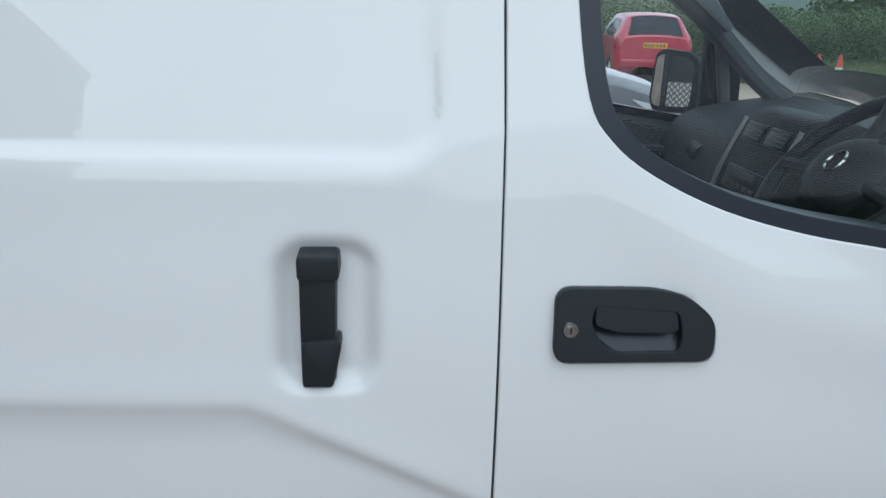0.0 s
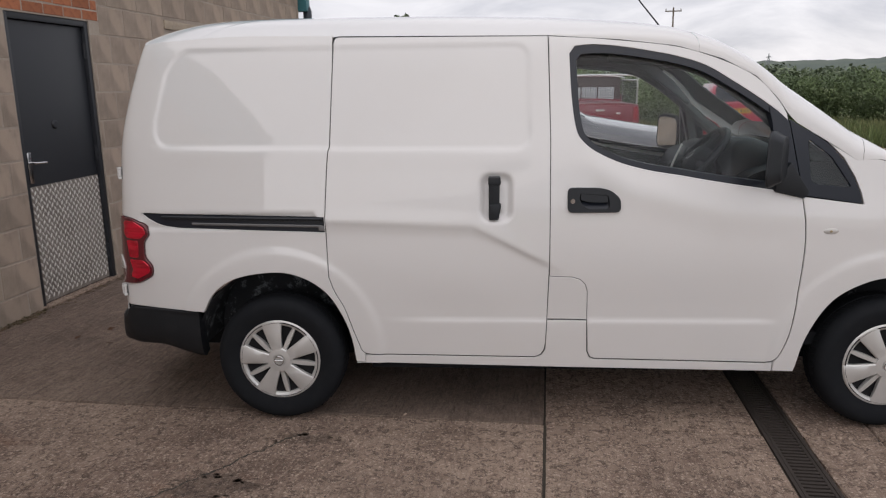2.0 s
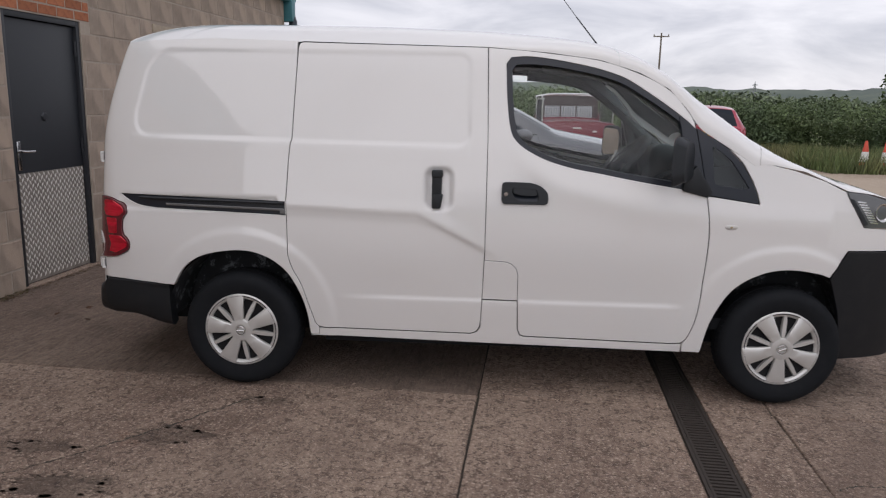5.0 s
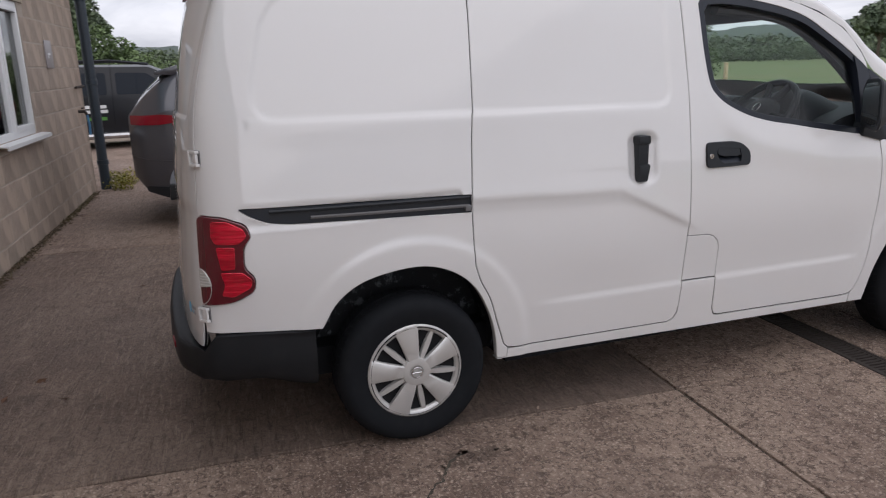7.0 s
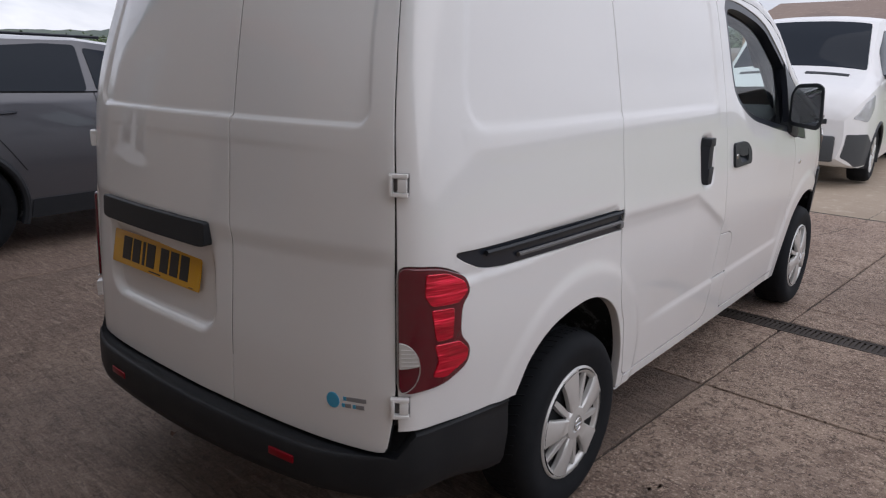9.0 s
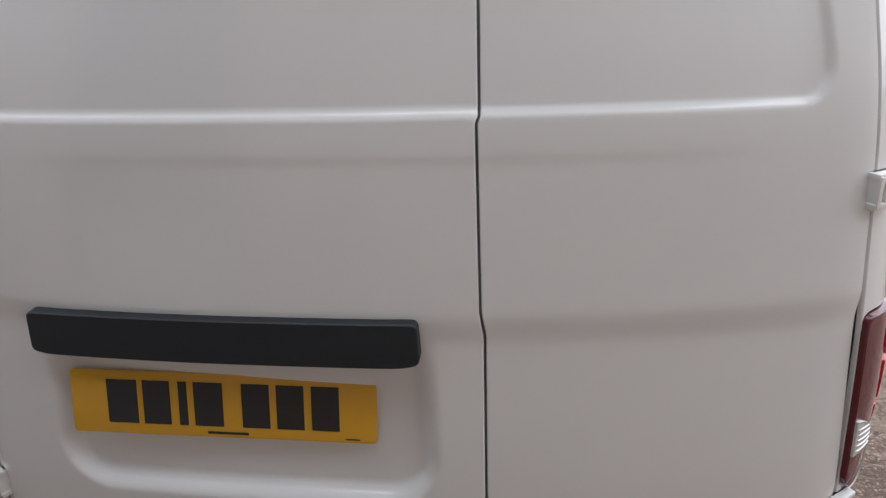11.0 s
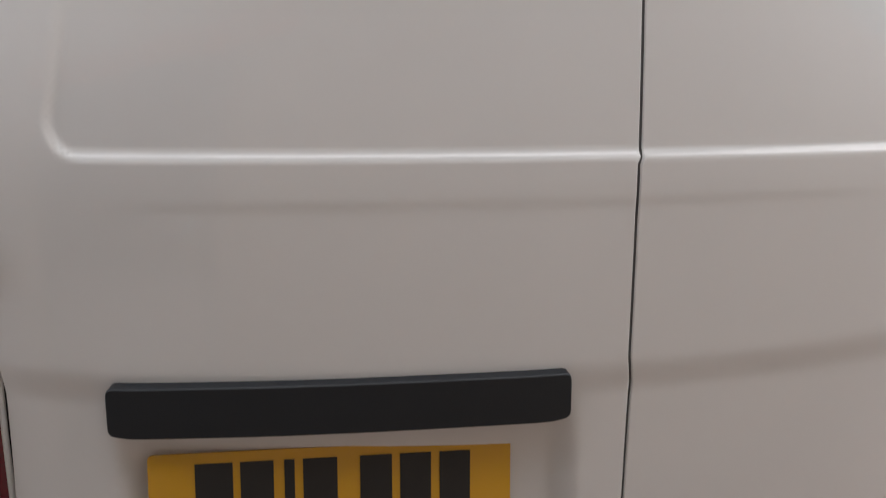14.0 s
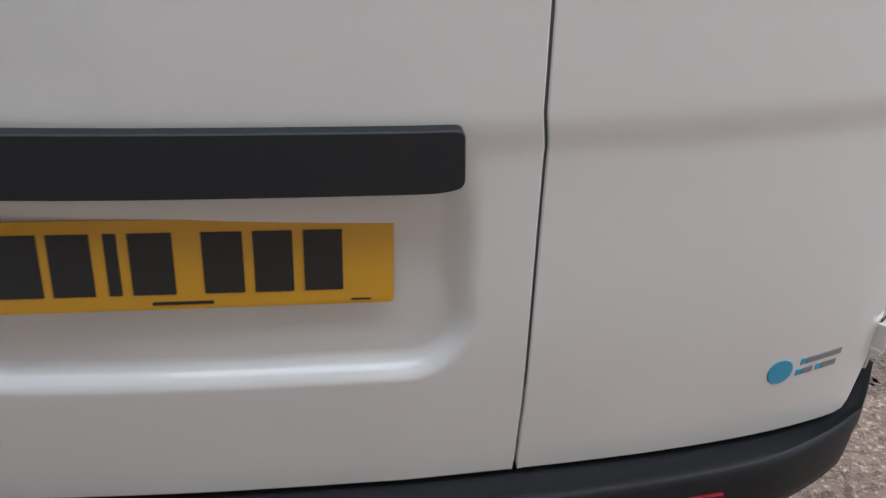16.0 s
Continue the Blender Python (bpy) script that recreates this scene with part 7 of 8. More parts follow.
# ---- parked vehicles ----
class Shape:
    """A vehicle body from sections along its length: x, lowest z, belt z, top z, half widths low, belt, top."""

    def __init__(self, rows):
        self.r = np.array(smooth_rows(rows))

    def at(self, x):
        return [np.interp(x, self.r[:, 0], self.r[:, k]) for k in range(1, 7)]

    def side(self, x, z, out=0.0):
        zl, zb, zt, wl, wb, wt = self.at(x)
        t = np.clip((z - zl) / np.maximum(zb - zl, 0.01), 0, 1)
        low = wl + (wb - wl) * t + 0.035 * np.sin(np.pi * t) * (wb / 0.9)
        s = np.clip((z - zb) / np.maximum(zt - zb, 0.01), 0, 1)
        return np.where(z <= zb, low, wb + (wt - wb) * s ** 1.15) + out

    def top(self, x, s, up=0.0):
        zl, zb, zt, wl, wb, wt = self.at(x)
        return zt + 0.05 * (1 - np.abs(s) ** 2.5) + up, wt

    def mesh(self, name, mat, parent, arches, arch_r, label=""):
        xs = np.linspace(self.r[0, 0], self.r[-1, 0], 150)
        V, F = [], []
        m = 40
        for x in xs:
            zl, zb, zt, wl, wb, wt = self.at(x)
            ring = [(wl * 0.5, zl), (wl * 0.94, zl)]
            for t in np.linspace(0, 1, 24):
                z = zl + 0.01 + (zb - zl - 0.01) * t
                ring.append((float(self.side(x, z)), z))
            for t in np.linspace(0.12, 1, 7):
                z = zb + (zt - zb) * t
                ring.append((float(self.side(x, z)), z))
            for s in (0.97, 0.90, 0.78, 0.6, 0.4, 0.2, 0.0):
                ring.append((wt * s, zt + 0.05 * (1 - s ** 2.5)))
            for sg in (-1, 1):
                V += [(x, sg * w, z) for w, z in ring]
        n = len(xs)
        for i in range(n - 1):
            for h in (0, 1):
                for j in range(m - 1):
                    a = i * 2 * m + h * m + j
                    f = (a, a + 2 * m, a + 2 * m + 1, a + 1)
                    c = [sum(V[k][q] for k in f) / 4 for q in range(3)]
                    if any(math.hypot(c[0] - ax, c[2] - az) < arch_r for ax, az in arches) and c[2] < 1.0:
                        continue
                    F.append(f if h else f[::-1])
        for i in (0, n - 1):
            b = i * 2 * m
            for j in range(m - 1):
                f = (b + j, b + j + 1, b + m + j + 1, b + m + j)
                F.append(f if i else f[::-1])
        return raw(name, V, F, mat, parent, label, sharp=32)

    def side_panel(self, name, outline, mat, parent, sg, out=0.006, step=0.06, depth=0.012, label=""):
        def surf(a, b, inw):
            w = self.side(a, b, out - inw)
            return np.stack([a, sg * w, b], -1)
        return skin(name, outline, mat, parent, step=step, shrink=0.0, depth=depth, surf=surf, label=label)

    def top_panel(self, name, outline, mat, parent, up=0.006, step=0.08, label=""):
        def surf(a, b, inw):
            z, w = self.top(a, b, up - inw)
            return np.stack([a, b * w, z], -1)
        return skin(name, outline, mat, parent, step=step, shrink=0.0, depth=0.008, surf=surf, label=label)

    def line(self, pts, r, mat, parent, sg, name="panel_gap", out=0.001):
        bm = bmesh.new()
        tube(bm, [(x, sg * (float(self.side(x, z)) + out), z) for x, z in smooth_line(pts, 6)], r, 4)
        return part(name, bm, mat, parent)


def smooth_rows(rows):
    r = np.array(rows, float)
    xs = np.linspace(r[0, 0], r[-1, 0], 240)
    out = np.stack([xs] + [np.interp(xs, r[:, 0], r[:, k]) for k in range(1, 7)], 1)
    k = np.array([1, 2, 3, 4, 3, 2, 1], float)
    k /= k.sum()
    for c in range(1, 7):
        p = np.pad(out[:, c], 3, mode="edge")
        out[:, c] = np.convolve(p, k, "valid")
    return out


GREY_CAR = m_plain("dark_grey_metallic_paint", (0.082, 0.083, 0.095), 0.30, metal=0.35, coat=0.8, dirt=0.1)
BLACK_CAR = m_plain("black_vehicle_paint", (0.014, 0.016, 0.020), 0.30, dirt=0.2, spec=0.35)
RED_CAR = m_plain("red_car_paint", (0.34, 0.006, 0.036), 0.30, coat=0.8, dirt=0.15)
DARKRED = m_plain("dark_red_pickup_paint", (0.16, 0.006, 0.022), 0.32, coat=0.6, dirt=0.2)
WHITE_CAR = m_plain("white_van_paint", (0.75, 0.75, 0.75), 0.32, coat=0.6, dirt=0.1)
CAR_GLASS = m_plain("dark_car_glass", (0.014, 0.019, 0.027), 0.04, dirt=0.1, spec=0.12)
ALLOY_B = m_plain("gloss_black_alloy", (0.014, 0.014, 0.015), 0.25, dirt=0.2)
SILVER_TRIM = m_plain("silver_trim", (0.55, 0.55, 0.55), 0.25, metal=0.8, dirt=0.2)
TAIL_RED = m_plain("thin_red_tail_lamp", (0.24, 0.004, 0.014), 0.12, dirt=0.5, scale=12)
LAMP_CLEAR = m_plain("clear_headlamp", (0.42, 0.43, 0.44), 0.12, coat=0.8, dirt=0.5, scale=16)


def road_wheel(parent, x, y, r, w, rim, sg, spokes=5, cap=None):
    wh = new("wheel")
    wh.parent = parent
    wh.matrix_basis = pose(x, y, r, 0, 0, 0 if sg < 0 else 180)
    bm = bmesh.new()
    k = r / 0.3
    lathe(bm, [(r * 0.66, 0.0), (r * 0.72, -0.006), (r * 0.86, -0.012), (r * 0.95, 0.004), (r, 0.035), (r, w - 0.035), (r * 0.95, w), (r * 0.66, w)], sides=56)
    part("tyre", bm, RUBBER, wh)
    bm = bmesh.new()
    lathe(bm, [(0.0, 0.06), (r * 0.60, 0.06), (r * 0.64, 0.02), (r * 0.67, 0.0), (r * 0.69, 0.004)], sides=48)
    part("rim", bm, rim, wh)
    for i in range(spokes):
        a = 2 * math.pi * i / spokes + 0.3
        bm = bmesh.new()
        for da in (-0.09, 0.09):
            tube(bm, [(r * 0.10 * math.cos(a), 0.012, r * 0.10 * math.sin(a)), (r * 0.4 * math.cos(a + da * 0.8), 0.004, r * 0.4 * math.sin(a + da * 0.8)), (r * 0.65 * math.cos(a + da * 1.6), 0.012, r * 0.65 * math.sin(a + da * 1.6))], r * 0.042, 7)
        part("spoke", bm, rim, wh)
    bm = bmesh.new()
    lathe(bm, [(0.0, -0.006), (r * 0.075, -0.006), (r * 0.095, 0.0), (r * 0.10, 0.02)], sides=24)
    part("centre_cap", bm, cap or SILVER_TRIM, wh)
    return wh


def wells(parent, shape, arches, r, mat=None, lip=0.022):
    for ax, az in arches:
        for sg in (-1, 1):
            bm = bmesh.new()
            w = float(shape.side(ax, 0.6))
            prof = [(ax + r * math.cos(t), az + r * math.sin(t)) for t in np.linspace(-0.35, math.pi + 0.35, 26)]
            a = [bm.verts.new((p[0], sg * (w - 0.01), p[1])) for p in prof]
            b = [bm.verts.new((p[0], sg * (w - 0.36), p[1])) for p in prof]
            for i in range(len(prof) - 1):
                bm.faces.new((a[i], a[i + 1], b[i + 1], b[i]))
            bm.faces.new(b)
            part("wheel_well", bm, ARCH, parent)
            bm = bmesh.new()
            tube(bm, [(p[0], sg * (float(shape.side(p[0], max(p[1], 0.25))) - 0.004), p[1]) for p in prof if p[1] > 0.22], lip, 8)
            part("arch_trim", bm, mat or BLACK_TRIM, parent)


def plate_on(parent, x, z, yaw, mat, w=0.52):
    bm = bmesh.new()
    box(bm, x - 0.006, x + 0.006, -w / 2, w / 2, z - 0.055, z + 0.055, 0.003)
    p = part("plate", bm, mat, parent, "number plate with dark bars")
    s = 0.008 if yaw else -0.008
    for k in range(6):
        bm = bmesh.new()
        c = -0.19 + 0.075 * k + (0.02 if k > 2 else 0)
        box(bm, min(x + s, x), max(x + s, x), c - 0.024, c + 0.024, z - 0.036, z + 0.036)
        part("plate_bar", bm, INK, p)


# dark grey sports utility car beside the van
suv = thing("parked_suv", "dark grey sports utility car with black wheels", "car", (-1.16, 5.69, 0), -1.0)
S = Shape([(0.0, 0.52, 0.88, 1.02, 0.62, 0.70, 0.62), (0.04, 0.44, 0.95, 1.10, 0.74, 0.80, 0.66), (0.12, 0.36, 1.02, 1.20, 0.84, 0.88, 0.66), (0.30, 0.30, 1.10, 1.36, 0.90, 0.935, 0.64), (0.55, 0.27, 1.13, 1.475, 0.93, 0.955, 0.63),
           (0.9, 0.25, 1.14, 1.525, 0.94, 0.955, 0.64), (1.4, 0.25, 1.13, 1.545, 0.94, 0.945, 0.65), (2.0, 0.25, 1.11, 1.54, 0.935, 0.94, 0.66), (2.4, 0.25, 1.09, 1.49, 0.935, 0.935, 0.66), (2.8, 0.25, 1.07, 1.36, 0.935, 0.935, 0.68), (3.25, 0.25, 1.04, 1.13, 0.935, 0.935, 0.78),
           (3.6, 0.25, 0.99, 1.07, 0.935, 0.93, 0.80), (4.1, 0.25, 0.92, 0.99, 0.93, 0.91, 0.74), (4.45, 0.26, 0.82, 0.90, 0.88, 0.84, 0.66), (4.65, 0.30, 0.72, 0.80, 0.76, 0.74, 0.58), (4.73, 0.38, 0.64, 0.72, 0.60, 0.60, 0.48)])
A = [(0.97, 0.37), (3.84, 0.37)]
S.mesh("body", GREY_CAR, suv, A, 0.435)
wells(suv, S, A, 0.43, BLACK_TRIM, 0.030)
for ax, _ in A:
    for sg in (-1, 1):
        road_wheel(suv, ax, sg * 0.955, 0.372, 0.25, ALLOY_B, sg, 5, m_plain("cap_red", (0.20, 0.06, 0.06), 0.3) if sg < 0 and ax < 1 else None)
for sg in (-1, 1):
    S.side_panel("rear_quarter_glass", rounded([(0.60, 1.235), (0.83, 1.43), (1.10, 1.475), (1.03, 1.19), (0.72, 1.19)], 0.03, 3), CAR_GLASS, suv, sg)
    S.side_panel("rear_door_glass", rounded([(1.13, 1.478), (1.75, 1.515), (1.98, 1.505), (1.94, 1.165), (1.06, 1.19)], 0.03, 3), CAR_GLASS, suv, sg)
    S.side_panel("front_door_glass", rounded([(2.03, 1.485), (2.35, 1.44), (2.98, 1.145), (2.02, 1.165)], 0.03, 3), CAR_GLASS, suv, sg)
    S.side_panel("tail_lamp", rounded([(0.02, 0.985), (0.015, 1.065), (0.30, 1.075), (0.62, 1.035), (0.45, 1.005), (0.28, 0.985)], 0.012, 3), TAIL_RED, suv, sg, out=0.012, label="slim red tail lamp")
    S.side_panel("lower_bumper", rounded([(0.10, 0.42), (0.50, 0.40), (0.54, 0.34), (0.56, 0.28), (0.30, 0.30), (0.10, 0.37)], 0.02, 3), BLACK_TRIM, suv, sg, out=0.010)
    S.side_panel("sill_trim", rounded([(1.42, 0.26), (3.38, 0.26), (3.36, 0.40), (1.44, 0.40)], 0.02, 3), BLACK_TRIM, suv, sg, out=0.010)
    S.side_panel("headlamp", rounded([(4.15, 0.84), (4.50, 0.76), (4.64, 0.70), (4.62, 0.63), (4.45, 0.66)], 0.02, 3), LAMP_CLEAR, suv, sg, out=0.010)
    S.line([(1.06, 1.18), (1.10, 1.05), (1.28, 0.83), (1.42, 0.62)], 0.004, RUBBER, suv, sg)
    S.line([(1.99, 1.16), (2.00, 0.9), (1.98, 0.5), (1.96, 0.40)], 0.004, RUBBER, suv, sg)
    S.line([(3.02, 1.12), (3.06, 0.9), (3.04, 0.5), (3.0, 0.40)], 0.004, RUBBER, suv, sg)
    S.line([(0.52, 1.185), (1.06, 1.185), (1.9, 1.16), (3.0, 1.14)], 0.007, RUBBER, suv, sg, "window_line")
    S.line([(0.02, 0.70), (0.12, 0.675), (0.30, 0.655), (0.52, 0.65)], 0.006, GREY_CAR, suv, sg, "bumper_crease")
    S.line([(0.62 + 0.115 * math.cos(a), 1.035 + 0.10 * math.sin(a)) for a in np.linspace(0, 6.28, 16)], 0.003, RUBBER, suv, sg, "fuel_flap_gap")
    for hx in (1.24, 2.22):
        bm = bmesh.new()
        y = sg * (float(S.side(hx, 1.03)) + 0.03)
        tube(bm, [(hx - 0.05, y - sg * 0.03, 1.03), (hx - 0.03, y, 1.03), (hx + 0.13, y, 1.035), (hx + 0.16, y - sg * 0.03, 1.035)], 0.011, 8)
        part("door_handle", bm, BLACK_GLOSS, suv)
    bm = bmesh.new()
    y = sg * 1.03
    b = bmesh.new()
    bmesh.ops.create_uvsphere(b, u_segments=16, v_segments=10, radius=1.0, matrix=Matrix.Translation((2.85, y, 1.13)) @ Matrix.Diagonal((0.10, 0.10, 0.075, 1)))
    merge(bm, b)
    tube(bm, [(2.82, sg * 0.90, 1.08), (2.84, sg * 1.0, 1.10)], 0.025, 8)
    part("door_mirror", bm, GREY_CAR, suv)
    bm = bmesh.new()
    tube(bm, [(0.75, sg * 0.62, 1.545), (1.4, sg * 0.64, 1.590), (2.2, sg * 0.645, 1.565)], 0.012, 6)
    part("roof_rail", bm, BLACK_GLOSS, suv)
S.top_panel("rear_glass", [(0.20, -0.86), (0.50, -0.80), (0.50, 0.80), (0.20, 0.86)], CAR_GLASS, suv)
S.top_panel("windscreen", [(2.42, -0.88), (3.16, -0.92), (3.16, 0.92), (2.42, 0.88)], CAR_GLASS, suv)
bm = bmesh.new()
prism(bm, [(0.27, 1.430), (0.285, 1.460), (0.55, 1.530), (0.85, 1.580), (0.88, 1.53), (0.66, 1.48), (0.42, 1.420)], -0.64, 0.64, "xz", 0.008)
part("roof_spoiler", bm, GREY_CAR, suv)

# black pickup with a hard top, further back
pk = thing("parked_pickup", "black double cab pickup with roof bars and door lettering", "pickup", (-4.45, 14.4, -0.012))
S = Shape([(r[0], r[1] * 0.72, r[2] * 0.90, r[3] * 0.90, r[4], r[5], r[6]) for r in [(0.0, 0.45, 1.05, 1.60, 0.80, 0.84, 0.70), (0.10, 0.42, 1.08, 1.72, 0.86, 0.88, 0.72), (1.6, 0.42, 1.10, 1.76, 0.90, 0.90, 0.72), (2.0, 0.42, 1.10, 1.77, 0.90, 0.90, 0.70), (3.3, 0.42, 1.08, 1.74, 0.90, 0.90, 0.68), (3.7, 0.42, 1.07, 1.55, 0.90, 0.90, 0.70), (4.2, 0.42, 1.06, 1.15, 0.90, 0.89, 0.78),
           (4.8, 0.42, 1.0, 1.06, 0.89, 0.87, 0.76), (5.15, 0.45, 0.88, 0.95, 0.80, 0.78, 0.66), (5.25, 0.55, 0.80, 0.86, 0.70, 0.70, 0.60)]])
A = [(1.15, 0.38), (4.2, 0.38)]
S.mesh("body", BLACK_CAR, pk, A, 0.42)
wells(pk, S, A, 0.415)
for ax, _ in A:
    for sg in (-1, 1):
        road_wheel(pk, ax, sg * 0.91, 0.37, 0.24, ALLOY_B, sg)
for sg in (-1, 1):
    S.side_panel("canopy_glass", rounded([(0.35, 1.46), (1.60, 1.49), (1.60, 1.09), (0.35, 1.08)], 0.05, 3), CAR_GLASS, pk, sg, step=0.2)
    S.side_panel("rear_door_glass", rounded([(1.85, 1.47), (2.50, 1.47), (2.50, 1.05), (1.85, 1.06)], 0.05, 3), CAR_GLASS, pk, sg, step=0.2)
    S.side_panel("front_door_glass", rounded([(2.68, 1.47), (3.25, 1.45), (3.80, 1.05), (2.68, 1.05)], 0.05, 3), CAR_GLASS, pk, sg, step=0.2)
    S.line([(1.78, 1.7), (1.78, 1.1), (1.80, 0.5)], 0.006, RUBBER, pk, sg)
    S.line([(2.60, 1.7), (2.60, 1.1), (2.58, 0.5)], 0.006, RUBBER, pk, sg)
    bm = bmesh.new()
    tube(bm, [(0.3, sg * 0.68, 1.63), (0.5, sg * 0.68, 1.68), (2.6, sg * 0.68, 1.70), (3.3, sg * 0.66, 1.62)], 0.028, 6)
    part("roof_bar", bm, BLACK_TRIM, pk)
    bm = bmesh.new()
    tube(bm, [(1.6, sg * 0.98, 0.27), (3.75, sg * 0.98, 0.27)], 0.06, 8)
    part("side_step", bm, SILVER_TRIM, pk)
    for z, x0, x1, mt in ((0.83, 2.02, 2.46, UPVC), (0.74, 2.02, 2.48, UPVC), (0.60, 2.08, 2.45, m_plain("green_lettering", (0.10, 0.30, 0.06), 0.5))):
        S.side_panel("lettering_bar", [(x0, z - 0.03), (x1, z - 0.03), (x1, z + 0.03), (x0, z + 0.03)], mt, pk, sg, out=0.004, step=0.2, depth=0.004)

# red hatchback with its back to the yard
hb = thing("parked_hatchback", "red five-door hatchback parked facing the hedge", "car", (6.90, 15.1, -0.012), 83)
S = Shape([(0.0, 0.42, 0.80, 0.98, 0.66, 0.72, 0.66), (0.06, 0.34, 0.92, 1.05, 0.76, 0.79, 0.66), (0.22, 0.28, 0.98, 1.28, 0.82, 0.83, 0.60), (0.42, 0.25, 1.0, 1.44, 0.83, 0.835, 0.57), (0.9, 0.22, 1.0, 1.50, 0.83, 0.835, 0.57), (1.7, 0.22, 0.98, 1.50, 0.83, 0.83, 0.58), (2.1, 0.22, 0.96, 1.42, 0.83, 0.83, 0.58),
           (2.7, 0.22, 0.93, 1.02, 0.83, 0.82, 0.66), (3.3, 0.22, 0.84, 0.90, 0.81, 0.78, 0.64), (3.65, 0.25, 0.70, 0.76, 0.74, 0.70, 0.56), (3.78, 0.35, 0.60, 0.64, 0.60, 0.58, 0.48)])
A = [(0.62, 0.29), (3.06, 0.29)]
S.mesh("body", RED_CAR, hb, A, 0.34)
wells(hb, S, A, 0.335)
for ax, _ in A:
    for sg in (-1, 1):
        road_wheel(hb, ax, sg * 0.83, 0.29, 0.19, SILVER, sg, 7)
for sg in (-1, 1):
    S.side_panel("rear_side_glass", rounded([(0.45, 1.10), (0.62, 1.36), (1.28, 1.42), (1.28, 1.02), (0.62, 1.02)], 0.06, 4), CAR_GLASS, hb, sg)
    S.side_panel("front_side_glass", rounded([(1.34, 1.42), (1.85, 1.39), (2.35, 1.02), (1.34, 1.02)], 0.05, 3), CAR_GLASS, hb, sg)
    S.side_panel("tail_lamp", rounded([(0.02, 0.78), (0.03, 0.95), (0.20, 1.04), (0.24, 0.90), (0.12, 0.76)], 0.02, 3), TAIL_RED, hb, sg, out=0.012)
    S.line([(1.31, 1.4), (1.32, 0.9), (1.30, 0.35)], 0.005, RUBBER, hb, sg)
    bm = bmesh.new()
    b = bmesh.new()
    bmesh.ops.create_uvsphere(b, u_segments=12, v_segments=8, radius=1.0, matrix=Matrix.Translation((2.15, sg * 0.92, 1.03)) @ Matrix.Diagonal((0.08, 0.09, 0.06, 1)))
    merge(bm, b)
    part("door_mirror", bm, RED_CAR, hb)
S.top_panel("rear_glass", rounded([(0.045, -0.90), (0.39, -0.86), (0.39, 0.86), (0.045, 0.90)], 0.03, 2), CAR_GLASS, hb)
S.top_panel("windscreen", [(2.06, -0.88), (2.62, -0.92), (2.62, 0.92), (2.06, 0.88)], CAR_GLASS, hb)
plate_on(hb, -0.004, 0.86, False, PLATE)
bm = bmesh.new()
box(bm, -0.03, 0.05, -0.70, 0.70, 0.44, 0.56, 0.02)
part("bumper_strip", bm, RED_CAR, hb)
bm = bmesh.new()
tube(bm, [(0.18, 0.05, 1.13), (0.12, -0.10, 1.07), (0.13, -0.28, 1.07)], 0.012, 5)
part("rear_wiper", bm, BLACK_TRIM, hb)
bm = bmesh.new()
tube(bm, [(0.55, 0, 1.53), (0.50, 0, 1.62)], 0.014, 6)
part("roof_aerial", bm, BLACK_TRIM, hb)

# dark red pickup with a mesh cage
rp = thing("red_pickup", "dark red pickup with a wire cage over its bed", "pickup", (3.45, 14.05, -0.012), 90)
S = Shape([(0.0, 0.55, 1.0, 1.06, 0.84, 0.86, 0.85), (0.05, 0.50, 1.02, 1.08, 0.87, 0.88, 0.86), (2.0, 0.45, 1.02, 1.08, 0.88, 0.88, 0.86), (2.08, 0.45, 1.06, 1.62, 0.88, 0.88, 0.68), (2.3, 0.45, 1.06, 1.72, 0.88, 0.88, 0.66), (3.2, 0.45, 1.05, 1.70, 0.88, 0.88, 0.66), (3.9, 0.45, 1.03, 1.12, 0.88, 0.87, 0.75), (4.7, 0.45, 0.98, 1.03, 0.86, 0.84, 0.72), (4.95, 0.55, 0.85, 0.90, 0.75, 0.72, 0.62)])
A = [(1.1, 0.37), (4.0, 0.37)]
S.mesh("body", DARKRED, rp, A, 0.41)
wells(rp, S, A, 0.405)
for ax, _ in A:
    for sg in (-1, 1):
        road_wheel(rp, ax, sg * 0.89, 0.36, 0.24, SILVER, sg, 6)
for sg in (-1, 1):
    S.side_panel("side_glass", rounded([(2.25, 1.62), (3.1, 1.60), (3.6, 1.12), (2.25, 1.14)], 0.05, 3), CAR_GLASS, rp, sg, step=0.2)
    bm = bmesh.new()
    box(bm, -0.012, 0.03, sg * 0.80 - 0.05, sg * 0.80 + 0.05, 0.72, 1.02, 0.01)
    part("tail_lamp", bm, TAIL_RED, rp)
bm = bmesh.new()
box(bm, -0.015, 0.02, -0.72, 0.72, 0.62, 1.06, 0.012)
tg = part("tailgate", bm, DARKRED, rp)
bm = bmesh.new()
box(bm, -0.022, -0.012, -0.10, 0.10, 0.93, 0.97, 0.006)
part("tailgate_handle", bm, SILVER_TRIM, tg)
bm = bmesh.new()
box(bm, -0.020, -0.012, -0.46, -0.36, 0.86, 0.90, 0.01)
part("badge", bm, SILVER_TRIM, tg)
bm = bmesh.new()
hoop = smooth_line([(0.02, -0.82, 1.06), (0.02, -0.82, 1.55), (0.02, -0.70, 1.72), (0.02, 0.70, 1.72), (0.02, 0.82, 1.55), (0.02, 0.82, 1.06)], 8)
tube(bm, hoop, 0.022, 8)
part("cage_hoop", bm, SILVER_TRIM, rp)
bm = bmesh.new()
tube(bm, [(1.95, p[1], p[2]) for p in hoop], 0.022, 8)
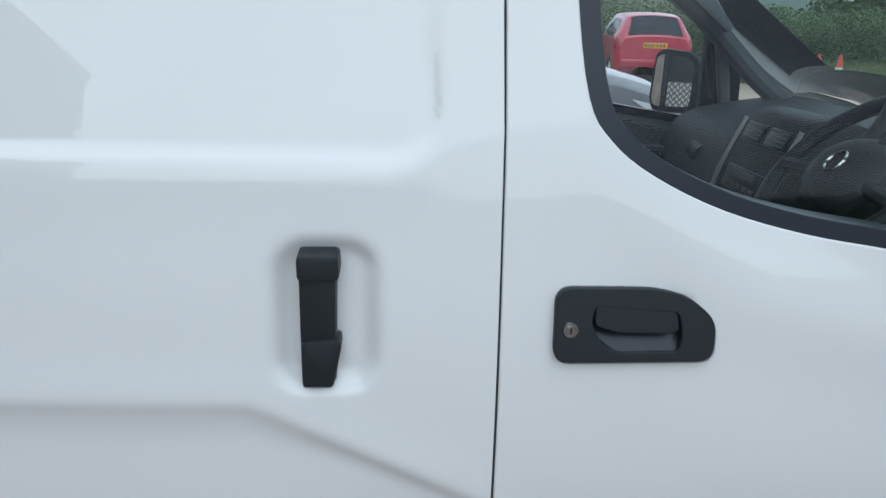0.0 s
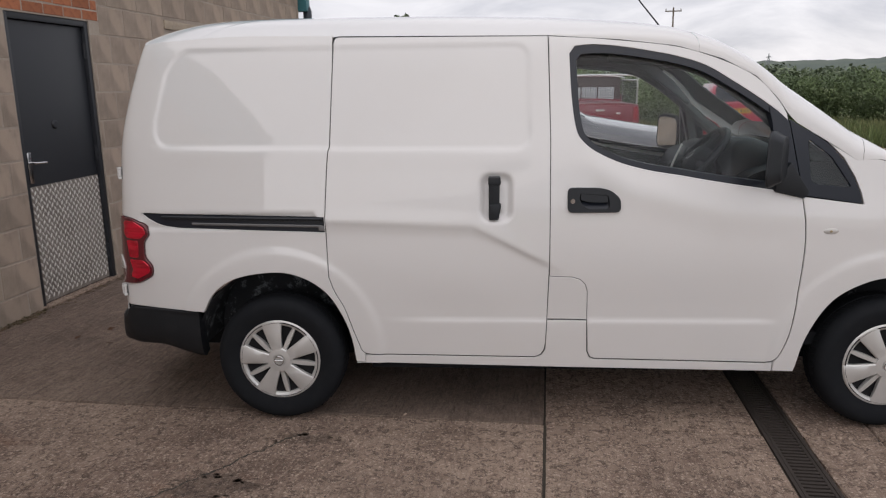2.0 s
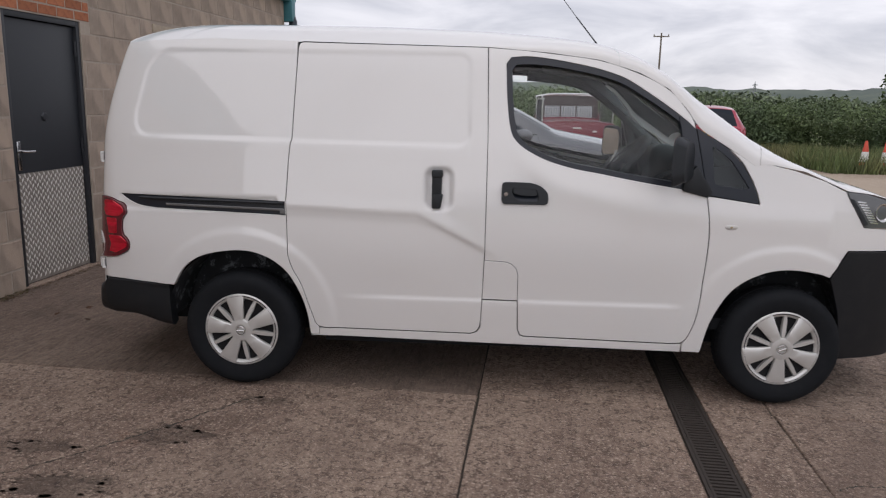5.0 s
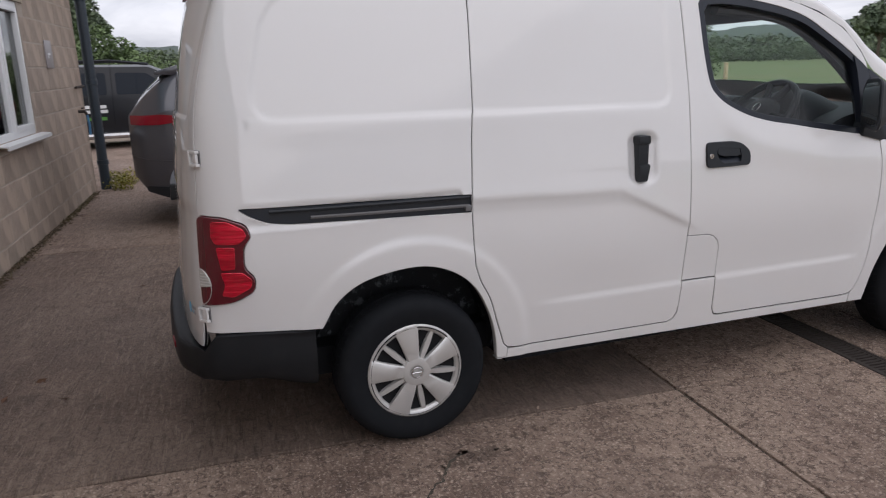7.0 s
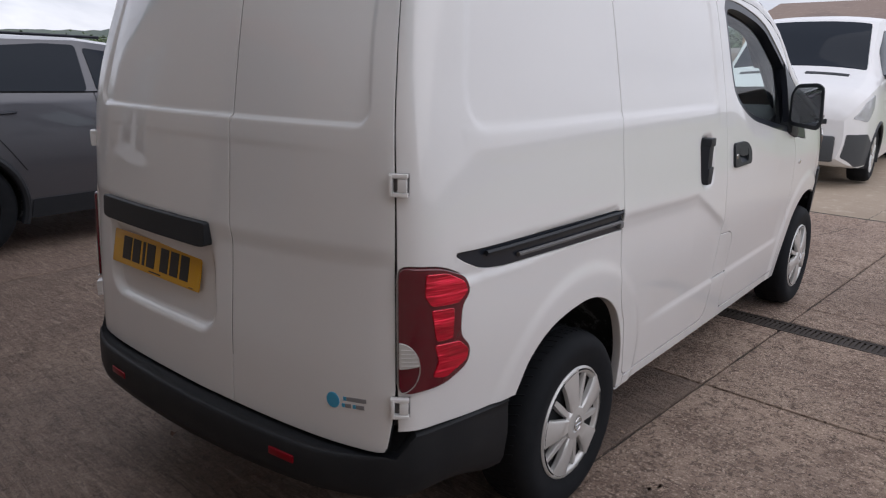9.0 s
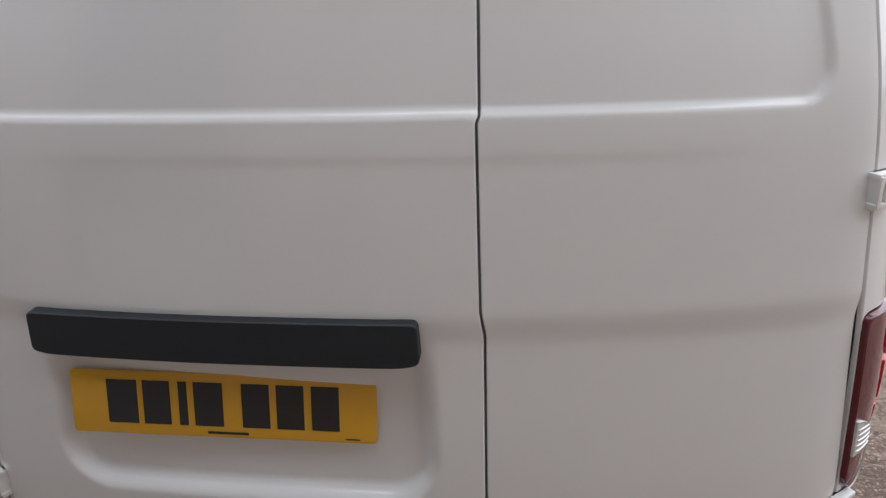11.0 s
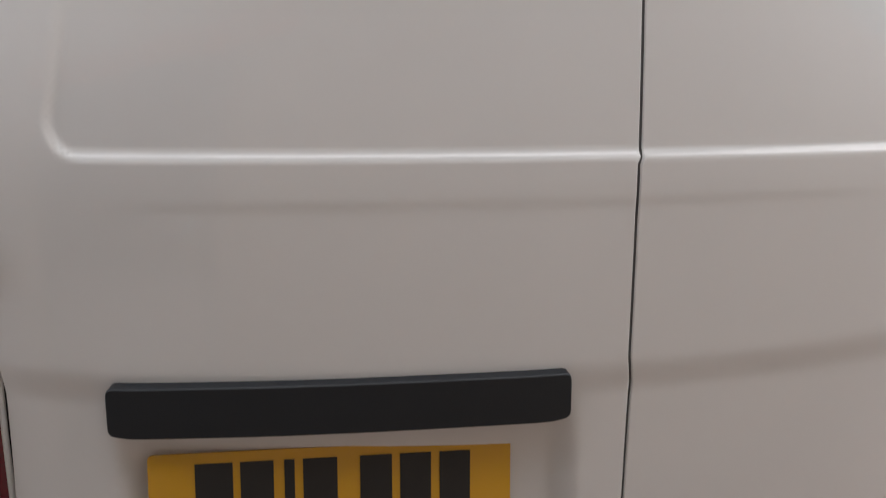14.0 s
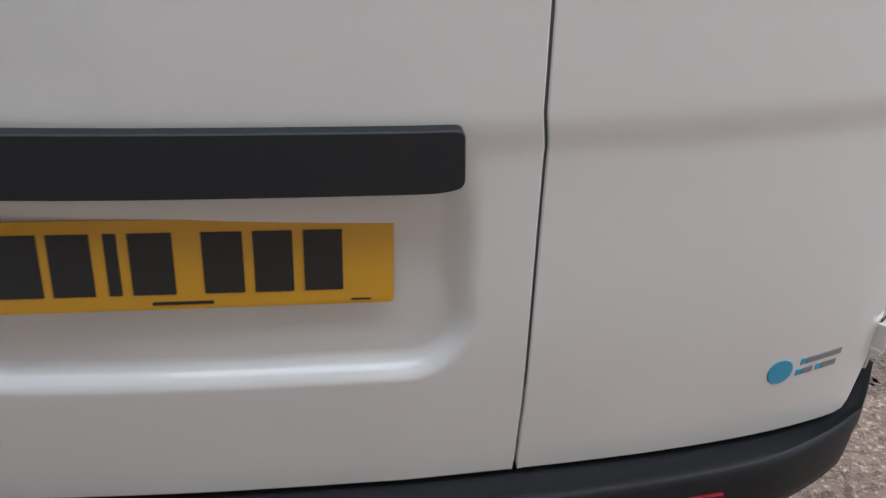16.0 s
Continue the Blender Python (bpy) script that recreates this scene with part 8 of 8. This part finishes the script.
part("cage_hoop", bm, SILVER_TRIM, rp)
for sg in (-1, 1):
    bm = bmesh.new()
    tube(bm, [(0.02, sg * 0.79, 1.62), (1.95, sg * 0.79, 1.62)], 0.018, 6)
    part("cage_rail", bm, SILVER_TRIM, rp)
bm = bmesh.new()
for k in range(29):
    y = -0.78 + 1.56 * k / 28
    tube(bm, [(0.02, y, 1.07), (0.02, y, 1.70 if abs(y) < 0.7 else 1.58)], 0.004, 4)
for k in range(12):
    tube(bm, [(0.02, -0.80, 1.08 + 0.052 * k), (0.02, 0.80, 1.08 + 0.052 * k)], 0.004, 4)
for sg in (-1, 1):
    for k in range(24):
        x = 0.1 + 1.8 * k / 23
        tube(bm, [(x, sg * 0.82, 1.07), (x, sg * 0.80, 1.60)], 0.004, 4)
tagged(part("cage_mesh", bm, BLACK_TRIM, rp), kind="stuff")
# cab panes in opaque pale grey, a reflection put into their colour
bm = bmesh.new()
for a, b in ((-0.62, -0.22), (-0.19, 0.19), (0.22, 0.62)):
    box(bm, 1.982, 2.0, a, b, 1.16, 1.46, 0.01)
part("cab_rear_glass", bm, m_plain("painted_reflection_glass", (0.42, 0.45, 0.47), 0.2), rp)
bm = bmesh.new()
box(bm, 1.99, 2.07, -0.78, 0.78, 1.06, 1.72, 0.02)
part("cab_back_panel", bm, m_plain("dull_dark_cab_paint", (0.07, 0.05, 0.05), 0.5), rp)

# white panel van in front, facing the yard
wv = thing("parked_van", "white panel van with a grey lower bumper, facing the yard", "van", (7.38, 1.50, 0), 2.0)
S = Shape([(0.0, 0.35, 0.75, 0.82, 0.66, 0.70, 0.62), (0.06, 0.26, 0.92, 1.00, 0.80, 0.82, 0.70), (0.22, 0.22, 1.05, 1.12, 0.90, 0.91, 0.78), (0.55, 0.22, 1.15, 1.24, 0.94, 0.945, 0.80), (0.75, 0.22, 1.18, 1.32, 0.95, 0.95, 0.80), (1.2, 0.22, 1.20, 1.72, 0.95, 0.95, 0.76), (1.45, 0.22, 1.22, 1.90, 0.95, 0.95, 0.74), (1.8, 0.22, 1.22, 1.95, 0.95, 0.95, 0.76), (4.6, 0.22, 1.22, 1.95, 0.95, 0.95, 0.78), (4.78, 0.30, 1.2, 1.85, 0.90, 0.90, 0.72)])
A = [(0.85, 0.33), (3.9, 0.33)]
S.mesh("body", WHITE_CAR, wv, A, 0.39)
wells(wv, S, A, 0.385)
for ax, _ in A:
    for sg in (-1, 1):
        road_wheel(wv, ax, sg * 0.955, 0.33, 0.22, SILVER, sg, 6)
S.top_panel("windscreen", rounded([(0.74, -0.97), (1.40, -0.90), (1.40, 0.90), (0.74, 0.97)], 0.04, 2), CAR_GLASS, wv, label="wide dark windscreen")
S.top_panel("bonnet_slot", [(0.52, 0.18), (0.58, 0.18), (0.58, 0.78), (0.52, 0.78)], BLACK_TRIM, wv)
S.top_panel("bonnet_slot", [(0.52, -0.78), (0.58, -0.78), (0.58, -0.18), (0.52, -0.18)], BLACK_TRIM, wv)
for sg in (-1, 1):
    S.side_panel("headlamp", rounded([(0.05, 0.80), (0.20, 0.99), (0.42, 1.06), (0.38, 0.90), (0.20, 0.76)], 0.02, 3), LAMP_CLEAR, wv, sg, out=0.012)
    S.side_panel("lower_bumper", rounded([(0.02, 0.36), (0.02, 0.62), (0.25, 0.62), (0.46, 0.50), (0.50, 0.25), (0.15, 0.25)], 0.02, 3), m_plain("grey_bumper", (0.05, 0.055, 0.06), 0.6), wv, sg, out=0.010)
    S.side_panel("door_glass", rounded([(1.15, 1.55), (1.55, 1.80), (2.25, 1.80), (2.25, 1.24), (0.98, 1.26)], 0.05, 3), CAR_GLASS, wv, sg)
    bm = bmesh.new()
    box(bm, 1.0, 1.12, min(sg * 1.02, sg * 1.20), max(sg * 1.02, sg * 1.20), 1.20, 1.48, 0.03)
    tube(bm, [(1.08, sg * 0.92, 1.24), (1.06, sg * 1.05, 1.28)], 0.03, 8)
    part("door_mirror", bm, BLACK_TRIM, wv)
bm = bmesh.new()
box(bm, -0.03, 0.10, -0.66, 0.66, 0.30, 0.60, 0.03)
part("front_bumper", bm, m_plain("dark_grey_bumper", (0.05, 0.055, 0.06), 0.6), wv)
bm = bmesh.new()
box(bm, -0.012, 0.08, -0.55, 0.55, 0.73, 0.79, 0.012)
part("grille_slot", bm, BLACK_TRIM, wv)
bm = bmesh.new()
box(bm, -0.016, 0.02, -0.52, 0.52, 0.795, 0.835, 0.01)
part("grille_bar", bm, SILVER_TRIM, wv)
plate_on(wv, -0.036, 0.46, False, UPVC)
for sg in (-1, 1):
    bm = bmesh.new()
    tube(bm, [(0.70, sg * 0.1, 1.33), (0.78, sg * 0.45, 1.37)], 0.012, 5)
    part("wiper", bm, BLACK_TRIM, wv)

# ---- yard clutter and distance ----
CONE_RED = m_plain("faded_cone_red", (0.55, 0.07, 0.035), 0.6, dirt=0.3)
CONE_WHITE = m_plain("cone_sleeve_white", (0.70, 0.70, 0.68), 0.5, dirt=0.3)
for k, (x, y) in enumerate(((10.75, 15.3), (11.2, 15.2))):
    c = thing("traffic_cone", "red and white traffic cone on the gravel", "cone", (x, y, -0.022), group="cones at the yard edge")
    bm = bmesh.new()
    box(bm, -0.21, 0.21, -0.21, 0.21, 0.0, 0.035, 0.012)
    part("foot", bm, CONE_RED, c)
    bm = bmesh.new()
    lathe(bm, [(0.15, 0.035), (0.145, 0.06), (0.115, 0.25)], "z", 24)
    part("lower_cone", bm, CONE_RED, c)
    bm = bmesh.new()
    lathe(bm, [(0.117, 0.25), (0.075, 0.50)], "z", 24)
    part("white_sleeve", bm, CONE_WHITE, c)
    bm = bmesh.new()
    lathe(bm, [(0.075, 0.50), (0.030, 0.76), (0.022, 0.77), (0.0, 0.77)], "z", 24)
    part("tip", bm, CONE_RED, c)

SKIPY = m_plain("rusty_ochre_skip", (0.34, 0.22, 0.06), 0.6, dirt=0.5, scale=4)
sk = thing("skip", "rusty ochre rubbish skip heaped with rubble and sheeting", "skip", (21.1, 9.1, -0.05), 70)
bm = bmesh.new()
prism(bm, [(-1.1, 0.0), (1.1, 0.0), (1.75, 1.25), (1.70, 1.25), (1.07, 0.05), (-1.07, 0.05), (-1.70, 1.25), (-1.75, 1.25)], -0.85, 0.85, "xz")
part("tub", bm, SKIPY, sk, smooth=False)
for sg in (-1, 1):
    bm = bmesh.new()
    prism(bm, [(-1.1, 0.0), (1.1, 0.0), (1.75, 1.25), (-1.75, 1.25)], sg * 0.85, sg * 0.88, "xz")
    part("side_plate", bm, SKIPY, sk, smooth=False)
    bm = bmesh.new()
    box(bm, -1.78, 1.78, sg * 0.87 - 0.04, sg * 0.87 + 0.04, 1.22, 1.30, 0.01)
    part("rim_rail", bm, SKIPY, sk)
    for x in (-0.6, 0.0, 0.6):
        bm = bmesh.new()
        box(bm, x - 0.04, x + 0.04, min(sg * 0.87, sg * 0.93), max(sg * 0.87, sg * 0.93), 0.1, 1.24, 0.01)
        part("rib", bm, SKIPY, sk)


def heap(name, label, cat, x, y, z, rx, ry, h, mat, seed):
    V, F = [], []
    n = 26
    for i in range(n):
        for j in range(n):
            u, v = -1 + 2 * i / (n - 1), -1 + 2 * j / (n - 1)
            r = min(1.0, math.hypot(u, v))
            hh = h * (1 - r ** 2) * (0.7 + 0.6 * noise.noise(Vector((u * 2.2 + seed, v * 2.2, seed)))) + 0.12 * h * noise.noise(Vector((u * 8, v * 8, seed)))
            V.append((x + rx * u, y + ry * v, z + max(hh, 0) + 0.0))
    for i in range(n - 1):
        for j in range(n - 1):
            F.append((i * n + j, (i + 1) * n + j, (i + 1) * n + j + 1, i * n + j + 1))
    return tagged(raw(name, V, F, mat, None, sharp=25), label, cat)


heap("rubble_mound", "pale mixed rubbish heaped in the skip", "rubbish", 21.2, 9.5, 1.05, 0.8, 1.1, 0.55, m_two("pale_rubbish", (0.42, 0.38, 0.34), (0.30, 0.24, 0.20), (0.55, 0.53, 0.50), 1.5, 5.0), 2.0)
heap("blue_sheeting", "crumpled blue plastic sheeting over the heap", "sheeting", 23.1, 9.7, -0.05, 1.5, 1.3, 2.5, m_two("blue_plastic_sheet", (0.10, 0.15, 0.34), (0.16, 0.21, 0.40), (0.06, 0.08, 0.20), 1.0, 4.0, 0.4), 4.0)
CREAM = m_plain("cream_board", (0.56, 0.44, 0.27), 0.7, dirt=0.3)
for k, (x, y) in enumerate(((12.1, 13.6), (12.6, 13.1))):
    b = thing("board_stack", "upright cream board on a low stand", "board", (x, y, -0.05), -35, group="cream boards at the field edge")
    bm = bmesh.new()
    box(bm, -0.03, 0.03, -0.25, 0.25, 0.55, 1.30, 0.006)
    part("board", bm, CREAM, b)
    for yy in (-0.2, 0.2):
        bm = bmesh.new()
        box(bm, -0.02, 0.02, yy - 0.02, yy + 0.02, 0.0, 0.6, 0.003)
        part("stand_leg", bm, BARK, b)

WOOD_POLE = m_plain("weathered_pole_wood", (0.16, 0.13, 0.11), 0.85, dirt=0.3)
for x, y, h in ((25.8, 103.5, 11.6), (70.0, 96.0, 10.5)):
    p = thing("power_pole", "wooden power pole with a cross arm", "pole", (x, y, -0.05), group="poles in the distance")
    bm = bmesh.new()
    tube(bm, [(0, 0, 0), (0, 0, h)], 0.16, 8, taper=0.11)
    part("mast", bm, WOOD_POLE, p)
    bm = bmesh.new()
    box(bm, -1.1, 1.1, -0.07, 0.07, h - 0.55, h - 0.40)
    part("cross_arm", bm, WOOD_POLE, p)
    for xx in (-1.0, 0.0, 1.0):
        bm = bmesh.new()
        tube(bm, [(xx, 0, h - 0.40), (xx, 0, h - 0.15)], 0.06, 6)
        part("insulator", bm, WOOD_POLE, p)
bm = bmesh.new()
c0, c1 = yard(0.05, 7.85, 3.05), Vector((1.5, 40.0, 7.64))
tube(bm, [c0.lerp(c1, t) - Vector((0, 0, 0.02 * 4 * t * (1 - t))) for t in np.linspace(0, 1, 20)] + [c0.lerp(c1, 2.0)], 0.009, 5)
tagged(part("overhead_cable", bm, RUBBER), "thin black overhead cable from the building", "cable")

STEEL = m_plain("grey_pylon_steel", (0.26, 0.28, 0.30), 0.6, metal=0.2)
for az, d, h in ((16.6, 250, 16.5), (43.0, 260, 13.5), (70.0, 300, 11.5)):
    p = thing("pylon", "grey lattice electricity pylon far away", "pylon", (d * math.cos(radians(az)), d * math.sin(radians(az)), -0.05), az + 20, group="pylons on the horizon")
    bm = bmesh.new()
    for sx in (-1, 1):
        for sy in (-1, 1):
            tube(bm, [(sx * 1.5, sy * 1.5, 0), (sx * 0.35, sy * 0.35, h * 0.7), (0, 0, h)], 0.10, 4)
    for k in range(7):
        z0, z1 = h * 0.1 * k, h * 0.1 * (k + 1)
        w0, w1 = 1.5 - 1.15 * z0 / (0.7 * h), 1.5 - 1.15 * z1 / (0.7 * h)
        for s in (-1, 1):
            tube(bm, [(s * w0, -w0, z0), (-s * w1, -w1, z1)], 0.06, 4)
            tube(bm, [(-w0, s * w0, z0), (-w1, -s * w1, z1)], 0.06, 4)
    part("lattice_mast", bm, STEEL, p)
    for z, w in ((h * 0.62, 3.0), (h * 0.75, 3.8), (h * 0.88, 2.6)):
        bm = bmesh.new()
        tube(bm, [(-w, 0, z), (0, 0, z + 0.5), (w, 0, z)], 0.09, 4)
        tube(bm, [(-w, 0, z), (w, 0, z)], 0.07, 4)
        part("cross_arm", bm, STEEL, p)


def shed(x, y, l, w, h, ridge, rz, wall_mat, roof_mat, label):
    s = thing("barn", label, "barn", (x, y, -0.05), rz, group="barns across the field")
    bm = bmesh.new()
    prism(bm, [(-w / 2, 0), (w / 2, 0), (w / 2, h), (0, ridge - 0.05), (-w / 2, h)], -l / 2, l / 2, "yz")
    part("barn_wall", bm, wall_mat, s, smooth=False)
    for sg in (-1, 1):
        bm = bmesh.new()
        prism(bm, [(sg * (w / 2 + 0.3), h - 0.12), (0, ridge), (0, ridge + 0.12), (sg * (w / 2 + 0.3), h)], -l / 2 - 0.3, l / 2 + 0.3, "yz")
        part("barn_roof", bm, roof_mat, s, smooth=False)


BROWNROOF = m_two("brown_barn_roof", (0.24, 0.18, 0.15), (0.19, 0.145, 0.125), (0.29, 0.23, 0.20), 0.3, 3.0)
NAVY = m_plain("navy_sheet_wall", (0.05, 0.06, 0.10), 0.6)
PEACH = m_plain("peach_render_wall", (0.52, 0.36, 0.26), 0.8)
shed(62, 10.0, 14, 12, 3.6, 5.6, 80, PEACH, BROWNROOF, "barn with a brown pitched roof behind the white van")
shed(75, 30.0, 14, 8, 1.5, 2.3, 100, NAVY, m_plain("dull_sheet_roof", (0.27, 0.23, 0.21), 0.7), "low dark shed with a pale sheet roof")
shed(66, 24.2, 9, 6, 1.0, 1.75, 100, PEACH, BROWNROOF, "low peach-walled shed across the field")
tree(-6.3, 58.0, 7.4, 2.6, 23, LEAF_HAZED, n=2200, size=0.22, label="thin far tree with a sparse crown")
